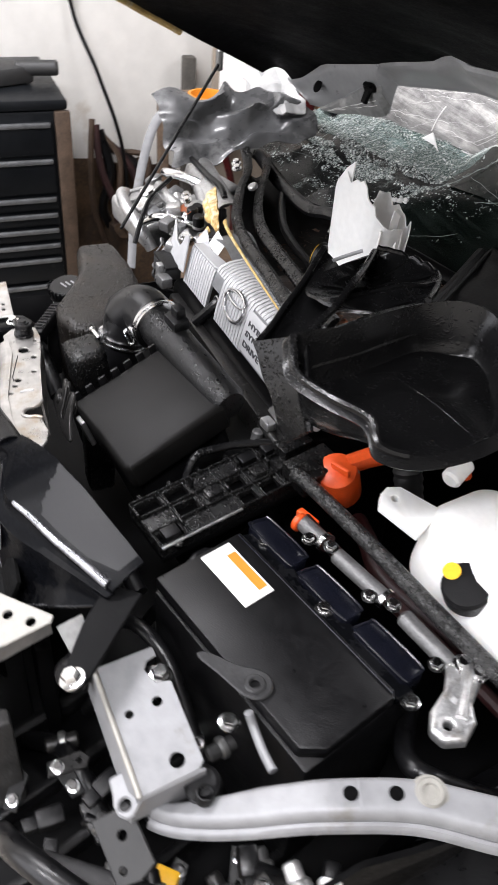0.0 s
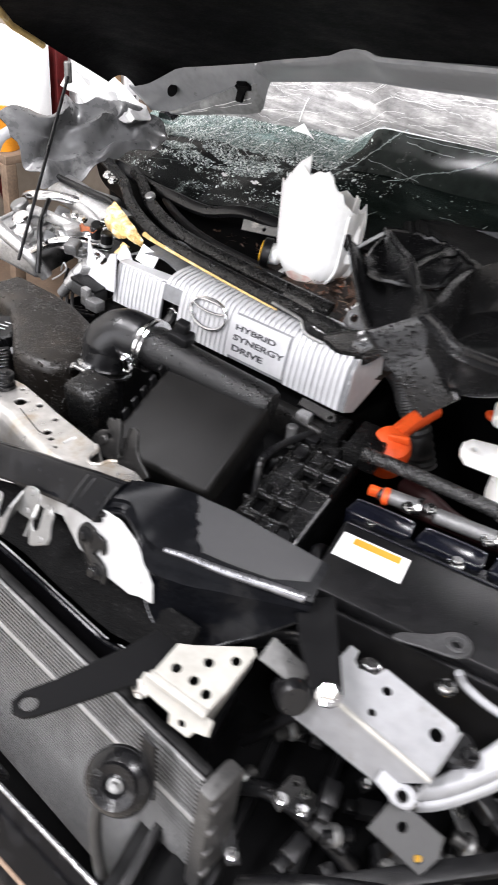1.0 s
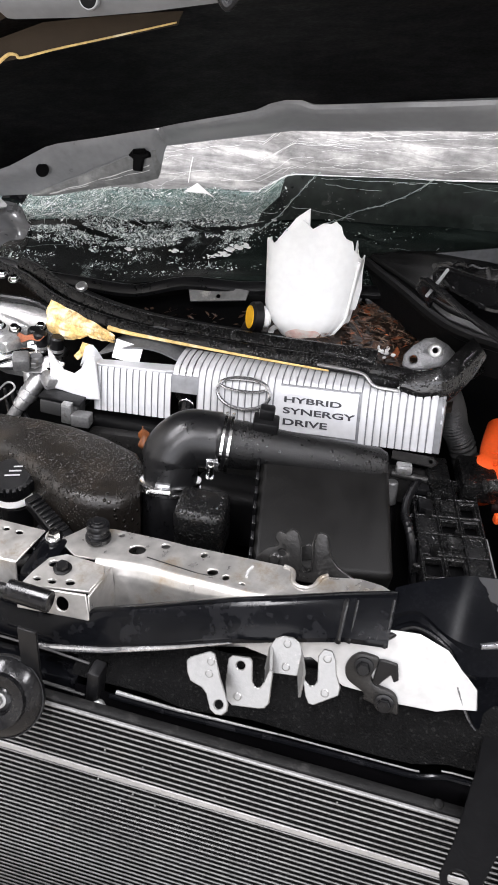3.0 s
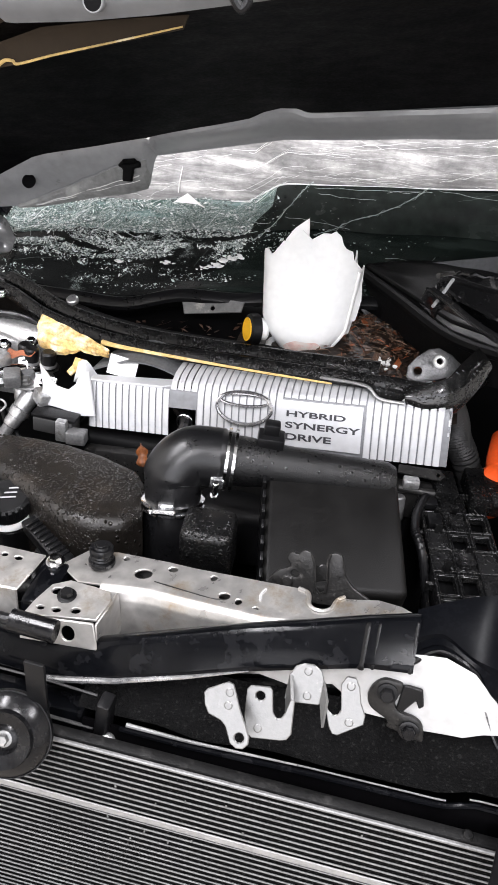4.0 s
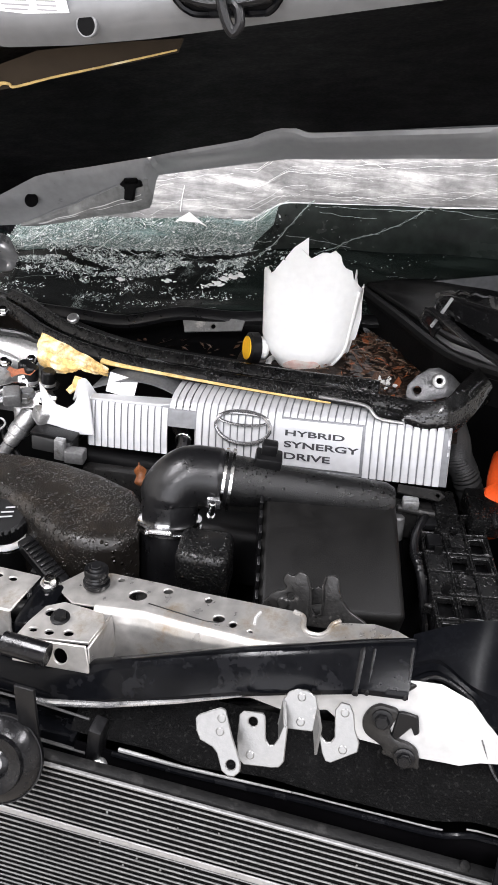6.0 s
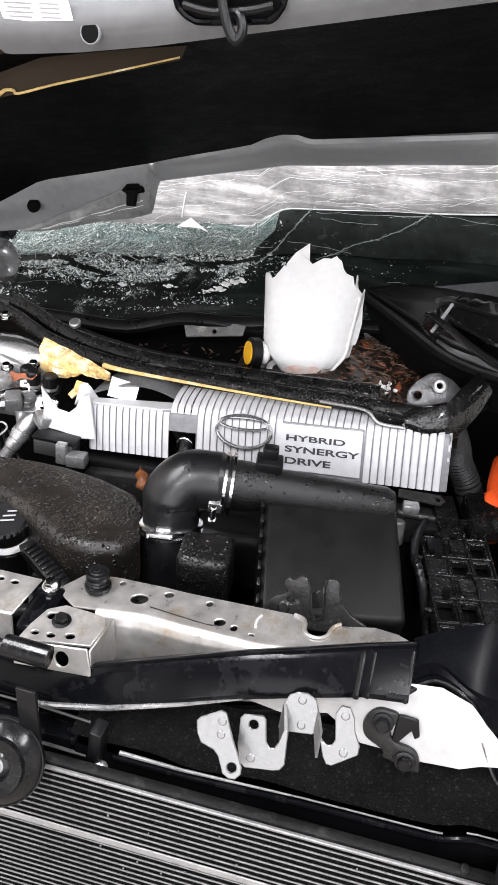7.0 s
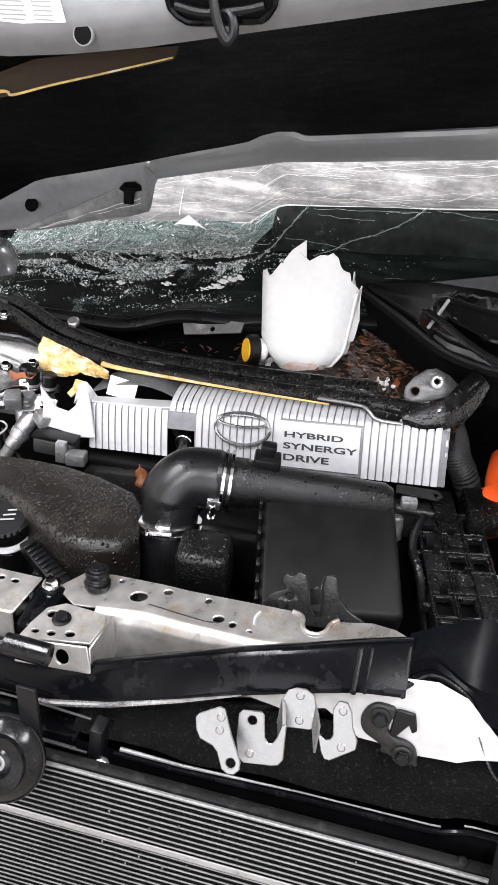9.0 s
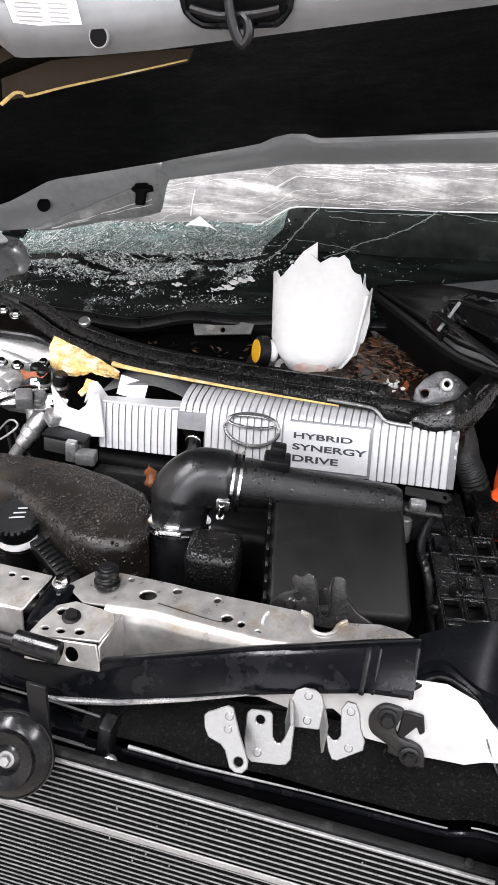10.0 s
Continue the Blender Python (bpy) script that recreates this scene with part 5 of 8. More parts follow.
# plain oval badge
oval = [cover_at(-0.021 + 0.040 * math.cos(a), 0.36 + 0.165 * math.sin(a), 0.007) for a in np.linspace(0, 2 * math.pi, 33)[:-1]]
badge = part("badge", tube(oval, 0.0030, 8, closed=True), M_BADGE, ec, "plain bright oval badge ring")
inner = [cover_at(-0.021 + 0.036 * math.cos(a), 0.435 + 0.06 * math.sin(a), 0.007) for a in np.linspace(0, 2 * math.pi, 33)[:-1]]
part("badge_bar", tube(inner, 0.0022, 8, closed=True), M_BADGE, badge)
# torn wing of the cover
part("torn_wing", plate([(0.0, 0.0), (0.003, 0.028), (-0.002, 0.062), (0.012, 0.046), (0.026, 0.030), (0.044, 0.026), (0.056, 0.036), (0.062, 0.052), (0.078, 0.058), (0.088, -0.010), (0.062, -0.012), (0.03, -0.004)], 0.004, basis((-0.298, -0.004, 0.842), (1, 0.02, 0.06), (0, 0.25, 1)), bev=0.001), M_SILVER, ec, "torn silver corner of the cover")
part("torn_flap", sheet(lambda u, v: Vector((-0.262 + 0.04 * u, 0.035 + 0.02 * v, 0.868 + 0.024 * v * (1 - 0.5 * u) + 0.01 * math.sin(5 * u))), 6, 5, 0.003), M_SILVER, ec, "bent silver flap")

# ---------- air intake ----------
air = thing("air_filter_box", (0.18, -0.17, 0.55), "matt black air filter box with a round outlet pipe", "air box")
AB = basis((0.18, -0.177, 0.848), (0.97, 0.235, -0.01), (-0.20, 0.92, 0.335))
part("lid", plate([(-0.078, -0.083), (0.079, -0.083), (0.084, -0.076), (0.084, 0.076), (0.078, 0.082), (-0.078, 0.082), (-0.084, 0.074), (-0.084, -0.077)], 0.05, AB @ pose(0, 0, 0.006), bev=0.010, segments=4), M_LID, air)
part("body", box((0.150, 0.15, 0.26), AB @ pose(0, 0, -0.30), 0.012, 3), M_PLASTIC, air)
T0, T1 = Vector((0.022, -0.122, 0.886)), Vector((0.238, -0.074, 0.868))
axis = (T1 - T0).normalized()
part("outlet_pipe", lathe([(0.0315, 0.0), (0.0325, 0.01), (0.0325, 0.034), (0.030, 0.05), (0.0285, 0.09), (0.0268, 0.212), (0.022, 0.222), (0.0, 0.226)], T0, axis, 32), M_GRAINED, air, "smooth black outlet pipe")
part("sensor", add(box((0.034, 0.026, 0.018), basis(T0 + axis * 0.058 + Vector((0, 0.006, 0.026)), axis, (0, 1, 0.1)), 0.003), box((0.020, 0.016, 0.018), basis(T0 + axis * 0.058 + Vector((0, 0.008, 0.042)), axis, (0, 1, 0.1)), 0.003)), M_PLASTIC, air, "black plug sensor")
for k in range(7):
    part("rib", box((0.004, 0.012, 0.07), AB @ pose(-0.086, -0.07 + 0.022 * k, -0.055), 0.001), M_PLASTIC, air)
part("latch", box((0.02, 0.008, 0.05), AB @ pose(-0.05, -0.087, -0.05), 0.002), M_ZINC, air, "small metal latch")

el = thing("intake_elbow", (-0.02, -0.15, 0.7), "shiny black rubber intake elbow with metal hose clamps", "hose")
line = smooth_line([T0 + axis * 0.014, T0 - axis * 0.012, (-0.016, -0.134, 0.887), (-0.033, -0.150, 0.868), (-0.031, -0.158, 0.835), (-0.028, -0.172, 0.77), (-0.02, -0.17, 0.60)], 8)
part("elbow", tube(line, [0.0385 if 4 < i < 26 else 0.036 for i in range(len(line))], 24), M_RUBBER, el)


def hose_clamp(at, ax, r, screw):
    ax = Vector(ax).normalized()
    bm = lathe([(r - 0.001, -0.0072), (r + 0.0022, -0.0062), (r + 0.0022, -0.0026), (r - 0.001, -0.0014)], at, ax, 36)
    c = part("clamp", add(bm, lathe([(r - 0.001, 0.0014), (r + 0.0022, 0.0026), (r + 0.0022, 0.0062), (r - 0.001, 0.0072)], at, ax, 36)), M_CHROME, el, "bright twin-wire hose clamp")
    d = (Vector(screw) - Vector(at)).normalized()
    p = Vector(at) + d * (r + 0.004)
    t = ax.cross(d)
    part("screw_block", box((0.018, 0.020, 0.009), basis(p, ax, t), 0.002), M_GLINT_SCUFF, c)
    part("screw", rod(p + d * 0.006 - t * 0.014, p + d * 0.006 + t * 0.016, 0.004, 10), M_CHROME, c)
    part("screw_head", rod(p + d * 0.006 + t * 0.014, p + d * 0.006 + t * 0.019, 0.006, 8), M_CHROME, c)


hose_clamp(T0 + axis * 0.010, axis, 0.0388, (0.022, -0.20, 0.855))
hose_clamp((-0.0310, -0.159, 0.829), (0.02, -0.07, -0.3), 0.0392, (-0.022, -0.235, 0.856))

sb = box((0.062, 0.055, 0.075), pose(0.040, -0.228, 0.798, 8, 0, 6), 0.010, 3)
solo("resonator_pot", add(sb, box((0.05, 0.045, 0.2), pose(0.04, -0.225, 0.59), 0.01)), M_WET, "small black wet resonator pot beside the elbow", "resonator")

# big resonator box
rs = thing("resonator_box", (-0.2, -0.18, 0.6), "large dusty black air resonator box with water drops", "resonator")
RO = [(-0.36, -0.100), (-0.262, -0.088), (-0.209, -0.088), (-0.152, -0.098), (-0.095, -0.118), (-0.074, -0.142), (-0.054, -0.206), (-0.064, -0.236), (-0.101, -0.250), (-0.146, -0.248), (-0.205, -0.212), (-0.262, -0.184), (-0.36, -0.17)]
body = plate([(x + 0.2, y + 0.17) for x, y in RO], 0.14, pose(-0.2, -0.17, 0.842, 0, 0, 0), bev=0.016, segments=5)
part("shell", body, M_DUSTY, rs)
part("lower_shell", box((0.22, 0.12, 0.16), pose(-0.2, -0.17, 0.55), 0.02, 3), M_PLASTIC, rs)

# ---------- fuse box base ----------
HARNESS = [(0.305, 0.009, 0.83), (0.285, -0.03, 0.83), (0.276, -0.077, 0.83), (0.277, -0.114, 0.83), (0.285, -0.14, 0.83), (0.297, -0.158, 0.8), (0.317, -0.188, 0.72)]
fb = thing("relay_tray", (0.36, -0.1, 0.7), "black ribbed plastic relay tray with open cells", "tray")
FB = basis((0.352, -0.115, 0.816), (0.97, 0.22, 0.0), (-0.14, 0.98, 0.10))
part("base", box((0.088, 0.23, 0.012), FB @ pose(-0.013, -0.003, -0.030), 0.002), M_BODY, fb)
TX, TY = (-0.056, -0.027, 0.002, 0.030), (-0.118, -0.076, -0.036, 0.002, 0.036, 0.072, 0.112)
holes = []
for j in range(6):
    for i in range(3):
        if (i + 2 * j) % 5 in (0, 2, 3):
            x0, x1, y0, y1 = TX[i] + 0.004, TX[i + 1] - 0.004, TY[j] + 0.005, TY[j + 1] - 0.005
            holes.append([(x0, y0), (x1, y0), (x1, y1), (x0, y1)])
holes.append(ring(-0.0125, -0.017, 0.0115, n=18))
holes = [h for h in holes if h is holes[-1] or not (h[0][0] < 0.002 and h[2][0] > -0.027 and -0.036 < h[0][1] < 0.0)]
part("deck", plate([(TX[0], TY[0]), (TX[3], TY[0]), (TX[3], TY[6]), (TX[0], TY[6])], 0.010, FB @ pose(0, 0, -0.002), holes=holes, bev=0.0007), M_TRAY, fb)
for x in TX:
    part("wall", box((0.0022, 0.23, 0.020), FB @ pose(x, -0.003, -0.017), 0.0008, 1), M_TRAY, fb)
for y in TY:
    part("wall", box((0.086, 0.0022, 0.019), FB @ pose(-0.013, y, -0.017), 0.0008, 1), M_TRAY, fb)
for hole in holes[:-1]:
    cx, cy = (hole[0][0] + hole[2][0]) / 2, (hole[0][1] + hole[2][1]) / 2
    part("cell_rim", tube([FB @ Vector((cx + (x - cx) * 1.06, cy + (y - cy) * 1.06, -0.0012)) for x, y in hole], 0.0010, 5, closed=True), M_TRAY, fb)
rng = random.Random(3)
for k in range(5):
    i, j = rng.randrange(3), rng.randrange(6)
    part("cell_block", box((0.018, 0.022, rng.uniform(0.006, 0.014)), FB @ pose((TX[i] + TX[i + 1]) / 2, (TY[j] + TY[j + 1]) / 2, -0.004), 0.0015), M_TRAY if k % 2 else M_PLASTIC, fb)
part("round_boss", lathe([(0.0108, 0), (0.0128, 0), (0.0128, 0.010), (0.0108, 0.010)], FB @ Vector((-0.0125, -0.017, -0.008)), FB.to_3x3() @ Vector((0, 0, 1)), 18), M_TRAY, fb)
for k in range(5):
    part("side_hook", box((0.010, 0.006, 0.014), FB @ pose(TX[0] - 0.006, -0.10 + 0.045 * k, -0.014), 0.0015, 1), M_TRAY, fb)
part("harness", tube(smooth_line(HARNESS, 10), 0.0062, 10, ribs=0.16), M_RUBBER, fb, "corrugated black harness tube")
part("edge_strip", tube([FB @ Vector(q) for q in ((0.0315, -0.118, 0.000), (0.0315, -0.06, 0.000), (0.0315, 0.0, 0.000))], 0.0022, 6), M_ALU, fb, "thin pale edge strip")
part("side_box", box((0.05, 0.07, 0.03), FB @ pose(0.034, 0.112, -0.006), 0.004), M_WET, fb)
part("side_box", box((0.03, 0.05, 0.022), FB @ pose(-0.02, 0.118, -0.004), 0.003), M_WET, fb)
for k in range(8):
    part("clip", box((0.010, 0.004, rng.uniform(0.012, 0.02)), FB @ pose(rng.uniform(-0.05, 0.025), TY[rng.randrange(7)], -0.004, rng.uniform(-12, 12)), 0.001), M_WET, fb)
bolt((0.40, -0.20, 0.80), (0, 0, 1), 0.006, M_CHROME, fb)

# ---------- inverter ----------
inv = thing("inverter", (0.57, -0.12, 0.55), "black power inverter with a warning label on its lid", "inverter")
IV = basis((0.573, -0.147, 0.806), (0.955, 0.295, -0.03), (-0.295, 0.955, 0.03))
part("lid", plate([(-0.135, -0.062), (0.118, -0.062), (0.135, -0.040), (0.135, 0.055), (0.128, 0.062), (-0.135, 0.062)], 0.02, IV @ pose(0, 0, 0.012), bev=0.004, segments=2), M_PLASTIC, inv, "matt black metal lid")
part("body", box((0.27, 0.16, 0.24), IV @ pose(0.0, 0.015, -0.25), 0.006), M_PLASTIC, inv)
fl = part("flange", plate([(-0.137, 0.060), (-0.128, 0.082), (-0.06, 0.086), (-0.03, 0.074), (0.0, 0.086), (0.09, 0.086), (0.14, 0.082), (0.137, 0.06)], 0.012, IV @ pose(0, 0, 0.004), bev=0.0015), M_PAINT, inv, "glossy black flange")
for at in ((0.447, -0.104, 0.812), (0.559, -0.075, 0.812), (0.690, -0.036, 0.802)):
    bolt(at, (0, 0, 1), 0.0075, M_CHROME, inv)
part("lid_groove", box((0.262, 0.0022, 0.003), IV @ pose(0.0, 0.056, 0.0115), 0.0008, 1), M_NAVY, inv)
for k in range(3):
    o = [(-0.040, -0.016), (0.034, -0.016), (0.041, -0.008), (0.041, 0.008), (0.034, 0.017), (-0.036, 0.017), (-0.042, 0.010), (-0.046, -0.008)]
    tb = part("terminal_cover", plate(o, 0.03, IV @ pose(-0.096 + 0.094 * k, 0.092, 0.010), bev=0.003, segments=2), M_NAVY, inv, "glossy navy-black terminal cover")
    line = [IV @ pose(-0.096 + 0.094 * k, 0.092, 0.0105) @ Vector((x * 0.93, y * 0.86, 0)) for x, y in o]
    part("raised_rim", tube(smooth_line(line, 3, True), 0.0016, 6, closed=True), M_NAVY, tb)
wl = part("warning_label", plate([(-0.043, -0.021), (0.043, -0.021), (0.043, 0.021), (-0.043, 0.021)], 0.0008, IV @ basis((-0.085, 0.018, 0.0130), (1, 0, 0), (0, 1, 0))), M_LABEL, inv, "white label with an orange print strip")
part("print_bar", box((0.062, 0.012, 0.0004), IV @ pose(-0.082, 0.0305, 0.0132), 0), M_LABEL_ORANGE, wl, "orange printed bar")
tabp = part("bracket_tab", plate(soft([(-0.022, -0.084), (-0.018, -0.072), (0.012, -0.056), (0.032, -0.040), (0.046, -0.037), (0.057, -0.046), (0.058, -0.060), (0.048, -0.070), (0.036, -0.074), (0.010, -0.078)]), 0.004, IV @ pose(0, 0, 0.0175), holes=(ring(0.041, -0.0555, 0.006, n=14),), bev=0.0012), M_TABSTEEL, inv, "dull grey steel bracket tab")
part("tab_boss", lathe([(0.0062, 0.0), (0.0105, 0.0), (0.0115, 0.0008), (0.0100, 0.0022), (0.0066, 0.0024)], IV @ Vector((0.041, -0.0555, 0.0175)), (0, 0, 1), 20, False), M_TABSTEEL, tabp)
part("bracket_stay", tube(smooth_line([(0.646, -0.200, 0.800), (0.655, -0.197, 0.786), (0.680, -0.196, 0.780), (0.702, -0.194, 0.779)], 5), 0.0050, 10), M_GREYSTEEL, inv, "pale bent bracket stay")
bolt((0.645, -0.220, 0.790), (0, 0, 1), 0.008, M_CHROME, inv)
# three-phase cables behind the inverter
cb = thing("power_cable_set", (0.56, 0.0, 0.75), "row of silver shielded power cable ends on the inverter", "cable")
for k, (a, b) in enumerate((((0.425, -0.050, 0.822), (0.475, -0.035, 0.824)), ((0.495, -0.030, 0.822), (0.575, -0.005, 0.822)), ((0.60, 0.003, 0.82), (0.675, 0.024, 0.815)))):
    part("cable_end", rod(a, b, 0.0105, 16), M_DULL, cb, "dull silver cable sleeve")
    part("sleeve_ring", lathe([(0.0115, -0.003), (0.0135, -0.003), (0.0135, 0.003), (0.0115, 0.003)], b, Vector(b) - Vector(a), 20), M_CHROME, cb)
    for d in (-0.006, 0.014):
        bolt(Vector(b) + Vector((d, -0.014 + d, 0.006)), (0.1, -0.1, 1), 0.0065, M_CHROME, cb)
part("red_ring", rod((0.428, -0.052, 0.822), (0.436, -0.049, 0.822), 0.0125, 16), M_ORANGE, cb, "red sealing ring")
bc = thing("bracket_casting", (0.71, 0.02, 0.78), "pale pitted cast aluminium bracket beside the inverter", "bracket")
BC = basis((0.708, 0.008, 0.826), (0.72, -0.69, -0.06), (0.69, 0.72, 0.10))
part("casting", plate([(-0.044, -0.012), (-0.030, -0.020), (0.0, -0.016), (0.030, -0.024), (0.052, -0.020), (0.060, -0.004), (0.050, 0.016), (0.026, 0.022), (0.006, 0.014), (-0.020, 0.018), (-0.042, 0.010)], 0.018, BC, holes=(ring(0.040, -0.004, 0.005, n=12),), bev=0.006, segments=3), M_ALU, bc)
part("boss", lathe([(0, 0.008), (0.009, 0.007), (0.012, 0.0), (0, 0)], BC @ Vector((0.004, 0.0, 0.0)), BC.to_3x3() @ Vector((0, 0, 1)), 16), M_ALU, bc)
part("web", tube(smooth_line([BC @ Vector(q) for q in ((-0.04, 0.0, 0.0), (-0.01, 0.004, 0.006), (0.03, 0.006, 0.002))], 4), 0.006, 8), M_ALU, bc)
for q in ((-0.034, -0.004, 0.0), (-0.028, 0.012, -0.002)):
    bolt(BC @ Vector(q), (0.1, -0.1, 1), 0.0075, M_CHROME, bc)
solo("coolant_pipe", tube(smooth_line([(0.372, -0.036, 0.850), (0.40, -0.024, 0.849), (0.52, 0.004, 0.848), (0.62, 0.026, 0.845), (0.70, 0.048, 0.838), (0.76, 0.075, 0.82)], 6), 0.0100, 14, ribs=0.0), M_BRAID, "thin wet braided black coolant hose across the inverter", "pipe")
solo("coolant_pipe", tube(smooth_line([(0.41, -0.03, 0.80), (0.50, -0.01, 0.80), (0.60, 0.03, 0.79), (0.74, 0.07, 0.78)], 6), 0.009, 10), M_REDHOSE, "dark red cable under the coolant pipe", "cable")

# ---------- orange service plug ----------
pl = thing("service_plug", (0.395, 0.03, 0.75), "bright orange high-voltage service plug", "plug")
part("plug_body", lathe([(0, 0.030), (0.016, 0.029), (0.026, 0.023), (0.030, 0.010), (0.030, -0.035), (0.024, -0.045), (0, -0.045)], (0.377, 0.030, 0.828), (0.25, -0.35, 0.9), 28), M_ORANGE, pl)
part("plug_rib", box((0.030, 0.006, 0.012), basis((0.392, 0.023, 0.853), (0.9, 0.35, 0.1), (-0.35, 0.9, 0.2)), 0.002), M_ORANGE, pl)
part("handle", tube(smooth_line([(0.376, 0.040, 0.848), (0.376, 0.066, 0.852), (0.379, 0.092, 0.857), (0.383, 0.118, 0.862)], 5), [0.016 + 0.003 * (k / 15) for k in range(16)], 12, flat=0.8), M_ORANGE, pl)
part("lower_connector", box((0.034, 0.012, 0.014), pose(0.410, -0.026, 0.792, 0, 0, 20), 0.003), M_ORANGE, pl)
part("retainer", plate([(-0.02, -0.012), (0.02, -0.014), (0.024, 0.008), (0.0, 0.016), (-0.022, 0.01)], 0.004, basis((0.375, 0.035, 0.846), (0.9, 0.3, 0.05), (-0.2, 0.8, 0.4)), bev=0.001), M_ALU, pl, "bright steel retainer")
solo("plug_cap", blob((0.455, 0.165, 0.87), (0.014, 0.010, 0.008), 2, 0.1), M_ORANGE, "small round orange plastic cap on a hose", "cap")
solo("red_hose", tube(smooth_line([(0.40, 0.06, 0.76), (0.45, 0.05, 0.768), (0.50, 0.04, 0.768), (0.56, 0.06, 0.76), (0.64, 0.10, 0.75)], 6), 0.014, 12), M_REDHOSE, "dark red hose under the coolant pipe", "hose")

# ---------- white coolant tank ----------
ct = thing("coolant_tank", (0.60, 0.14, 0.7), "milky white plastic coolant tank with a black cap", "tank")
CT = basis((0.60, 0.135, 0.895), (0.93, 0.36, 0), (-0.36, 0.93, 0))
part("tank", plate([(-0.105, -0.035), (-0.06, -0.062), (0.0, -0.085), (0.10, -0.10), (0.17, -0.08), (0.17, 0.10), (0.0, 0.10), (-0.09, 0.075)], 0.12, CT @ pose(0, 0, 0.004, -6, 3, 0), bev=0.032, segments=7), M_TANK, ct)
part("mounting_tab", plate([(-0.034, -0.006), (-0.026, -0.020), (0.03, -0.026), (0.034, 0.024), (-0.022, 0.020), (-0.034, 0.008)], 0.014, basis((0.508, 0.046, 0.894), (0.85, 0.5, -0.1), (-0.5, 0.85, 0.1)), holes=(ring(-0.018, 0.0, 0.005, n=12),), bev=0.004, segments=2), M_TANK, ct)
part("rim_seam", tube(smooth_line([CT @ Vector(q) for q in ((-0.104, -0.032, -0.050), (-0.06, -0.062, -0.050), (0.0, -0.085, -0.052), (0.10, -0.10, -0.056), (0.17, -0.08, -0.058))], 5), 0.003, 6), M_TANK, ct)
part("spout", rod((0.485, 0.118, 0.895), (0.470, 0.150, 0.905), 0.013, 14), M_TANK, ct)
cp = part("cap", lathe([(0, 0.026), (0.025, 0.025), (0.028, 0.021), (0.028, 0.002), (0.022, 0), (0, 0)], (0.624, 0.062, 0.866), (0.12, -0.45, 0.9), 28), M_PLASTIC, ct, "black screw cap")
part("cap_sticker", lathe([(0, 0.0275), (0.010, 0.0275), (0.010, 0.026), (0, 0.026)], (0.604, 0.056, 0.8665), (0.12, -0.45, 0.9), 20), M_YELLOW, cp, "yellow warning disc")

# ---------- torn white reservoir ----------
rt = thing("broken_reservoir", (0.055, 0.21, 0.90), "torn white plastic reservoir standing in the cowl", "reservoir")


TEAR = [(-0.076, 1.062), (-0.072, 1.070), (-0.066, 1.072), (-0.061, 1.066), (-0.056, 1.070), (-0.042, 1.090), (-0.030, 1.094), (-0.018, 1.106), (-0.006, 1.124), (-0.002, 1.122), (-0.001, 1.098), (0.010, 1.107), (0.016, 1.112), (0.024, 1.109), (0.034, 1.114), (0.042, 1.108), (0.046, 1.095), (0.054, 1.089), (0.060, 1.086), (0.064, 1.072), (0.070, 1.066), (0.078, 1.052)]


def reservoir(u, v):
    a = 2 * math.pi * u
    cx, cy = math.cos(a), math.sin(a)
    sx = math.copysign(abs(cx) ** 0.5, cx)
    sy = math.copysign(abs(cy) ** 0.7, cy)
    w = 0.076 - 0.011 * (1 - v) - 0.13 * max(0, 0.32 - v) ** 1.4
    d = 0.040 - 0.10 * max(0, 0.15 - v) ** 1.2
    top = along(TEAR, sx * 0.076) + 0.003 * noise.noise(Vector((a * 14, 0, 3)))
    if sy > 0.3:
        top -= 0.040 + 0.015 * math.sin(6 * a)
    x = 0.059 + sx * w + 0.004 * (v - 0.5)
    return Vector((x, 0.205 + sy * d * (1 + 0.06 * math.sin(3 * a)), 0.917 + (top - 0.917) * v))


part("shell", sheet(reservoir, 160, 22, 0.0022), M_TANK, rt)
part("bottom_stain", sheet(lambda u, v: reservoir(0.70 + 0.16 * u, 0.004 + (0.05 + 0.07 * math.sin(math.pi * u)) * v) + Vector((0, -0.0012, -0.0006)), 20, 6, 0.0), M_STAIN, rt, "pink fluid stain at the bottom")
part("bottom", lathe([(0, 0), (0.040, 0.002), (0.056, 0.010), (0.0, 0.012)], (0.053, 0.208, 0.902), (0, 0, 1), 24), M_TANK, rt)
part("shard", plate([(0.0, 0.0), (0.012, 0.018), (0.031, 0.034), (0.034, 0.006), (0.028, -0.01), (0.004, -0.012)], 0.002, basis((0.022, 0.1655, 1.093), (1, 0, 0.0), (0, 0.12, 1))), M_TANK, rt, "sharp torn shard")
part("seam", tube([reservoir(0.93, v) + Vector((0.001, -0.002, 0)) for v in np.linspace(0.06, 0.95, 14)], 0.0022, 6), M_TANK, rt)
part("flap", sheet(lambda u, v: Vector((0.124 + 0.016 * u * math.sin(math.pi * min(v * 1.15, 1)), 0.185 + 0.02 * v + 0.012 * u, 0.965 + 0.115 * v + 0.006 * u * math.sin(22 * v) - 0.01 * u)), 6, 22, 0.002), M_TANK, rt, "curled torn flap")
part("neck", rod((0.0, 0.190, 0.940), (-0.026, 0.176, 0.939), 0.018, 18), M_TANK, rt)
rc = part("cap", lathe([(0, 0.016), (0.020, 0.016), (0.0245, 0.013), (0.0255, 0.0), (0, 0)], (-0.014, 0.180, 0.940), (-0.80, -0.52, 0.12), 26), M_PLASTIC, rt, "black screw cap")
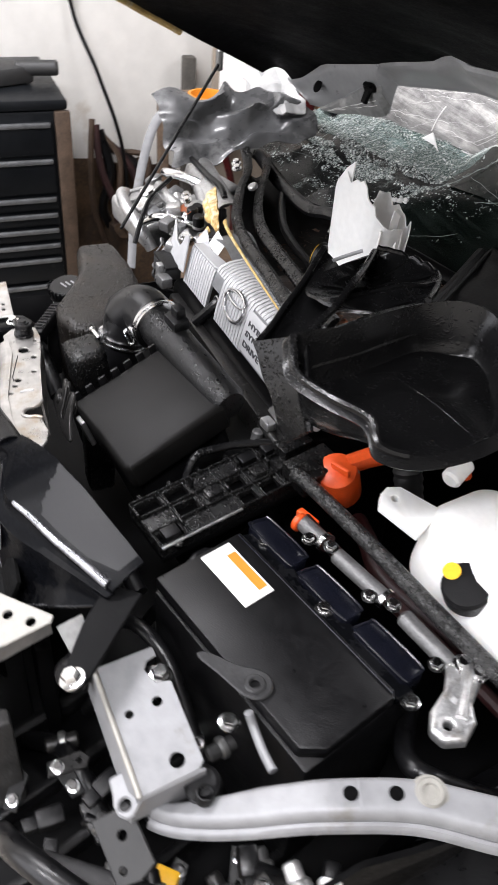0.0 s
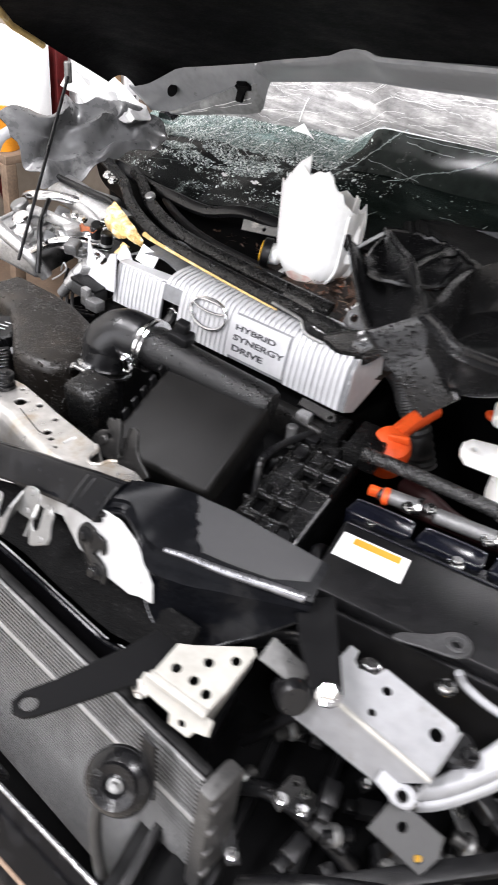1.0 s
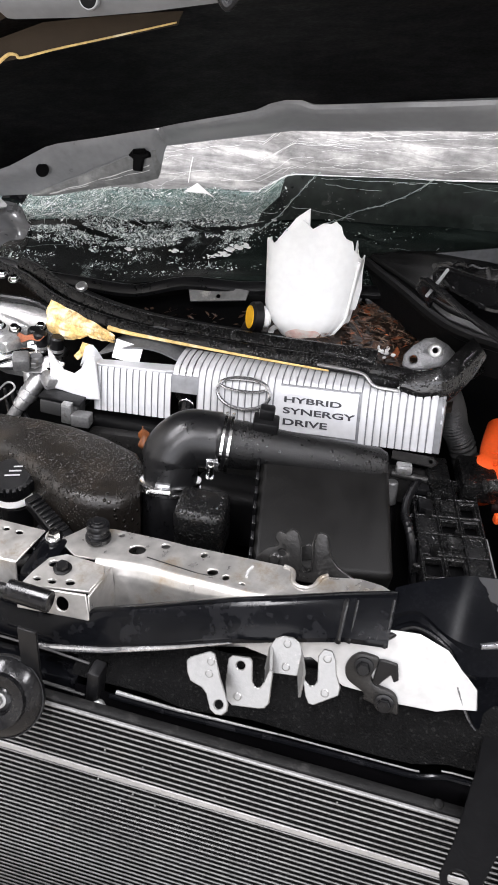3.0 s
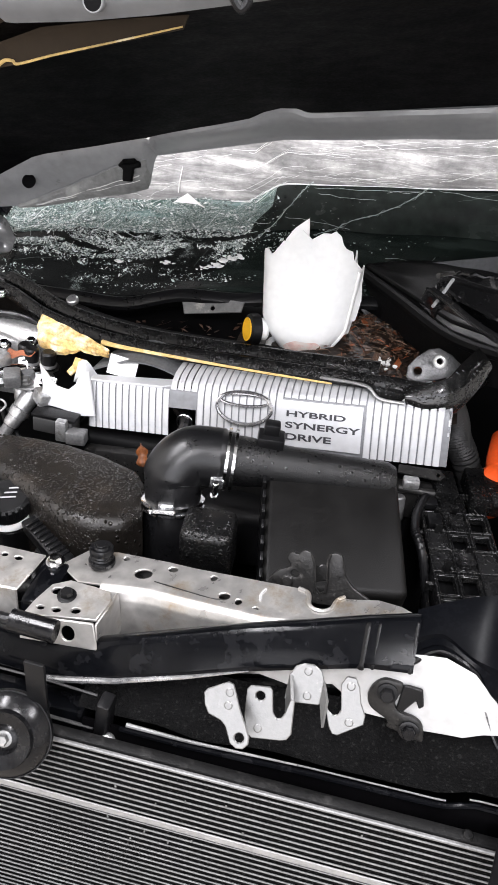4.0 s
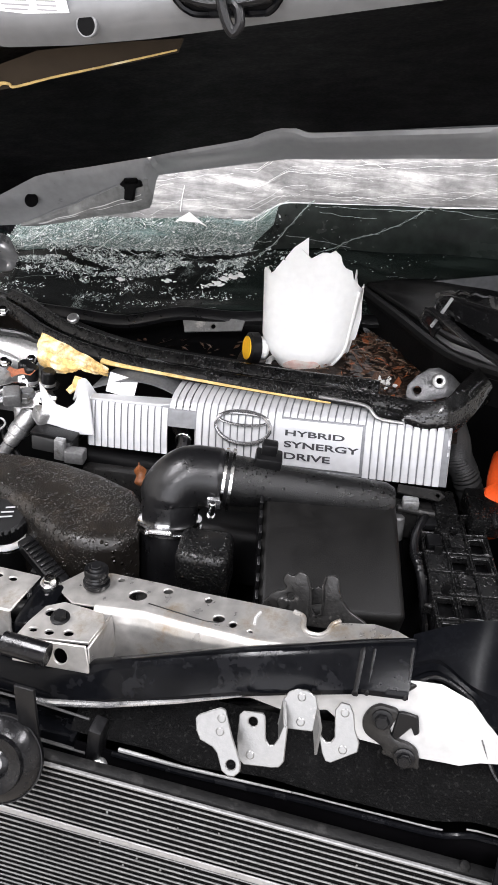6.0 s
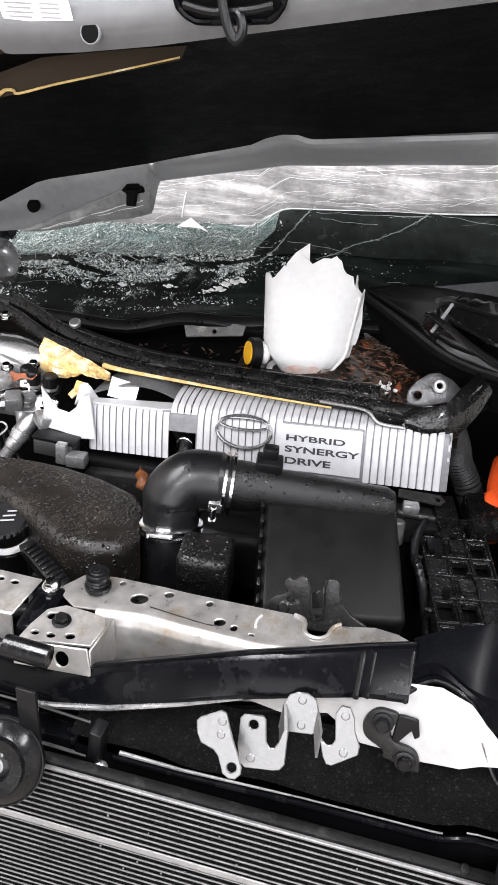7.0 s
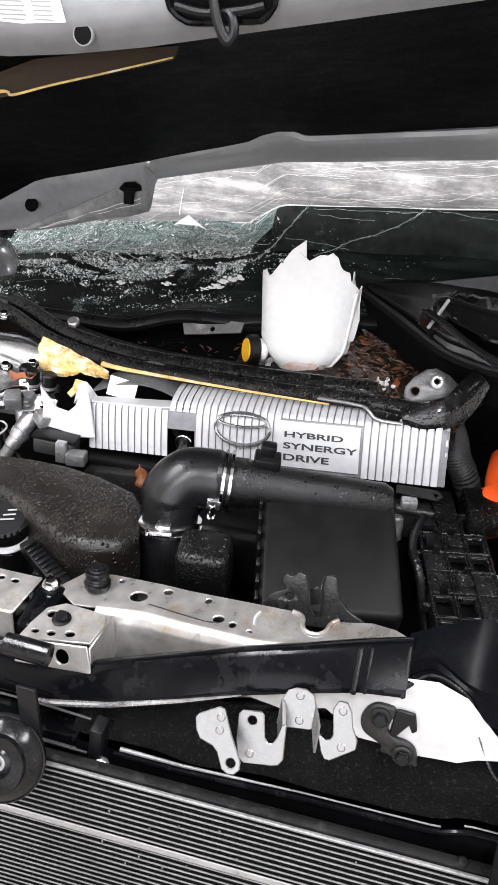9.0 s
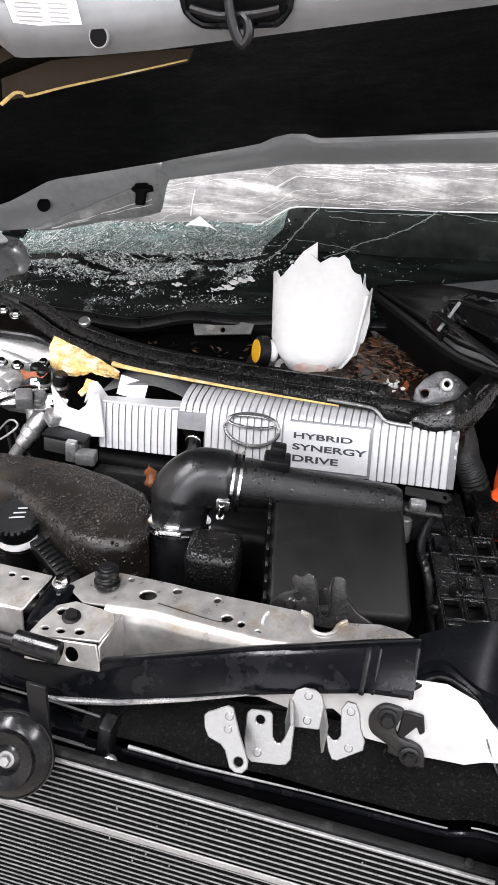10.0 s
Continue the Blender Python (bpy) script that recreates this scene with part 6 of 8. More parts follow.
part("cap_sticker", lathe([(0, 0.0175), (0.0185, 0.0175), (0.0185, 0.016), (0, 0.016)], (-0.014, 0.180, 0.940), (-0.80, -0.52, 0.12), 22), M_YELLOW, rc, "yellow warning disc")

# ---------- loose cowl plastic on the east side ----------
lp = thing("loose_cowl_panel", (0.5, 0.1, 0.95), "broken glossy black plastic cowl panel lying loose", "panel")


PANEL = smooth_line([(0.446, -0.094, 1.112), (0.475, -0.112, 1.112), (0.500, -0.118, 1.104), (0.530, -0.096, 1.094), (0.556, -0.068, 1.084), (0.580, -0.066, 1.068), (0.596, -0.02, 1.060), (0.588, 0.06, 1.064), (0.53, 0.118, 1.070), (0.452, 0.150, 1.090), (0.418, 0.130, 1.100), (0.402, 0.085, 1.097), (0.412, 0.03, 1.100), (0.430, -0.034, 1.102)], 6, True)
PANEL_MID = Vector((0.485, 0.035, 1.045))


def loose(u, v):
    """A shallow dish: v from its middle to its raised rim."""
    k = u * len(PANEL)
    i = int(k) % len(PANEL)
    a = PANEL[i].lerp(PANEL[(i + 1) % len(PANEL)], k - int(k))
    p = PANEL_MID.lerp(a, min(v / 0.92, 1.0))
    low = PANEL_MID.z + 0.008 * noise.noise(Vector((p.x * 14, p.y * 14, 3))) - 0.004
    rise = max(0.0, (v - 0.80) / 0.12)
    p.z = low + (a.z - low) * min(rise, 1.0) ** 1.5 if v > 0.80 else low
    if v > 0.92:
        out = (a - PANEL_MID).normalized()
        p += out * (v - 0.92) / 0.08 * 0.010 - Vector((0, 0, (v - 0.92) / 0.08 * 0.010))
    return p


part("panel", sheet(loose, 120, 28, 0.0035), M_TORN, lp)
part("rib", tube([loose(u, 0.86) + Vector((0, 0, 0.003)) for u in np.linspace(0.80, 1.0, 14)], 0.004, 8), M_TORN, lp)
for va, ra in ((0.93, 0.0045), (0.74, 0.003)):
    part("rim_bead", tube([loose(u % 1.0, va) + Vector((0, 0, 0.003)) for u in np.linspace(0.02, 0.40, 40)], ra, 8), M_TORN, lp)
for x0, y0, x1, y1 in ((0.440, 0.005, 0.452, 0.105), (0.505, -0.05, 0.548, 0.03), (0.46, 0.03, 0.56, 0.05)):
    part("crease", tube([(x0 + (x1 - x0) * k / 8, y0 + (y1 - y0) * k / 8, 1.045 + 0.008 * noise.noise(Vector(((x0 + (x1 - x0) * k / 8) * 14, (y0 + (y1 - y0) * k / 8) * 14, 3))) - 0.003) for k in range(9)], 0.003, 6), M_TORN, lp)
S0, S1, S2, S3 = (Vector(q) for q in ((0.392, -0.116, 1.074), (0.434, -0.080, 1.099), (0.479, -0.104, 1.000), (0.507, -0.100, 1.034)))
part("strap", sheet(lambda u, v: S0.lerp(S1, u).lerp(S2.lerp(S3, u), v) + Vector((0, 0, 0.003 * math.sin(14 * v))), 6, 18, 0.006), M_WET, lp, "black plastic strap with water drops")
for e, f in ((S0, S2), (S1, S3)):
    part("strap_edge", tube([e.lerp(f, k / 8) + Vector((0, 0, 0.004)) for k in range(9)], 0.004, 8), M_SATIN, lp)
for k in range(5):
    p = S0.lerp(S1, 0.45).lerp(S2.lerp(S3, 0.45), 0.12 + 0.17 * k) + Vector((0, 0, 0.001))
    part("strap_rib", box((0.034, 0.003, 0.004), basis(p, S1 - S0, S2 - S0), 0.001), M_WET, lp)
FL = smooth_line([(0.391, -0.113, 1.070), (0.338, -0.062, 1.070), (0.284, -0.008, 1.082), (0.232, 0.042, 1.096)], 8)
FR = smooth_line([(0.434, -0.076, 1.098), (0.392, -0.030, 1.101), (0.336, 0.030, 1.098), (0.245, 0.108, 1.087)], 8)
WT = smooth_line([(0.245, 0.108, 1.087), (0.274, 0.145, 1.082), (0.315, 0.155, 1.080), (0.352, 0.132, 1.086), (0.402, 0.085, 1.099)], 6)


def flap(u, v):
    """A dished strip from the strap's head to the torn end beside the bottle."""
    k = v * (len(FL) - 1)
    i = min(int(k), len(FL) - 2)
    p = FL[i].lerp(FL[i + 1], k - i).lerp(FR[i].lerp(FR[i + 1], k - i), u)
    dish = -0.020 * math.sin(math.pi * u) ** 0.7 + 0.006 * noise.noise(Vector((u * 3, v * 4, 9)))
    return p + Vector((0.010 * math.sin(math.pi * u), -0.006 * math.sin(math.pi * u), dish - 0.022 * max(0.0, (v - 0.93) / 0.07) ** 2 + 0.004 * math.sin(9 * u) * v))


def web(u, v):
    """Crumpled plastic between the flap and the loose panel."""
    k = u * (len(WT) - 1)
    i = min(int(k), len(WT) - 2)
    top = WT[i].lerp(WT[i + 1], k - i)
    low = Vector((0.246 + 0.166 * u, 0.104 - 0.10 * math.sin(math.pi * u) ** 0.8 - 0.07 * u, 1.082 + 0.014 * u))
    fold = noise.noise(Vector((u * 4, v * 1.6, 6))) + 0.35 * abs(noise.noise(Vector((u * 7, v * 3, 2))))
    return top.lerp(low, v) + Vector((0.006 * fold, 0.004 * fold, 0.018 * fold * math.sin(math.pi * min(max(v, 0.12), 0.9)) - 0.016 * math.sin(math.pi * v)))


part("flap", sheet(flap, 16, 32, 0.0035), M_TORN, lp, "long dished strip of torn black plastic")
for u in (0.0, 1.0):
    part("flap_edge", tube([flap(u, k / 24) + Vector((0, 0, 0.002)) for k in range(25)], 0.004, 8), M_TORN, lp)
part("end_edge", tube([flap(k / 12, 0.98) for k in range(13)], 0.0035, 8), M_TORN, lp, "rough torn end")
part("crumpled_web", sheet(web, 44, 18, 0.0035), M_TORN, lp, "crumpled black plastic web with torn folds")
part("web_ridge", tube([WT[k] + Vector((0, 0, 0.003 + 0.004 * noise.noise(Vector((k * 0.7, 1, 2))))) for k in range(len(WT))], 0.004, 8), M_TORN, lp, "torn upper edge")
for k, u in enumerate((0.22, 0.45, 0.66, 0.85)):
    part("fold", tube([web(u + 0.05 * math.sin(5 * v + k), v) + Vector((0, 0, 0.003)) for v in np.linspace(0.05, 0.9, 10)], 0.0035, 6), M_TORN, lp)
part("snapped_rib", tube([(0.264, 0.076, 1.098), (0.256, 0.054, 1.088), (0.245, 0.030, 1.074)], 0.0024, 8), M_GREYPAINT, lp, "thin snapped grey rib")
rp = thing("cowl_end_panel", (0.25, 0.3, 0.94), "black moulded cowl end panel with a grey trim strip", "panel")
RIM_Y = [(0.118, 0.385), (0.20, 0.275), (0.28, 0.165), (0.36, 0.12), (0.46, 0.10)]
part("panel", sheet(lambda u, v: Vector((0.125 + 0.30 * u, (0.41 + 0.02 * u) * (1 - v) + along(RIM_Y, 0.125 + 0.30 * u) * v, 0.998 - 0.012 * v + 0.018 * math.sin(3.1 * u) * (1 - v) + 0.006 * noise.noise(Vector((u * 5, v * 5, 2))))), 24, 14, 0.005), M_COWLDRY, rp)
part("front_rim", tube(smooth_line([(0.118, 0.385, 0.992), (0.20, 0.275, 0.987), (0.28, 0.165, 0.984), (0.36, 0.12, 0.985), (0.46, 0.10, 0.985)], 6), 0.009, 8), M_COWLDRY, rp)
part("skirt", sheet(lambda u, v: Vector((0.125 + 0.30 * u, along(RIM_Y, 0.125 + 0.30 * u) + 0.004 + 0.012 * v, 0.986 - 0.058 * v + 0.004 * math.sin(9 * u))), 20, 5, 0.003), M_COWLDRY, rp)
part("inner_bead", tube([(x, along(RIM_Y, x) + 0.022, 0.996 + 0.006 * math.sin(3 * x)) for x in np.linspace(0.13, 0.44, 20)], 0.004, 8), M_COWLDRY, rp)
part("pale_strip", sheet(lambda u, v: Vector((0.150 + 0.26 * u, 0.403 + 0.006 * u, 1.000 + 0.062 * u - (0.004 + 0.034 * u) * v)), 12, 4, 0.003), M_TRIM, rp, "smoky grey trim strip")
solo("drain_hose", tube(smooth_line([(0.284, 0.105, 0.912), (0.298, 0.130, 0.892), (0.312, 0.150, 0.858), (0.322, 0.160, 0.825), (0.340, 0.168, 0.79), (0.37, 0.17, 0.72)], 12), 0.0225, 16, ribs=0.10), M_GREYPLASTIC, "corrugated grey drain hose beside the engine cover", "hose")

# ---------- front cross member ----------
mem = thing("front_cross_member", (0.08, -0.34, 0.72), "stained pale steel front cross member with round holes", "cross member")
MB = basis((-0.006, -0.335, 0.846), (1, 0, 0.16), (0, 1, 0.05))
MEMBER = [(-0.103, 0.016), (-0.081, 0.044), (-0.043, 0.046), (0.02, 0.038), (0.077, 0.028), (0.173, 0.017), (0.186, 0.009), (0.189, -0.006), (0.197, -0.012), (0.210, -0.010), (0.216, 0.008), (0.256, 0.012), (0.279, 0.006), (0.305, -0.010), (0.261, -0.027), (0.206, -0.032), (0.143, -0.030), (0.066, -0.018), (0.012, -0.009), (-0.028, -0.009), (-0.070, -0.008)]
part("top", plate(MEMBER, 0.003, MB, holes=(ring(-0.001, 0.0145, 0.0105, 0.0075), ring(0.030, 0.026, 0.0055, 0.004, 12), ring(0.079, 0.019, 0.004, n=10), ring(0.098, -0.006, 0.0065, 0.005, 12), ring(0.115, -0.012, 0.004, n=10), ring(0.135, -0.020, 0.0035, n=10), ring(-0.03, 0.036, 0.004, 0.003, 10)), bev=0.0012), M_STEEL, mem)
MEMBER_FRONT = [(-0.070, -0.008), (-0.028, -0.009), (0.012, -0.009), (0.066, -0.018), (0.143, -0.030), (0.206, -0.032), (0.261, -0.027), (0.305, -0.010)]
ROLL = [(0.0, 0.006, 0.0006), (0.12, -0.001, 0.0004), (0.22, -0.007, -0.0022), (0.32, -0.011, -0.0075), (0.42, -0.013, -0.015), (1.0, -0.022, -0.075)]


def member_front(u, v):
    """The rolled front of the cross member, flatter towards its east tip."""
    x = -0.040 + 0.343 * u
    k = 1.0 - 0.75 * max(0.0, (u - 0.35) / 0.65)
    y = along(MEMBER_FRONT, x) + along([(q[0], q[1]) for q in ROLL], v) * (0.5 + 0.5 * k)
    return MB @ Vector((x, y, along([(q[0], q[2]) for q in ROLL], v) * k + 0.002 * math.sin(14 * u) * v))


part("front_face", sheet(member_front, 40, 40, 0.003), M_STEEL, mem, "bright rolled front face", 60)
NOTCH = [(0.173, 0.016), (0.184, 0.010), (0.187, -0.004), (0.193, -0.011), (0.203, -0.013), (0.211, -0.008), (0.215, 0.004), (0.222, 0.010)]
part("notch_rim", tube(smooth_line([MB @ Vector((x, y, 0.0)) for x, y in NOTCH], 4), 0.0028, 8), M_STEEL, mem, "rolled rim of the lock notch")
part("stamped_groove", tube(smooth_line([MB @ Vector(q) for q in ((0.137, -0.008, 0.0006), (0.136, 0.002, 0.0006), (0.139, 0.010, 0.0006))], 4), 0.0016, 6), M_WHITE_STEEL, mem)
part("back_lip", sheet(lambda u, v: MB @ Vector((-0.05 + 0.23 * u, 0.044 - 0.028 * u + 0.002 * v, -0.05 * v)), 10, 3, 0.003), M_STEEL, mem)
part("seam", tube([MB @ Vector(q) for q in ((0.016, 0.004, 0.0004), (0.05, -0.004, 0.0004), (0.085, -0.012, 0.0004), (0.10, -0.012, 0.0004))], 0.0007, 6), M_DARKSTEEL, mem)
BB = basis((-0.060, -0.391, 0.852), (1, 0, 0.10), (0, 1, 0.05))
bk = part("box_bracket", plate([(-0.040, -0.026), (-0.037, -0.004), (-0.030, 0.020), (-0.013, 0.030), (0.017, 0.026), (0.036, 0.022), (0.042, 0.010), (0.038, -0.019), (0.002, -0.022)], 0.0035, BB, holes=(ring(-0.020, 0.012, 0.006, 0.005, 12), ring(0.012, -0.011, 0.0055, 0.004, 10), ring(-0.008, -0.014, 0.005, 0.0035, 10), ring(-0.026, -0.014, 0.0045, 0.003, 10)), bev=0.001), M_STEEL, mem, "pale steel box bracket")
part("bracket_front", plate([(-0.042, 0), (0.038, 0.004), (0.041, -0.018), (0.041, -0.026), (-0.045, -0.027)], 0.003, basis((-0.060, -0.4175, 0.848), (1, 0, 0.10), (0, 0.25, 1)), holes=(ring(0.010, -0.012, 0.0075, 0.0085, 14),), bev=0.001), M_STEEL, bk)
part("bracket_side", plate([(-0.02, 0), (0.030, 0), (0.034, -0.058), (-0.024, -0.060)], 0.003, basis((-0.0185, -0.395, 0.853), (0.06, 1, 0.05), (0, 0, 1)), bev=0.001), M_STEEL, bk)
bolt((-0.066, -0.385, 0.852), (0, -0.1, 1), 0.007, M_PLASTIC, mem)
part("stop_buffer", add(lathe([(0, 0.020), (0.008, 0.020), (0.009, 0.018), (0.0125, 0.018), (0.0135, 0.016), (0.0135, 0.011), (0.0120, 0.010), (0.0130, 0.008), (0.0120, 0.006), (0.0130, 0.004), (0.0120, 0.002), (0.0150, 0.001), (0.0150, -0.004), (0, -0.004)], (-0.060, -0.312, 0.845), (0, 0.05, 1), 22), rod((-0.060, -0.312, 0.864), (-0.060, -0.312, 0.867), 0.006, 6)), M_RUBBER, mem, "black rubber hood stop")
LK = basis((0.159, -0.292, 0.870), (1, 0.02, 0.14), (0, 0.32, 0.95))
hl = part("hood_lock", plate(soft([(-0.034, -0.026), (-0.026, 0.000), (-0.009, 0.008), (-0.013, 0.017), (-0.008, 0.025), (-0.001, 0.023), (0.006, 0.028), (0.014, 0.024), (0.017, 0.012), (0.018, -0.012), (0.023, -0.019), (0.029, -0.016), (0.031, -0.004), (0.031, 0.016), (0.034, 0.026), (0.046, 0.025), (0.050, 0.004), (0.060, -0.010), (0.078, -0.024), (0.05, -0.032)]), 0.005, LK, holes=(ring(-0.004, 0.000, 0.004, n=12),), bev=0.0022, segments=3), M_DARKSTEEL, mem, "dark wet forked hood lock")
part("lock_pawl", plate([(0.012, -0.012), (0.036, -0.006), (0.036, 0.006), (0.024, 0.010), (0.012, 0.004)], 0.004, LK @ pose(0, 0, -0.010), bev=0.001), M_DARKSTEEL, hl)
part("lock_rivet", lathe([(0, 0.003), (0.005, 0.003), (0.007, 0.001), (0.007, 0)], LK @ Vector((-0.012, -0.008, 0.0)), LK.to_3x3() @ Vector((0, 0, 1)), 14), M_DARKSTEEL, hl)
part("lock_rim", tube([LK @ Vector((x, y, 0.0005)) for x, y in ((0.014, 0.024), (0.017, 0.012), (0.018, -0.012), (0.023, -0.019), (0.029, -0.016), (0.031, -0.004), (0.031, 0.016), (0.034, 0.026))], 0.0014, 6), M_DARKSTEEL, hl)
mb2 = part("dark_side_bracket", box((0.034, 0.07, 0.062), pose(-0.108, -0.352, 0.772, 0, 0, 6), 0.006), M_PAINT, mem, "black painted side bracket")
part("left_plate", plate([(-0.12, -0.03), (0.004, -0.032), (0.010, 0.026), (-0.12, 0.034)], 0.003, basis((-0.134, -0.345, 0.838), (1, 0.03, 0.05), (0, 1, 0.05)), holes=(ring(-0.018, 0.014, 0.005, 0.003, 10), ring(-0.036, 0.016, 0.004, 0.003, 10)), bev=0.001), M_STEEL, mem)
part("left_plate_front", plate([(-0.12, 0), (0.004, 0), (0.004, -0.08), (-0.12, -0.08)], 0.003, basis((-0.134, -0.378, 0.836), (1, 0.03, 0.05), (0, 0.1, 1)), bev=0.001), M_STEEL, mem)
bolt((-0.112, -0.322, 0.835), (0, -0.1, 1), 0.0075, M_CHROME, mem)
pr = part("support_prop", rod((-0.26, -0.437, 0.857), (-0.06, -0.437, 0.855), 0.006, 10), M_RUBBER, mem, "dark support prop with a plastic grip")
part("grip", tube(smooth_line([(-0.100, -0.437, 0.8555), (-0.075, -0.437, 0.855), (-0.052, -0.437, 0.8545)], 4), 0.0115, 12, flat=0.8), M_SATIN, pr, "black plastic grip")

hk = thing("prop_clip", (-0.155, -0.265, 0.78), "black ribbed plastic clip beside the filler cap", "clip")
HK = basis((-0.155, -0.262, 0.812), (0.80, -0.52, -0.05), (0.5, 0.8, 0.15))
part("arm", plate([(-0.05, -0.010), (0.045, -0.013), (0.052, 0.0), (0.045, 0.010), (-0.05, 0.010)], 0.02, HK, bev=0.003, segments=2), M_PLASTIC, hk)
for k in range(9):
    part("rib", box((0.004, 0.018, 0.003), HK @ pose(-0.036 + 0.009 * k, 0, 0), 0.001), M_SATIN, hk)
part("stem", box((0.02, 0.02, 0.10), pose(-0.165, -0.255, 0.69), 0.004), M_PLASTIC, hk)

cap = thing("coolant_filler", (-0.235, -0.22, 0.72), "black ribbed filler cap with a pale neck", "cap")
part("cap", lathe([(0, 0.024), (0.027, 0.024), (0.031, 0.020), (0.032, 0.004), (0.030, 0), (0, 0)], (-0.238, -0.210, 0.803), (0.05, -0.25, 1), 30), M_PLASTIC, cap)
for k in range(24):
    a = 2 * math.pi * k / 24
    part("grip", box((0.003, 0.003, 0.016), pose(-0.238 + 0.032 * math.cos(a), -0.211 + 0.032 * math.sin(a), 0.807, 14, 3, 0), 0.0006, 1), M_PLASTIC, cap)
part("neck", rod((-0.237, -0.209, 0.782), (-0.238, -0.210, 0.801), 0.029, 20), M_TANK, cap, "pale plastic neck")
part("stem", rod((-0.236, -0.208, 0.66), (-0.237, -0.209, 0.781), 0.022, 16), M_PLASTIC, cap)
for k in range(3):
    part("print_bar", box((0.020 - 0.004 * k, 0.0022, 0.0006), basis((-0.232, -0.2185 + 0.008 * k, 0.8265 + 0.002 * k), (1, 0.4, 0.05), (-0.4, 1, 0.25)), 0), M_GREYINK, cap, "grey print on the cap")

# ---------- upper grille support: black bar, wedge and arm ----------
gs = thing("grille_support", (0.2, -0.38, 0.75), "glossy black painted grille support with a folded end", "support")
BAR_TOP = [(-0.45, -0.40, 0.78), (-0.28, -0.41, 0.80), (-0.12, -0.418, 0.811), (-0.06, -0.420, 0.813), (0.0, -0.415, 0.835), (0.07, -0.405, 0.857), (0.135, -0.397, 0.878), (0.19, -0.390, 0.893), (0.239, -0.382, 0.906), (0.29, -0.374, 0.917)]
BAR_LOW = [(-0.45, -0.41, 0.755), (-0.28, -0.42, 0.775), (-0.118, -0.430, 0.784), (-0.06, -0.431, 0.785), (0.007, -0.429, 0.803), (0.08, -0.425, 0.830), (0.143, -0.418, 0.853), (0.197, -0.412, 0.868), (0.246, -0.410, 0.884), (0.294, -0.408, 0.890)]


def bar_line(table, x):
    return along([(q[0], q[1]) for q in table], x), along([(q[0], q[2]) for q in table], x)


def bar_skin(u, v):
    x = -0.45 + 0.737 * u
    (yt, zt), (yl, zl) = bar_line(BAR_TOP, x), bar_line(BAR_LOW, x)
    if v < 0.2:
        k = v / 0.2
        return Vector((x, yt + 0.014 * (1 - k), zt - 0.006 * (1 - k) ** 2))
    if v < 0.8:
        k = (v - 0.2) / 0.6
        return Vector((x, yt + (yl - yt) * k - 0.0015 * math.sin(math.pi * k), zt + (zl - zt) * k))
    k = (v - 0.8) / 0.2
    return Vector((x, yl + 0.020 * k, zl - 0.005 * math.sin(math.pi * k * 0.5)))


part("bar", sheet(bar_skin, 90, 26, 0.004), M_PAINT, gs)
# tapering pale tube stands for the reflection on the bar's lower edge
part("bar_edge", tube([bar_skin(u, 0.79) + Vector((0, -0.0044, -0.0010)) for u in np.linspace(0.50, 0.80, 50)], [0.0006 + 0.0036 * (1 - k / 49) ** 0.6 * min(k / 5, 1) for k in range(50)], 10), M_GLINT_SCUFF, gs, "painted highlight along the lower edge")
for u, w in ((0.937, 0.0035), (0.951, 0.002), (0.996, 0.002)):
    part("joint_band", tube([bar_skin(u, v) + Vector((0, -0.0040, 0.0022 - 0.004 * v)) for v in np.linspace(0.02, 0.98, 18)], w, 8, flat=0.6), M_PLASTIC, gs, "thin black joint band")
W0 = [Vector(q) for q in ((0.284, -0.358, 0.913), (0.312, -0.345, 0.921), (0.345, -0.330, 0.926), (0.375, -0.317, 0.922), (0.40, -0.306, 0.918), (0.43, -0.295, 0.911), (0.47, -0.279, 0.901), (0.500, -0.268, 0.893))]
W1 = [Vector(q) for q in ((0.284, -0.385, 0.906), (0.309, -0.375, 0.909), (0.341, -0.386, 0.899), (0.365, -0.384, 0.891), (0.395, -0.367, 0.887), (0.43, -0.349, 0.882), (0.47, -0.326, 0.878), (0.510, -0.303, 0.873))]
W2 = [Vector(q) for q in ((0.284, -0.394, 0.899), (0.309, -0.382, 0.904), (0.343, -0.390, 0.892), (0.364, -0.399, 0.873), (0.398, -0.385, 0.867), (0.432, -0.362, 0.866), (0.472, -0.336, 0.866), (0.511, -0.309, 0.866))]
W3 = [Vector(q) for q in ((0.284, -0.402, 0.891), (0.309, -0.387, 0.899), (0.343, -0.393, 0.887), (0.358, -0.401, 0.858), (0.384, -0.405, 0.810), (0.424, -0.394, 0.788), (0.474, -0.363, 0.828), (0.508, -0.312, 0.852))]
WL = [smooth_line(w, 6) for w in (W0, W1, W2, W3)]


def wedge(u, v):
    k = u * 42
    i = min(int(k), 41)
    q = [s[i].lerp(s[i + 1], k - i) for s in WL]
    j = 0 if v < 0.4 else 1 if v < 0.5 else 2
    lo, hi = ((0, 0.4), (0.4, 0.5), (0.5, 1.0))[j]
    f = (v - lo) / (hi - lo)
    p = q[j].lerp(q[j + 1], f)
    if j == 0:
        p.z += 0.0008 * math.sin(math.pi * f)
    if j == 1:
        p += Vector((0, 0.002, -0.002)) * math.sin(math.pi * f)
    if j == 2:
        p.y += 0.004 * math.sin(math.pi * f)
    return p


part("wedge", sheet(wedge, 63, 30, 0.004), M_WEDGE, gs, "scuffed black folded end", 16)
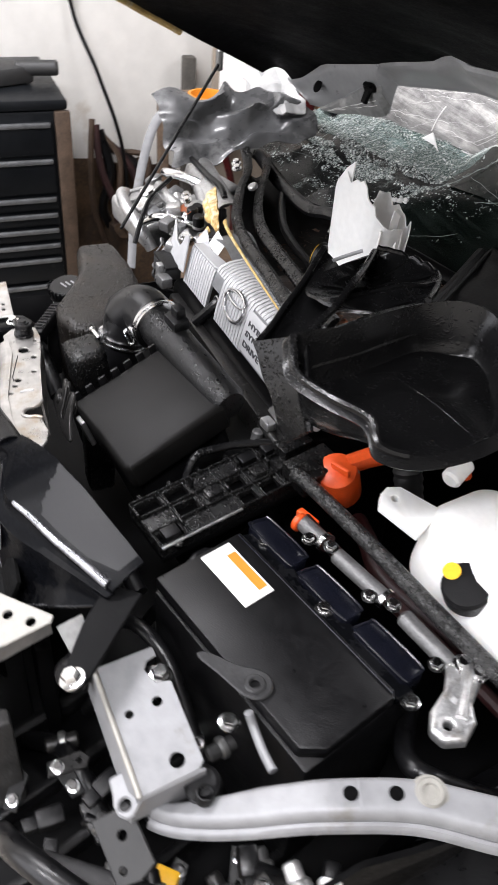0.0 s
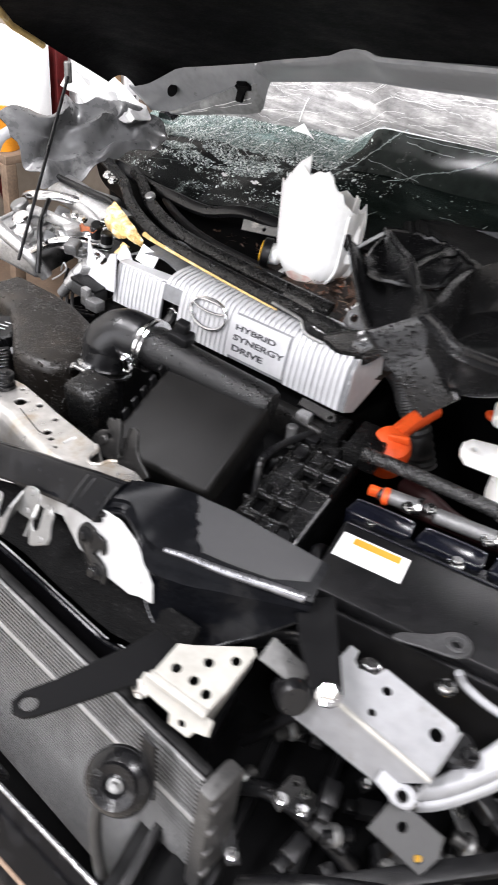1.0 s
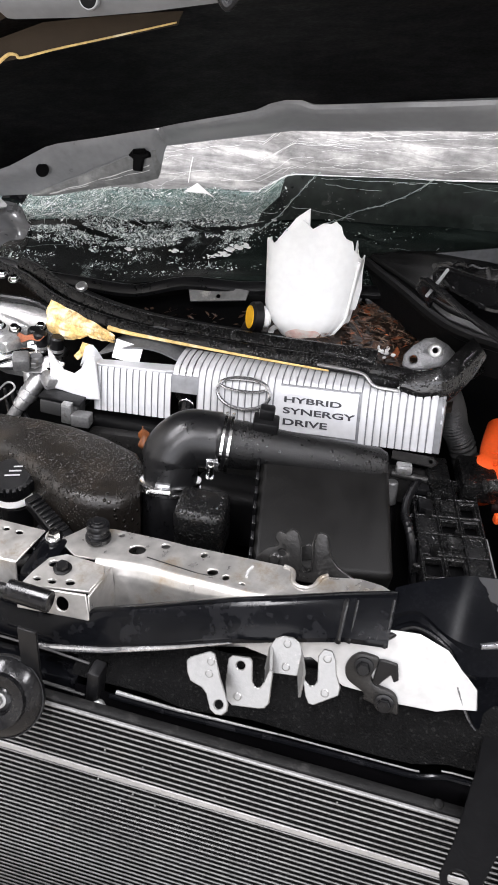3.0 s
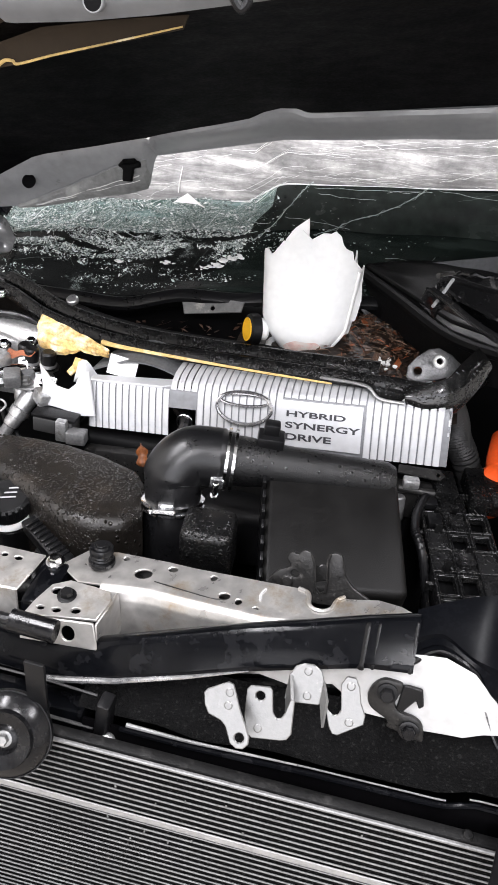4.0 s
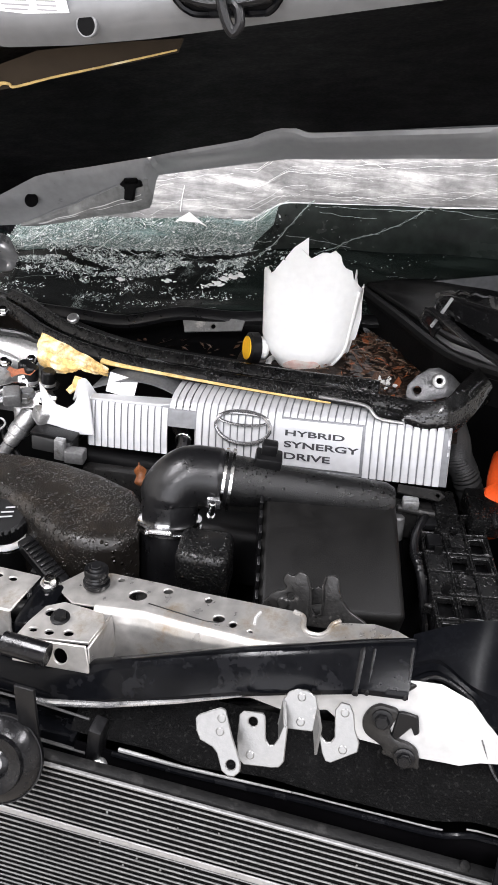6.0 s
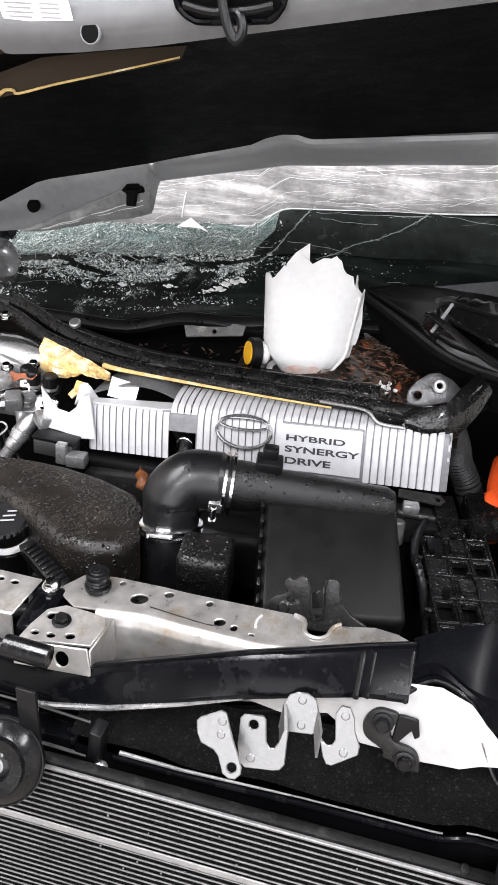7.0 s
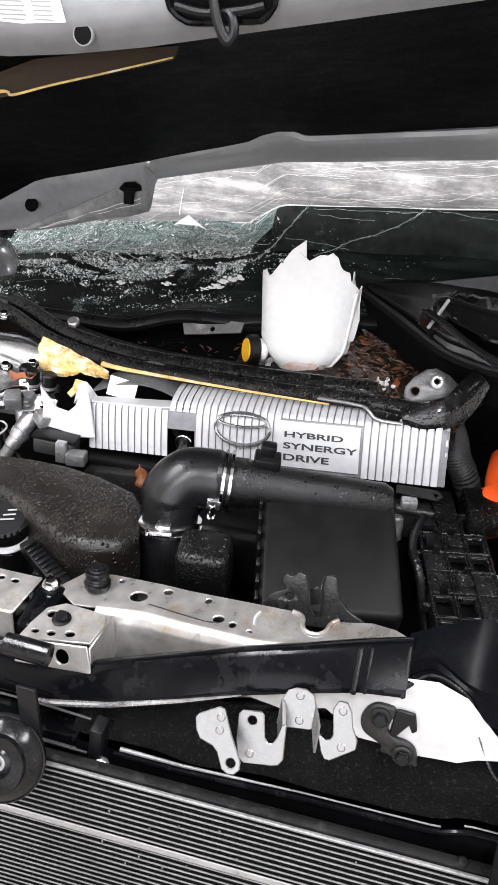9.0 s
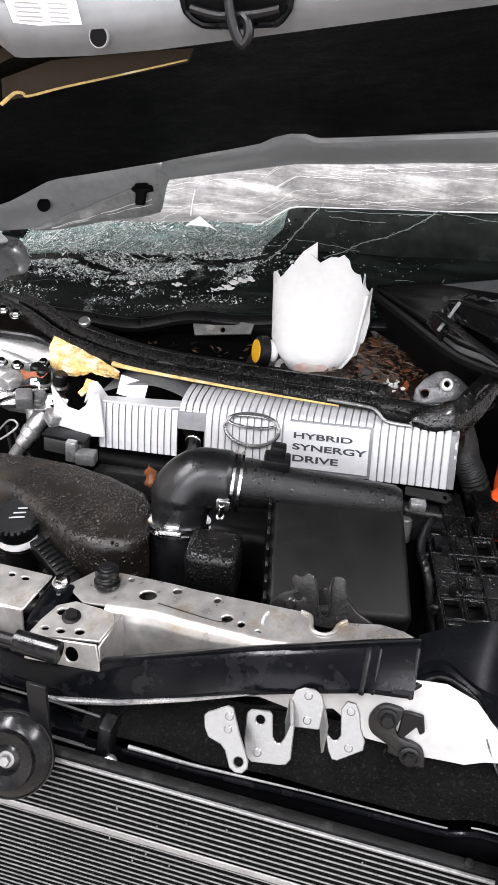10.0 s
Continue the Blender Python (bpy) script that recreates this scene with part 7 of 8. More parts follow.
# pale beads draw the highlights that the glossy folds reflect
part("crease", tube([wedge(u, 0.4) + Vector((-0.0010, -0.0018, 0.0024)) for u in np.linspace(0.46, 0.97, 30)], [0.0030 + 0.0030 * (k / 29) ** 0.7 for k in range(30)], 12), M_BEAD_GLINT, gs, "broad painted highlight along the fold")
part("crease", tube([wedge(u, 0.5) + Vector((-0.0006, -0.0008, 0.0)) for u in np.linspace(0.46, 0.97, 30)], 0.0020, 10), M_BEAD_GLINT, gs, "thin painted highlight along the fold")


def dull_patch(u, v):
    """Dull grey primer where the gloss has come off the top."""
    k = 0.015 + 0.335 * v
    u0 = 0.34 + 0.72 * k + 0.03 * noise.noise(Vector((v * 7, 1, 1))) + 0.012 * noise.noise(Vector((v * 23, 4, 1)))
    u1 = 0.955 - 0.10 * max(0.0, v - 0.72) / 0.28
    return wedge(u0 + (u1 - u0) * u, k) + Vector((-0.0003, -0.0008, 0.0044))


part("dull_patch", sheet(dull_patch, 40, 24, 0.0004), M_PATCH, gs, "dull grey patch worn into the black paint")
part("lip", tube([wedge(u, 1.0) for u in np.linspace(0, 1, 60)], 0.0034, 10), M_SATIN, gs, "rolled glossy black lip")
# the lip's rim highlight, added as a thin pale tube
part("lip_edge", tube([wedge(u, 1.0) + Vector((-0.0016, -0.0030, 0.0012)) for u in np.linspace(0.44, 0.99, 40)], 0.0011, 6), M_BEAD_GLINT, gs, "thin painted highlight on the rim of the lip")
part("lip_flange", sheet(lambda u, v: wedge(0.02 + 0.44 * u, 1.0) + Vector((-0.010 * v, 0.010 * v, -0.017 * v * math.sin(math.pi * min(0.25 + u, 0.8)))), 24, 5, 0.002), M_SATIN, gs, "rounded inner flange of the folded end")
part("strap", plate([(-0.02, -0.033), (0.04, -0.022), (0.12, -0.0145), (0.152, -0.0145), (0.164, -0.008), (0.167, 0.004), (0.160, 0.014), (0.148, 0.018), (0.05, 0.024), (-0.02, 0.030)], 0.005, basis((0.421, -0.416, 0.806), (-0.28, -0.95, 0.00), (0.95, -0.28, 0.02)), holes=(ring(0.150, 0.001, 0.009, n=14),), bev=0.0015), M_MATT, gs, "flat black strap with a bolt hole")
part("strap", plate([(0, -0.02), (0.05, -0.022), (0.11, -0.014), (0.12, 0.0), (0.11, 0.014), (0.0, 0.022)], 0.005, basis((0.505, -0.292, 0.868), (0.72, -0.62, -0.15), (0.6, 0.75, 0.1)), bev=0.0015), M_MATT, gs, "flat dark strap")
bolt((0.588, -0.363, 0.853), (-0.2, -0.3, 1), 0.009, M_CHROME, gs)

# pale inner frame and lock brackets below the bar
fr = thing("grille_bracket", (0.25, -0.42, 0.78), "pale steel grille bracket with folded tabs", "bracket")
part("back_plate", plate([(-0.165, -0.034), (-0.133, -0.024), (-0.057, 0.010), (-0.034, 0.016), (-0.016, 0.028), (0.014, 0.032), (0.042, 0.022), (0.076, -0.013), (0.081, -0.036), (0.062, -0.041), (0.045, -0.050), (0.032, -0.051), (0.003, -0.054), (-0.018, -0.050), (-0.047, -0.050), (-0.082, -0.026), (-0.12, -0.040)], 0.003, basis((0.30, -0.403, 0.870), (1, 0, 0), (0, 0.15, 1)), bev=0.001), M_WHITE_STEEL, fr)

LEAN = (0, 0.5, 0.86)
TAB = basis((0.133, -0.482, 0.860), (1, 0, 0), (0, 0.6, 0.8))
SEC_L, HAT, SEC_R = (basis(o, (1, 0, 0), LEAN) for o in ((0.168, -0.458, 0.862), (0.195, -0.436, 0.868), (0.236, -0.446, 0.862)))
part("tab", plate([(-0.022, 0.012), (-0.019, 0.016), (-0.002, 0.026), (0.003, 0.025), (0.013, 0.005), (0.021, -0.008), (0.0255, -0.016), (0.026, -0.022), (0.022, -0.027), (0.016, -0.028), (0.010, -0.025), (0.003, -0.012), (-0.002, -0.008), (-0.014, -0.005), (-0.019, 0.002)], 0.003, TAB, holes=(ring(0.017, -0.0185, 0.0042, n=14),), bev=0.0008), M_ZINC, fr, "zinc tab with a round hole")
part("left_plate", plate([(-0.022, 0.004), (-0.019, 0.008), (-0.002, 0.011), (0.001, 0.008), (0.005, -0.011), (0.009, -0.0155), (0.013, -0.014), (0.0155, -0.008), (0.018, 0.004), (0.022, 0.005), (0.0245, -0.026), (0.021, -0.032), (0.015, -0.034), (-0.010, -0.038), (-0.016, -0.034), (-0.020, -0.020)], 0.003, SEC_L, holes=(ring(-0.009, 0.001, 0.0042, n=12),), bev=0.0008), M_ZINC, fr, "left stamped plate")
part("hat_wall", sheet(lambda u, v: (SEC_L @ Vector((0.0185, 0.004 - 0.028 * v, 0.0))).lerp(HAT @ Vector((-0.015, 0.006 - 0.024 * v, 0.0)), u), 6, 6, 0.003), M_ZINC, fr)
part("hat_top", plate([(-0.016, -0.018), (-0.0155, 0.004), (-0.011, 0.014), (-0.004, 0.018), (0.005, 0.019), (0.013, 0.015), (0.017, 0.006), (0.021, -0.010), (0.015, -0.016), (-0.006, -0.019)], 0.003, HAT, bev=0.0008), M_ZINC, fr, "raised middle of the bracket")
part("hat_wall", sheet(lambda u, v: (HAT @ Vector((0.018, 0.006 - 0.018 * v, 0.0))).lerp(SEC_R @ Vector((-0.017, 0.002 - 0.024 * v, 0.0)), u), 6, 6, 0.003), M_ZINC, fr)
part("right_plate", plate([(-0.022, 0.004), (-0.016, -0.006), (-0.011, -0.0095), (-0.007, -0.008), (-0.005, -0.003), (-0.009, 0.020), (-0.005, 0.028), (0.003, 0.028), (0.008, 0.020), (0.011, 0.008), (0.017, -0.003), (0.017, -0.011), (-0.004, -0.026), (-0.009, -0.026), (-0.013, -0.020)], 0.003, SEC_R, bev=0.0008), M_ZINC, fr, "right stamped plate")
lk = part("lock_clip", plate(soft([(0.0021, 0.0187), (-0.0057, 0.0182), (-0.0122, 0.0131), (-0.0161, 0.006), (-0.018, -0.0021), (-0.0161, -0.0113), (-0.0109, -0.0174), (0.0008, -0.0234), (0.0047, -0.0275), (0.0047, -0.0326), (0.0125, -0.0346), (0.0333, -0.0397), (0.0398, -0.0397), (0.0398, -0.0346), (0.0385, -0.0275), (0.0346, -0.0194), (0.0268, -0.0153), (0.0151, -0.0133), (0.0086, -0.0072), (0.0092, 0.0009), (0.0125, 0.0101), (0.0112, 0.0172)]), 0.006, basis((0.270, -0.411, 0.850), (1, 0, 0), (0, 0.2, 1)), bev=0.0025, segments=2), M_DARKSTEEL, fr, "dark steel clip with two bolts")
part("clip_fin", plate([(0.012, 0.017), (0.018, 0.018), (0.030, 0.017), (0.034, 0.000), (0.030, -0.004), (0.026, 0.004), (0.016, -0.012), (0.010, -0.010)], 0.004, basis((0.270, -0.412, 0.850), (1, 0, 0), (0, 0.2, 1)), bev=0.001), M_PLASTIC, lk)
bolt((0.2695, -0.411, 0.856), (0, -1, 0.3), 0.0068, M_PLASTIC, fr)
bolt((0.2955, -0.418, 0.822), (0, -1, 0.3), 0.0068, M_SATIN, fr)
for m, x, y in ((TAB, 0.001, 0.017), (TAB, 0.002, 0.006), (HAT, 0.001, 0.012), (HAT, 0.004, -0.010), (SEC_R, 0.0, 0.020), (SEC_R, 0.004, -0.012), (SEC_L, -0.006, -0.028)):
    part("spot_weld", lathe([(0, 0.0010), (0.003, 0.0008), (0.004, 0)], m @ Vector((x, y, 0.0)), (0, -0.86, 0.5), 12), M_ZINC, fr)

# ---------- felt shroud and condenser ----------
felt = thing("radiator_shroud", (0.15, -0.4, 0.68), "black felt radiator shroud with a bright edge trim", "shroud")
TRIM_Z = [(-0.03, 0.768), (0.026, 0.765), (0.09, 0.762), (0.21, 0.765), (0.34, 0.763), (0.365, 0.774), (0.44, 0.772)]


def trim_at(x, dy=0.0, dz=0.0):
    """The shroud's front edge, which runs with the condenser."""
    return Vector((x, -0.452 + 0.0432 * x + dy, along(TRIM_Z, x) + dz))


def felt_skin(u, v):
    x = -0.03 + 0.47 * u
    back = Vector((x, -0.395, 0.79 + 0.050 * u))
    return back.lerp(trim_at(x, 0.010, -0.004), v) + 0.004 * Vector((0, noise.noise(Vector((u * 8, v * 4, 1))), noise.noise(Vector((u * 6, v * 3, 5))) + 2 * v * (1 - v)))


part("felt", sheet(felt_skin, 40, 14, -0.004), M_FELT, felt)
# one trim in lit and dull pieces; the fade of light is in the materials
part("trim", tube([trim_at(x) for x in np.linspace(0.026, 0.20, 20)], [0.0024 - 0.0014 * (k / 19) for k in range(20)], 8), M_FIN, felt, "bright edge trim")
part("trim", tube([trim_at(x) for x in np.linspace(0.2005, 0.342, 16)], 0.0010, 8), M_DULL, felt, "edge trim with its fading brightness painted dull grey")
part("trim", tube([trim_at(x) for x in np.linspace(0.362, 0.43, 8)], 0.0009, 8), M_FIN, felt, "bright edge trim")
# black tube added as the dark shadow line below the trim
part("trim_shadow_strip", tube([trim_at(x, -0.003, -0.0045) for x in np.linspace(0.02, 0.43, 34)], 0.0030, 8), M_PAINT, felt, "black strip painting the shadow under the edge trim")
part("lower_channel", sheet(lambda u, v: trim_at(-0.02 + 0.47 * u, 0.002 - 0.010 * math.sin(math.pi * v) + 0.006 * v, -0.006 - 0.075 * v), 30, 8, 0.004), M_HOOD, felt)
part("side_post", box((0.014, 0.022, 0.058), pose(0.000, -0.452, 0.738, 0, 6, 0), 0.003), M_PLASTIC, felt)
part("post_plug", blob((0.010, -0.4615, 0.752), (0.008, 0.006, 0.005), 4, 0.2), M_ALU, felt, "pale plug beside the post")
part("left_channel", box((0.30, 0.03, 0.05), pose(-0.175, -0.437, 0.705, 0, 0, 2.5), 0.005), M_PAINT, felt)
part("left_edge", tube([(-0.12, -0.446, 0.793), (-0.06, -0.444, 0.791), (-0.008, -0.443, 0.787)], 0.0014, 6), M_GREYPLASTIC, felt, "thin pale edge")
part("left_edge", tube([(-0.12, -0.460, 0.757), (-0.06, -0.458, 0.756), (-0.008, -0.456, 0.753)], 0.0020, 6), M_GREYPLASTIC, felt, "thin pale edge")
part("rear_panel", box((0.95, 0.02, 0.40), pose(-0.02, -0.38, 0.33), 0.004), M_BODY, felt)

cond = thing("condenser", (0.0, -0.48, 0.30), "aluminium air conditioning condenser with horizontal tubes", "condenser")
CM = Matrix.Translation((0.0, -0.488, 0.679)) @ Matrix.Rotation(math.atan(0.0432), 4, "Z") @ Matrix.Rotation(math.atan(0.0306), 4, "Y")
CX0, CX1, PITCH, TOP_ROW, ROWS = -0.52, 0.530, 0.0088, 9, 52
mid_x, long_x = (CX0 + CX1) / 2, CX1 - CX0
# solid dark box added behind the fins to give the gaps their shade
part("gap_backing", box((long_x, 0.012, PITCH * ROWS), CM @ pose(mid_x, 0.0068, PITCH * (TOP_ROW + 0.6 - ROWS)), 0.001, 1), M_FINGAP_SHADE, cond)
part("top_edge", box((long_x, 0.004, 0.0040), CM @ pose(mid_x, 0.0, PITCH * (TOP_ROW + 0.75)), 0.001, 1), M_FIN, cond, "bright folded top edge")
part("top_rail", box((long_x, 0.013, 0.010), CM @ pose(mid_x, 0.0090, PITCH * (TOP_ROW + 0.75) - 0.004), 0.004, 2), M_RAILRUBBER, cond, "dull dirty rubber top rail")
part("header_tank", box((0.022, 0.05, PITCH * ROWS + 0.01), CM @ pose(CX1 + 0.012, 0.012, PITCH * (TOP_ROW + 0.4 - ROWS)), 0.006), M_ENDTANK, cond, "flat dirty grey end tank")
for k in range(7):
    part("tank_clip", box((0.010, 0.014, 0.009), CM @ pose(CX1 + 0.022, -0.006, 0.07 - 0.048 * k, 0, 8 * math.sin(3 * k), 0), 0.003), M_ENDTANK, cond)
part("rail_plug", lathe([(0, 0.004), (0.004, 0.003), (0.006, 0.0), (0, 0)], CM @ Vector((0.362, 0.009, PITCH * (TOP_ROW + 0.75) + 0.005)), (0, -0.2, 1), 16), M_RAILRUBBER, cond, "round dull plug")
for i in range(ROWS):
    row = TOP_ROW - i
    tall = 0.0088 if row == 0 else 0.0016
    part("flat_tube", box((long_x, 0.0016, tall), CM @ pose(mid_x, -0.0006 if row else -0.0016, PITCH * row - tall / 2), 0.0003, 1), M_SEPARATOR if row == 0 else M_FIN, cond, "" if row else "wide bright separator tube")
rng = random.Random(8)
for x, row in ((0.028, 4.6), (0.07, 3.4), (0.10, 5.2), (0.16, 2.2), (0.02, -1.4), (0.06, -2.4), (0.11, -1.8), (0.27, 7.4), (0.045, -4.5), (0.085, -3.3), (0.14, 6.3), (-0.02, -2.0)):
    part("bent_fin", blob(CM @ Vector((x, -0.0012, PITCH * row)), (0.0012, 0.0010, 0.0024), row, 0.6, 1), M_FIN, cond, "small bent fin")
verts, faces = [], []
for i in range(ROWS - 1):
    z = PITCH * (TOP_ROW - 1 - i) + 0.0012
    if i == TOP_ROW:
        z += 0.0037
    n_fin = 300 if i < 26 else 120
    for k in range(n_fin):
        x = CX0 + long_x * (k + rng.uniform(-0.08, 0.08)) / n_fin
        lean = 0.0016 if k % 2 else -0.0016
        top = PITCH * (TOP_ROW - i) - 0.0012
        q = len(verts)
        verts += [CM @ Vector(p) for p in ((x - lean, 0.0006, z), (x + lean, 0.0006, top), (x + lean, 0.0030, top), (x - lean, 0.0030, z))]
        faces.append((q, q + 1, q + 2, q + 3))
fin_mesh = bpy.data.meshes.new("fin_rows")
fin_mesh.from_pydata(verts, [], faces)
fins = bmesh.new()
fins.from_mesh(fin_mesh)
bpy.data.meshes.remove(fin_mesh)
tagged(part("fins", fins, M_FINE, cond, "fine zigzag fins", 0), kind="stuff")


def horn(at, face, r):
    h = thing("horn", at, "black disc horn with a steel centre bolt", "horn", group="horns")
    part("disc", lathe([(0, 0.012), (r * 0.20, 0.012), (r * 0.30, 0.010), (r * 0.36, 0.015), (r * 0.66, 0.019), (r * 0.70, 0.014), (r * 0.90, 0.010), (r, 0.004), (r * 0.97, -0.004), (r * 0.75, -0.02), (0, -0.03)], at, face, 48), M_SATIN, h)
    part("rim", lathe([(r * 0.97, -0.003), (r * 1.03, -0.003), (r * 1.03, 0.003), (r * 0.97, 0.003)], at, face, 48), M_PLASTIC, h)
    f = Vector(face).normalized()
    bolt(Vector(at) + f * 0.012, face, 0.0055, M_ZINC, h)
    side = f.cross(Vector((0, 0, 1))).normalized()
    up = side.cross(f)
    for a, b in ((-0.35, 0.42), (0.15, -0.50)):
        part("stamped_mark", lathe([(0.0022, 0), (0.0036, 0), (0.0036, 0.0005), (0.0022, 0.0005)], Vector(at) + side * r * 0.55 + up * r * b * 0.6 + f * 0.0178, face, 14, False), M_GREYPLASTIC, h)
    part("bracket", box((0.020, 0.004, 0.10), pose(at[0] + 0.022, at[1] + 0.020, at[2] - 0.02), 0.001), M_PLASTIC, h)
    return h


horn((-0.0645, -0.515, 0.794), (0.15, -0.85, 0.5), 0.0405)
horn((0.458, -0.512, 0.708), (0.35, -0.7, 0.6), 0.036)
solo("horn_loom", tube(smooth_line([(0.440, -0.515, 0.690), (0.437, -0.528, 0.63), (0.438, -0.530, 0.56), (0.445, -0.525, 0.47), (0.46, -0.50, 0.38)], 16), 0.0075, 10, ribs=0.14), M_GREYPLASTIC, "grey corrugated loom hanging below the horn", "loom")

# ---------- steel end plate below the wedge ----------
ep = thing("end_plate", (0.46, -0.4, 0.75), "pale steel end plate with five holes", "plate")
EPM = basis((0.469, -0.406, 0.833), (0.97, 0.18, -0.08), (-0.15, 0.96, 0.15))
part("face", plate([(-0.034, -0.046), (0.034, -0.046), (0.037, -0.020), (0.037, 0.030), (0.030, 0.036), (-0.020, 0.000), (-0.034, -0.008)], 0.003, EPM, holes=tuple(ring(x, y, 0.0052, n=12) for x, y in ((-0.018, -0.030), (0.004, -0.030), (0.022, -0.034), (0.004, -0.006), (0.025, 0.012))), bev=0.001), M_CREAM, ep)
part("front_ridge", tube([EPM @ Vector((x, -0.049, -0.006)) for x in np.linspace(-0.036, 0.034, 8)], 0.006, 10), M_CREAM, ep, "rolled ridge")
part("front_flange", plate([(-0.042, 0.002), (0.044, 0.002), (0.046, -0.016), (0.032, -0.020), (0.028, -0.030), (0.004, -0.030), (0.000, -0.020), (-0.044, -0.016)], 0.003, EPM @ basis((-0.002, -0.050, -0.012), (1, 0, 0), (0, 0.60, 0.80)), holes=(ring(0.016, -0.021, 0.004, n=10),), bev=0.001), M_CREAM, ep)
part("side_flange", plate([(-0.045, 0), (0.03, 0), (0.028, -0.025), (-0.042, -0.030)], 0.003, EPM @ basis((0.0345, 0, -0.001), (0, 1, 0), (0, 0, 1)), bev=0.001), M_STEEL, ep)
part("stay", plate([(0, -0.014), (0.05, -0.012), (0.05, 0.014), (0, 0.016)], 0.004, basis((0.498, -0.352, 0.828), (0.85, 0.20, -0.30), (-0.3, 0.9, 0.2)), bev=0.001), M_ZINC, ep)
part("bush", lathe([(0.007, 0.004), (0.012, 0.0), (0.017, 0.0), (0.019, 0.004), (0.019, 0.012), (0.017, 0.015), (0.019, 0.018), (0.019, 0.028), (0.015, 0.034), (0.007, 0.034)], (0.530, -0.345, 0.790), (0.6, -0.5, 0.4), 24), M_RUBBER, ep, "dark grey rubber bush")
bolt(EPM @ Vector((-0.040, -0.056, -0.03)), (-0.4, -0.6, 0.7), 0.008, M_CHROME, ep)

# ---------- side rail on the east ----------
sr = thing("side_rail", (0.72, -0.25, 0.7), "pale steel side rail bent from the crash", "rail")
SB = basis((0.640, -0.295, 0.806), (0.985, 0.10, -0.13), (-0.10, 0.985, 0.1))
part("block_top", plate([(-0.088, -0.033), (0.051, -0.036), (0.050, 0.024), (0.044, 0.031), (-0.044, 0.033), (-0.048, 0.018), (-0.066, 0.012), (-0.074, 0.018), (-0.076, 0.029), (-0.087, 0.029)], 0.003, SB, holes=(ring(0.033, 0.008, 0.0075, n=14), ring(-0.029, 0.012, 0.0052, n=12), ring(-0.028, -0.018, 0.0042, n=12)), bev=0.001), M_GREYSTEEL, sr)
part("block_face", sheet(lambda u, v: SB @ Vector((-0.088 + 0.139 * u - v * (0.012 + 0.026 * u), -0.034 - 0.002 * u - 0.008 * v, -0.001 - (0.070 - 0.014 * u) * v)), 8, 6, 0.003), M_GREYSTEEL, sr)
part("block_ridge", tube([SB @ Vector((-0.088 + 0.139 * k / 8, -0.0345 - 0.002 * k / 8, 0.0006)) for k in range(9)], 0.003, 8), M_CREAM, sr, "pale folded edge")
part("block_end", plate([(-0.036, 0), (0.030, 0), (0.030, -0.06), (-0.052, -0.05)], 0.003, SB @ basis((0.0525, 0, -0.002), (0, 1, 0), (0, 0, 1)), bev=0.001), M_GREYSTEEL, sr)
bolt(SB @ Vector((-0.058, 0.026, -0.012)), (0, 0, 1), 0.009, M_CHROME, sr)
RL = smooth_line([(0.684, -0.312, 0.744), (0.700, -0.292, 0.754), (0.721, -0.257, 0.776), (0.744, -0.208, 0.804), (0.763, -0.163, 0.820), (0.790, -0.088, 0.819), (0.830, -0.022, 0.816), (0.875, 0.06, 0.812), (0.92, 0.20, 0.805)], 6)


def rail(u, v):
    k = u * (len(RL) - 1)
    i = min(int(k), len(RL) - 2)
    p = RL[i].lerp(RL[i + 1], k - i)
    d = (RL[min(i + 1, len(RL) - 1)] - RL[i - 1 if i else 0]).normalized()
    s = Vector((d.y, -d.x, 0)).normalized()
    w = 0.0045 + 0.0085 * min(u * 3, 1) + 0.007 * u
    sec = [(0.0, -w, -0.05), (0.14, -w, 0.0), (0.28, -w + 0.003, 0.004), (0.62, w - 0.006, 0.004), (0.72, w - 0.003, 0.0), (0.80, w - 0.002, -0.010), (0.88, w + 0.003, -0.011), (1.0, w + 0.004, -0.018)]
    return p + s * along([(q[0], q[1]) for q in sec], v) + Vector((0, 0, along([(q[0], q[2]) for q in sec], v)))


part("rail", sheet(rail, 60, 30, 0.003), M_GREYSTEEL, sr)
for ty in (-0.149, -0.110):
    us = min((abs(rail(k / 200, 0.45).y - ty), k / 200) for k in range(201))[1]
    # dark discs on the rail stand for the shade in its holes
    part("rail_hole", lathe([(0, 0.0), (0.0062, 0), (0.0072, 0.0006), (0, 0.0008)], rail(us, 0.45) + Vector((0, 0, 0.0036)), (0, 0, 1), 18), M_BODY, sr, "round rail hole, its shade a near-black disc")
part("rubber_plug", lathe([(0, 0.006), (0.007, 0.006), (0.008, 0.009), (0.012, 0.009), (0.0145, 0.004), (0.0175, 0.003), (0.0180, 0), (0, 0)], (0.789, -0.078, 0.822), (0.1, -0.1, 1), 24), M_CREAM, sr, "pale round plug")
part("cross_bead", tube([rail(0.54, v) + Vector((0, 0, 0.0030)) for v in np.linspace(0.28, 0.66, 6)], 0.0014, 6), M_GREYSTEEL, sr)
part("eye_plate", plate([(-0.030, -0.008), (-0.014, -0.010), (-0.004, -0.013), (0.006, -0.012), (0.013, -0.006), (0.014, 0.003), (0.009, 0.010), (0.0, 0.012), (-0.014, 0.009), (-0.030, 0.008)], 0.005, basis((0.679, -0.336, 0.764), (0.75, 0.1, -0.1), (-0.1, 0.95, 0.3)), holes=(ring(0.0, -0.002, 0.006, n=12),), bev=0.002), M_GREYSTEEL, sr, "pale stained eye plate")
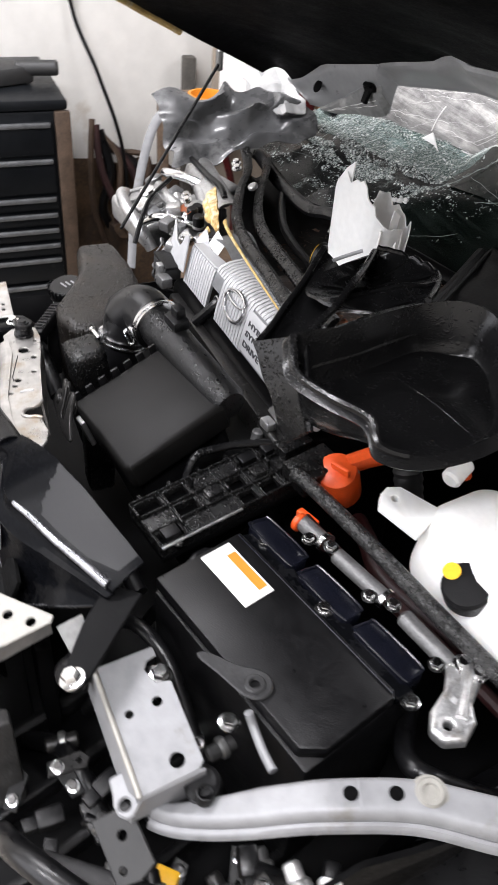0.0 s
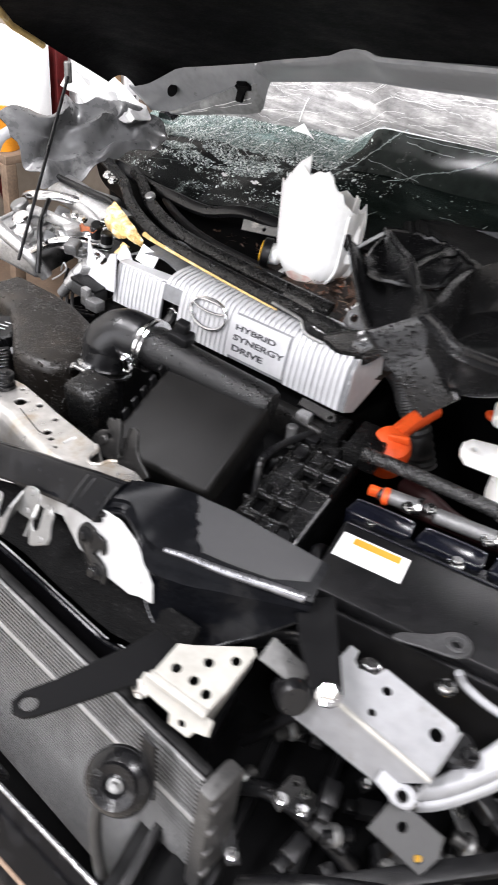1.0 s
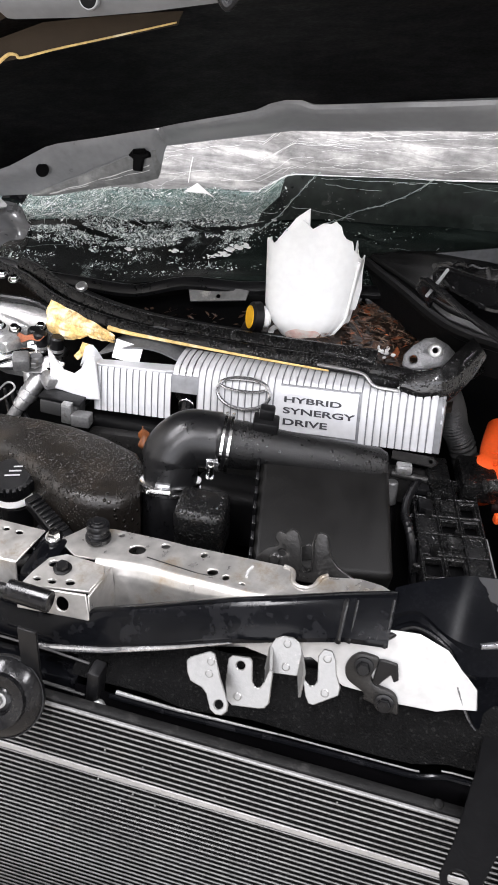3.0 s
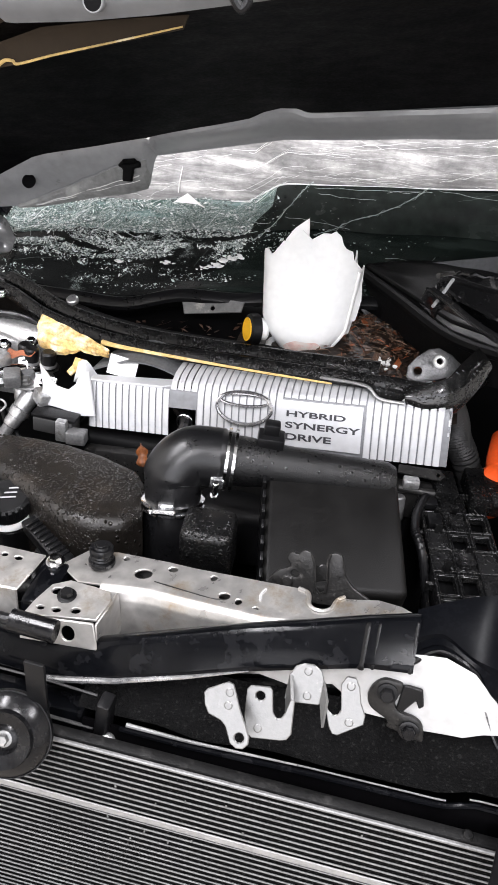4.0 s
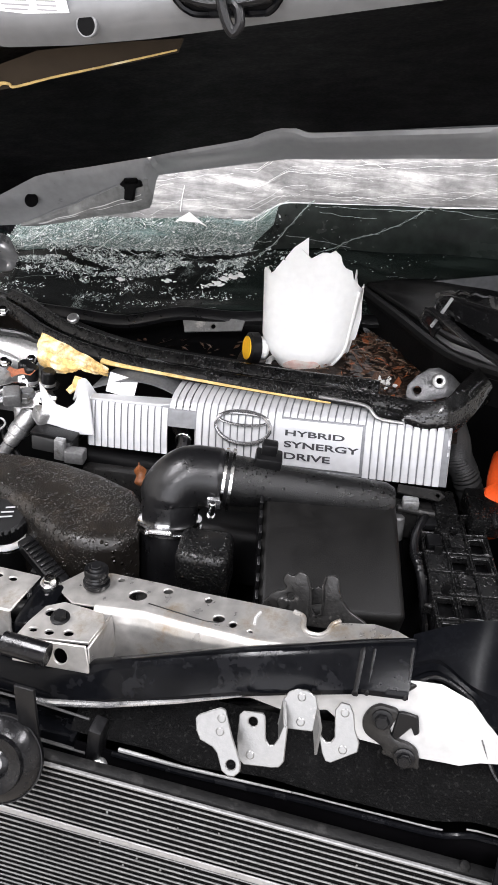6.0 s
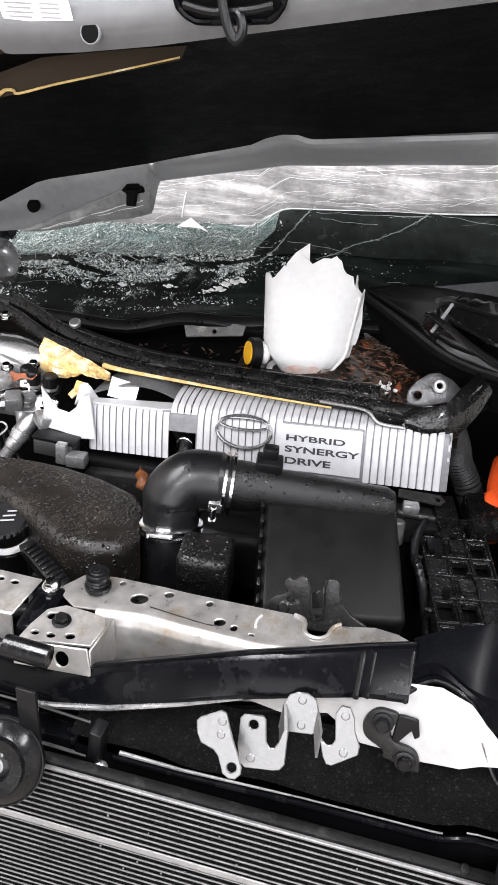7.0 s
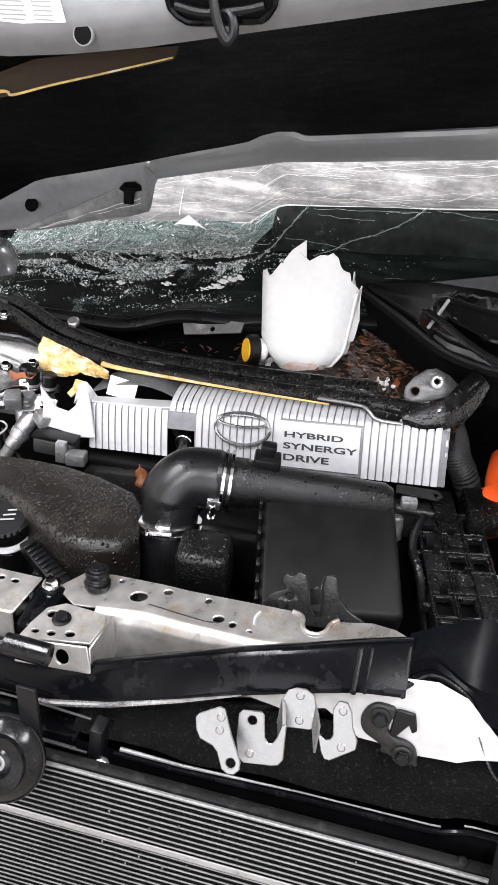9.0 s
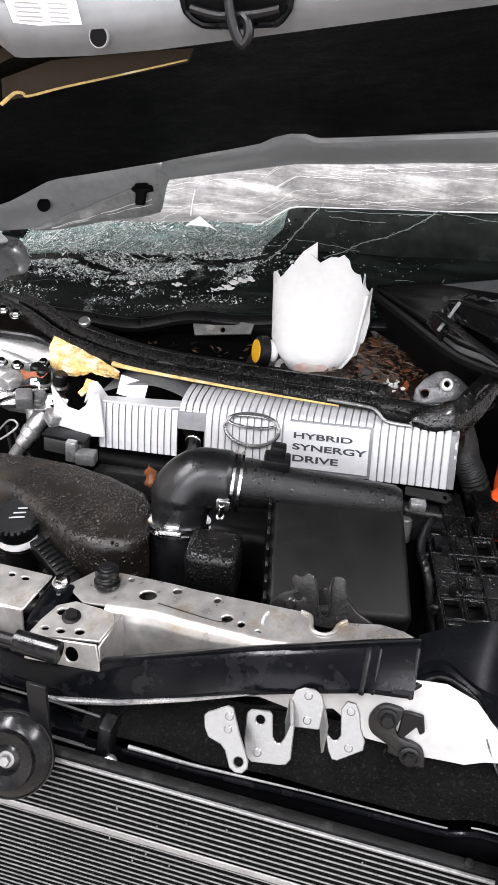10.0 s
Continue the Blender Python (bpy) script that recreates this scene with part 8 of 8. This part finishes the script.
part("rubber_mount", lathe([(0, 0.016), (0.014, 0.016), (0.018, 0.012), (0.019, 0.0), (0, 0)], (0.690, -0.262, 0.770), (0.1, -0.2, 1), 20), M_RUBBER, sr, "round black rubber mount")
part("spring", tube([Vector((0.705 + 0.008 * math.cos(a), -0.266 + 0.008 * math.sin(a), 0.776 + 0.0028 * a / 6.28)) for a in np.linspace(0, 6.28 * 5, 60)], 0.0016, 6), M_PLASTIC, sr, "small black spring")
part("lower_beam", box((0.20, 0.022, 0.014), basis((0.735, -0.345, 0.695), (0.62, 0.76, 0.14), (-0.76, 0.62, 0)), 0.004), M_PLASTIC, sr, "dark grey lower beam")
part("lower_plate", plate([(-0.035, -0.02), (0.03, -0.024), (0.036, 0.0), (0.03, 0.02), (-0.03, 0.022)], 0.004, basis((0.700, -0.345, 0.728), (0.85, 0.2, -0.25), (-0.1, 0.8, 0.5)), holes=(ring(-0.008, 0.002, 0.005, n=12), ring(0.02, -0.012, 0.004, n=10)), bev=0.001), M_GREYPLASTIC, sr, "dark grey plate with two holes")
solo("yellow_connector", box((0.026, 0.020, 0.018), pose(0.708, -0.305, 0.628, 10, 5, 50), 0.003), M_YELLOW, "small yellow plastic connector beside the rail", "connector")

# ---------- aluminium parts west of the engine ----------
rng = random.Random(21)
wm = thing("throttle_linkage", (-0.38, 0.05, 0.75), "cast aluminium linkage, pipes and fittings beside the engine", "linkage")
part("casting", blob((-0.41, 0.09, 0.845), (0.085, 0.06, 0.035), 4, 0.5, 3), M_ALU, wm)
part("casting", box((0.08, 0.05, 0.04), pose(-0.47, 0.16, 0.86, 8, 5, 24), 0.010, 3), M_ALU, wm)
part("beam", sheet(lambda u, v: Vector((-0.58 + 0.245 * u, 0.150 - 0.02 * u + 0.030 * math.cos(math.pi * (0.15 + 0.9 * v)), 0.878 - 0.004 * u + 0.030 * math.sin(math.pi * (0.15 + 0.9 * v)))), 16, 12, 0.004), M_ALU, wm, "broad bright aluminium beam")
part("pipe", tube(smooth_line([(-0.60, 0.14, 0.870), (-0.50, 0.125, 0.880), (-0.42, 0.11, 0.876), (-0.37, 0.105, 0.865)], 6), 0.017, 14), M_ALU, wm, "curved aluminium pipe")
part("pipe", tube(smooth_line([(-0.55, 0.05, 0.865), (-0.45, 0.035, 0.885), (-0.385, 0.05, 0.88), (-0.355, 0.09, 0.862)], 6), 0.011, 12), M_ALU, wm)
part("pipe", tube(smooth_line([(-0.46, -0.02, 0.82), (-0.40, -0.005, 0.862), (-0.36, 0.03, 0.872), (-0.33, 0.075, 0.86)], 6), 0.009, 12), M_CHROME, wm, "thin bright metal pipe")
part("cable", tube(smooth_line([(-0.56, 0.125, 0.915), (-0.46, 0.128, 0.916), (-0.40, 0.135, 0.914), (-0.36, 0.130, 0.905)], 12), 0.007, 10, ribs=0.14), M_RUBBER, wm, "black corrugated cable")
part("cable", tube(smooth_line([(-0.50, 0.06, 0.90), (-0.44, 0.0, 0.885), (-0.40, -0.03, 0.86), (-0.38, -0.05, 0.82)], 10), 0.005, 8), M_RUBBER, wm, "thin black wire")
part("housing", box((0.16, 0.12, 0.06), pose(-0.54, 0.03, 0.775, 4, 6, 14), 0.014, 3), M_ALU, wm, "cast aluminium housing")
for k in range(4):
    part("housing_rib", box((0.010, 0.11, 0.012), pose(-0.595 + 0.034 * k, 0.018 + 0.008 * k, 0.834 - 0.003 * k, 4, 6, 14), 0.003), M_ALU, wm)
part("pipe", tube(smooth_line([(-0.62, 0.0, 0.82), (-0.56, -0.03, 0.85), (-0.50, -0.035, 0.845), (-0.45, -0.02, 0.82), (-0.43, 0.0, 0.78)], 6), 0.013, 14), M_ALU, wm, "curved aluminium pipe")
part("pipe", tube(smooth_line([(-0.63, 0.09, 0.86), (-0.57, 0.07, 0.885), (-0.52, 0.09, 0.895), (-0.48, 0.12, 0.89)], 6), 0.010, 12), M_CHROME, wm, "thin bright metal pipe")
for k in range(3):
    part("flange", lathe([(0, 0.012), (0.016, 0.012), (0.019, 0.009), (0.019, 0), (0, 0)], (-0.50 - 0.045 * k, 0.0 + 0.025 * k, 0.842 + 0.008 * k), (0.2 - 0.2 * k, -0.4, 1), 18), (M_ALU, M_CHROME, M_ZINC)[k], wm)
inj = part("injector", lathe([(0, 0), (0.011, 0), (0.0125, 0.004), (0.0125, 0.016), (0.0145, 0.018), (0.0145, 0.024), (0.0125, 0.026), (0.0125, 0.032), (0.0145, 0.034), (0.0145, 0.060), (0.011, 0.066), (0, 0.066)], (-0.357, 0.0, 0.790), (0.029, 0.030, 0.052), 18), M_ALU, wm, "grey injector connector")
part("injector_ring", lathe([(0.012, -0.004), (0.0155, -0.004), (0.0155, 0.004), (0.012, 0.004)], (-0.345, 0.0125, 0.811), (0.029, 0.030, 0.052), 18), M_ALU, inj)
part("injector_tip", rod((-0.368, -0.011, 0.770), (-0.357, 0.0, 0.790), 0.010, 12), M_DULL, inj)
for x, y, z, h in ((-0.345, 0.058, 0.868, 0.034), (-0.318, 0.062, 0.866, 0.032), (-0.365, 0.075, 0.872, 0.026)):
    part("fitting", rod((x, y, z), (x + 0.004, y - 0.002, z + h), 0.0115, 12), M_PLASTIC, wm)
    part("fitting_band", lathe([(0.0115, 0), (0.0130, 0), (0.0130, 0.005), (0.0115, 0.005)], (x, y, z + 0.006), (0.1, 0, 1), 16), M_ALU, wm)
for at, m in (((-0.50, 0.205, 0.922), M_CHROME), ((-0.47, 0.195, 0.922), M_CHROME), ((-0.39, 0.06, 0.895), M_CHROME), ((-0.36, 0.09, 0.892), M_CHROME), ((-0.44, 0.02, 0.865), M_ZINC), ((-0.425, 0.07, 0.89), M_CHROME), ((-0.335, 0.02, 0.86), M_ZINC), ((-0.31, 0.035, 0.855), M_CHROME)):
    bolt(at, (0.1, -0.2, 1), 0.0075, m, wm)
for k, (x, y, z, a) in enumerate(((-0.352, 0.012, 0.858, 30), (-0.385, 0.035, 0.872, -20), (-0.42, 0.0, 0.85, 15), (-0.30, 0.005, 0.838, 50), (-0.455, 0.055, 0.875, 40))):
    part("connector", box((0.026, 0.030, 0.022), pose(x, y, z, 10, 4 * k, a), 0.004), (M_DULL, M_ALU, M_GREYTRIM, M_ALU, M_DULL)[k], wm, "small pale connector")
part("flat_bracket", plate([(-0.03, -0.010), (0.03, -0.014), (0.036, 0.004), (0.01, 0.014), (-0.028, 0.012)], 0.003, basis((-0.325, 0.028, 0.858), (0.9, 0.3, 0.1), (-0.2, 0.7, 0.6)), holes=(ring(0.02, 0.0, 0.004, n=10),), bev=0.001), M_ALU, wm)
cc = thing("coil_connector", (-0.26, -0.015, 0.80), "grey coil connector under the torn cover corner", "connector")
part("body", box((0.062, 0.034, 0.024), pose(-0.268, -0.016, 0.810, 0, 3, 4), 0.003), M_GREYPLASTIC, cc)
part("top_plate", box((0.068, 0.036, 0.005), pose(-0.266, -0.014, 0.8345, 0, 3, 4), 0.001), M_PLASTIC, cc)
part("steel_clip", box((0.016, 0.012, 0.034), pose(-0.250, -0.036, 0.806, 0, 3, 4), 0.002), M_ALU, cc, "bright steel clip")
part("socket", box((0.030, 0.022, 0.020), pose(-0.226, -0.034, 0.806, 0, 0, 8), 0.003), M_DULL, cc)
solo("cam_cover", sheet(lambda u, v: Vector((-0.24 + 0.17 * u, 0.055 + 0.05 * v, 0.885 + 0.042 * math.sin(math.pi * u) * (0.6 + 0.4 * v))), 16, 6, 0.003), M_GREYTRIM, "grey curved metal cover behind the engine cover", "cover")
solo("paper_tag", plate([(0, 0), (0.045, -0.004), (0.047, 0.024), (0.002, 0.03)], 0.001, basis((-0.212, 0.046, 0.888), (1, 0.05, -0.02), (0, 0.5, 0.8))), M_LABEL, "white paper tag tucked behind the engine cover", "tag")
part("shielded_cable", tube(smooth_line([(-0.44, 0.055, 0.885), (-0.40, 0.05, 0.872), (-0.368, 0.045, 0.856), (-0.354, 0.035, 0.832), (-0.352, 0.03, 0.79)], 10), 0.011, 12, ribs=0.05), M_ALU, wm, "thick silver shielded cable")
part("wire_loop", tube(smooth_line([(-0.41, 0.02, 0.795), (-0.385, 0.01, 0.822), (-0.366, 0.0, 0.832), (-0.362, 0.0, 0.822), (-0.385, 0.0, 0.800), (-0.41, 0.0, 0.782)], 8), 0.0016, 6), M_WHITE_STEEL, wm, "bent bright wire loop")
tag = part("label_strip", plate([(-0.007, -0.022), (0.007, -0.020), (0.006, 0.020), (-0.008, 0.018)], 0.0012, basis((-0.347, 0.038, 0.872), (0.95, 0.3, 0.1), (-0.15, 0.55, 0.8))), M_LABEL, wm, "white label strip")
for k in range(4):
    part("print_bar", box((0.006, 0.003, 0.0005), basis(Vector((-0.3475, 0.0375, 0.8725)) + Vector((-0.15, 0.55, 0.8)).normalized() * (-0.014 + 0.009 * k), (0.95, 0.3, 0.1), (-0.15, 0.55, 0.8)), 0), M_INK, tag)
part("sensor", lathe([(0, 0.030), (0.009, 0.030), (0.0105, 0.027), (0.0105, 0.012), (0.008, 0.010), (0.008, 0), (0, 0)], (-0.338, 0.035, 0.842), (0.05, -0.1, 1), 16), M_GREYTRIM, wm, "small grey sensor")
for k in range(3):
    part("wire", tube(smooth_line([(-0.40 + 0.012 * k, 0.03, 0.80), (-0.375 + 0.015 * k, 0.0, 0.775), (-0.35 + 0.02 * k, -0.02, 0.762), (-0.33 + 0.02 * k, 0.01, 0.75)], 8), 0.0035, 8), M_RUBBER, wm, "thin black wire")
solo("dead_leaf", plate([(-0.026, -0.004), (-0.010, -0.008), (0.004, -0.003), (0.020, -0.006), (0.028, 0.002), (0.012, 0.006), (-0.006, 0.004), (-0.016, 0.009)], 0.0008, basis((-0.358, 0.046, 0.893), (1, 0.1, 0.15), (-0.1, 0.6, 0.8))), M_LEAF_RED, "reddish brown dead leaf among the engine fittings", "leaf")
curl = sheet(lambda u, v: basis((-0.114, -0.055, 0.822), (0.7, 0.2, 0.12), (-0.1, 0.5, 0.8)) @ Vector(((u - 0.5) * 0.018 * math.sin(math.pi * min(v + 0.08, 1)) ** 0.7 * (1 + 0.3 * math.sin(11 * v)), -0.018 + 0.034 * v, 0.006 * math.cos(2.6 * (u - 0.5)) + 0.002 * math.sin(9 * v))), 8, 14, 0.0005)
solo("dead_leaf", curl, M_LEAF_ORANGE, "curled orange-brown dead leaf beside the elbow", "leaf")

# ---------- engine block, hoses and looms that fill the bay ----------
eng = thing("engine_block", (0.05, 0.06, 0.45), "dark dirty engine block under the cover", "engine")
part("block", box((0.56, 0.20, 0.36), pose(0.04, 0.09, 0.46, 0, -3, 0), 0.015, 3), M_BODY, eng)
part("head_rail", box((0.52, 0.03, 0.05), pose(0.04, -0.012, 0.765, 0, -5, 0), 0.008), M_DARKSTEEL, eng)
part("manifold", box((0.30, 0.10, 0.10), pose(0.12, -0.03, 0.68, 0, -4, 0), 0.02, 3), M_PLASTIC, eng)
part("bracket", plate([(-0.03, -0.006), (0.026, -0.008), (0.034, 0.0), (0.026, 0.008), (-0.03, 0.006)], 0.004, basis((0.272, -0.012, 0.856), (1, 0.1, -0.05), (-0.05, 0.8, 0.5)), holes=(ring(0.024, 0, 0.003, n=10),), bev=0.001), M_DARKSTEEL, eng, "dull dark sensor bracket")
part("fitting", box((0.022, 0.016, 0.014), pose(0.262, -0.026, 0.838, 0, 0, 10), 0.003), M_ALU, eng)
part("fitting", rod((0.245, -0.03, 0.836), (0.305, -0.022, 0.832), 0.006, 12), M_DARKSTEEL, eng)
part("fitting", rod((0.252, -0.038, 0.79), (0.250, -0.034, 0.826), 0.009, 12), M_DULL, eng)
hoses = (
    ((-0.30, -0.27, 0.70), (-0.20, -0.29, 0.74), (-0.12, -0.28, 0.75), (-0.05, -0.27, 0.72), 0.014),
    ((0.10, -0.30, 0.68), (0.20, -0.30, 0.72), (0.30, -0.27, 0.74), (0.40, -0.25, 0.72), 0.012),
    ((0.42, -0.28, 0.70), (0.48, -0.27, 0.76), (0.53, -0.25, 0.75), (0.60, -0.24, 0.70), 0.009),
    ((0.40, -0.24, 0.66), (0.44, -0.21, 0.77), (0.42, -0.17, 0.79), (0.40, -0.10, 0.72), 0.008),
    ((0.46, -0.42, 0.56), (0.52, -0.38, 0.62), (0.58, -0.36, 0.63), (0.66, -0.34, 0.58), 0.011),
    ((0.48, -0.34, 0.62), (0.54, -0.33, 0.74), (0.56, -0.30, 0.75), (0.55, -0.26, 0.68), 0.008),
    ((0.60, -0.46, 0.62), (0.66, -0.44, 0.69), (0.74, -0.38, 0.70), (0.84, -0.28, 0.66), 0.014),
    ((0.74, -0.22, 0.66), (0.80, -0.20, 0.74), (0.86, -0.14, 0.74), (0.92, -0.05, 0.68), 0.010),
    ((-0.26, -0.30, 0.62), (-0.24, -0.33, 0.74), (-0.21, -0.30, 0.78), (-0.19, -0.26, 0.74), 0.007),
    ((0.66, 0.00, 0.72), (0.72, -0.05, 0.76), (0.76, -0.04, 0.77), (0.80, 0.06, 0.72), 0.011),
)
for a, b, c, d, r in hoses:
    solo("hose", tube(smooth_line([a, b, c, d], 8), r, 12, ribs=0.08 if r < 0.01 else 0.0), M_RUBBER, "black rubber hose low in the engine bay", "hose", group="bay hoses")
def bay_fitting(x, y, z, kind, mat, turn):
    """A small fitting: 0 stepped plug, 1 hose union, 2 clip."""
    t = thing("bay_fitting", (x, y, z), ("small stepped plug low in the crushed front corner", "small hose union low in the crushed front corner", "bent steel clip low in the crushed front corner")[kind], "fitting", group="small fittings")
    m = pose(x, y, z, 12 * math.sin(turn), 15 * math.cos(turn), turn * 57)
    if kind == 0:
        part("body", box((0.030, 0.020, 0.022), m, 0.003), mat, t)
        part("plug", box((0.016, 0.014, 0.012), m @ pose(0.022, 0, 0.005), 0.002), M_PLASTIC, t)
    elif kind == 1:
        part("body", rod(m @ Vector((-0.02, 0, 0.01)), m @ Vector((0.02, 0, 0.012)), 0.009, 12), mat, t)
        part("collar", rod(m @ Vector((-0.004, 0, 0.011)), m @ Vector((0.006, 0, 0.0115)), 0.013, 12), M_ZINC, t)
    else:
        part("body", plate([(-0.022, -0.008), (0.02, -0.010), (0.026, 0.0), (0.018, 0.010), (-0.02, 0.008)], 0.003, m, holes=(ring(0.014, 0, 0.003, n=8),), bev=0.0008), mat, t)
        bolt(m @ Vector((-0.010, 0, 0.0)), m.to_3x3() @ Vector((0, 0, 1)), 0.005, M_CHROME, t)


for k in range(30):
    x, y = rng.uniform(0.50, 0.74), rng.uniform(-0.44, -0.20)
    bay_fitting(x, y, rng.uniform(0.58, 0.69), k % 3, rng.choice((M_PLASTIC, M_PLASTIC, M_GREYPLASTIC, M_DARKSTEEL, M_RUBBER)), rng.uniform(0, 6.2))
for k, (x, y, z, m) in enumerate(((0.800, -0.210, 0.757, M_ALU), (0.835, -0.160, 0.752, M_DULL), (0.815, -0.185, 0.745, M_TANK), (0.86, -0.13, 0.75, M_DULL), (0.79, -0.245, 0.742, M_DARKSTEEL), (0.845, -0.20, 0.735, M_GREYPLASTIC))):
    bay_fitting(x, y, z, (k + 1) % 3, m, 1.3 * k)
solo("teal_connector", box((0.024, 0.016, 0.014), pose(0.862, -0.085, 0.765, 8, 0, 40), 0.003), M_TEAL, "small teal plastic connector under the side rail", "connector")
ft = thing("front_corner_tray", (0.62, -0.36, 0.53), "black ribbed undertray below the front corner", "tray")
part("tray", box((0.46, 0.30, 0.02), pose(0.64, -0.34, 0.53, 0, 0, 20), 0.006), M_BODY, ft)
for k in range(6):
    part("rib", box((0.012, 0.29, 0.03), pose(0.64, -0.34, 0.55, 0, 0, 20) @ pose(-0.20 + 0.08 * k, 0, 0), 0.003), M_PLASTIC, ft)

# front bumper, its top edge just ahead of the condenser
bb = thing("bumper_lower", (0.0, -0.60, 0.0), "dark front bumper with a pale scuffed top edge", "bumper")


def bumper_line(x, out=0.0, z=0.508):
    return Vector((x, -0.585 + 0.10 * x - 0.22 * max(0.0, x - 0.45) ** 2 + 0.5 * max(0.0, -x - 0.2) ** 2 - out, z - 0.03 * x))


part("skin", sheet(lambda u, v: bumper_line(-0.68 + 1.36 * u, 0.045 * math.sin(math.pi * 0.5 * min(v * 3, 1)) + 0.02 * v, 0.505 - 0.012 * math.sin(math.pi * min(v * 3, 1)) - 0.30 * v), 36, 16, 0.004), M_PAINT, bb)
part("edge", tube([bumper_line(x) for x in np.linspace(-0.66, 0.66, 40)], 0.0035, 8), M_GLINT_SCUFF, bb, "pale scuffed top edge")
part("outer_edge", tube([bumper_line(x, 0.050, 0.478) for x in np.linspace(-0.66, 0.66, 40)], 0.0030, 8), M_TIMBER, bb, "thin worn edge")
part("air_guide", sheet(lambda u, v: bumper_line(-0.66 + 1.32 * u, -0.004 - 0.055 * v, 0.495 - 0.20 * v), 24, 6, 0.004), M_PLASTIC, bb, "black plastic air guide")
part("guide_rib", tube(smooth_line([bumper_line(0.16, -0.008, 0.49), bumper_line(0.17, -0.03, 0.45), bumper_line(0.23, -0.03, 0.45), bumper_line(0.24, -0.008, 0.49)], 5), 0.004, 8), M_RUBBER, bb, "black wire loop")
part("undertray", sheet(lambda u, v: bumper_line(-0.66 + 1.32 * u, -0.03 - 0.20 * v, 0.20 - 0.02 * v), 20, 6, 0.004), M_BODY, bb)
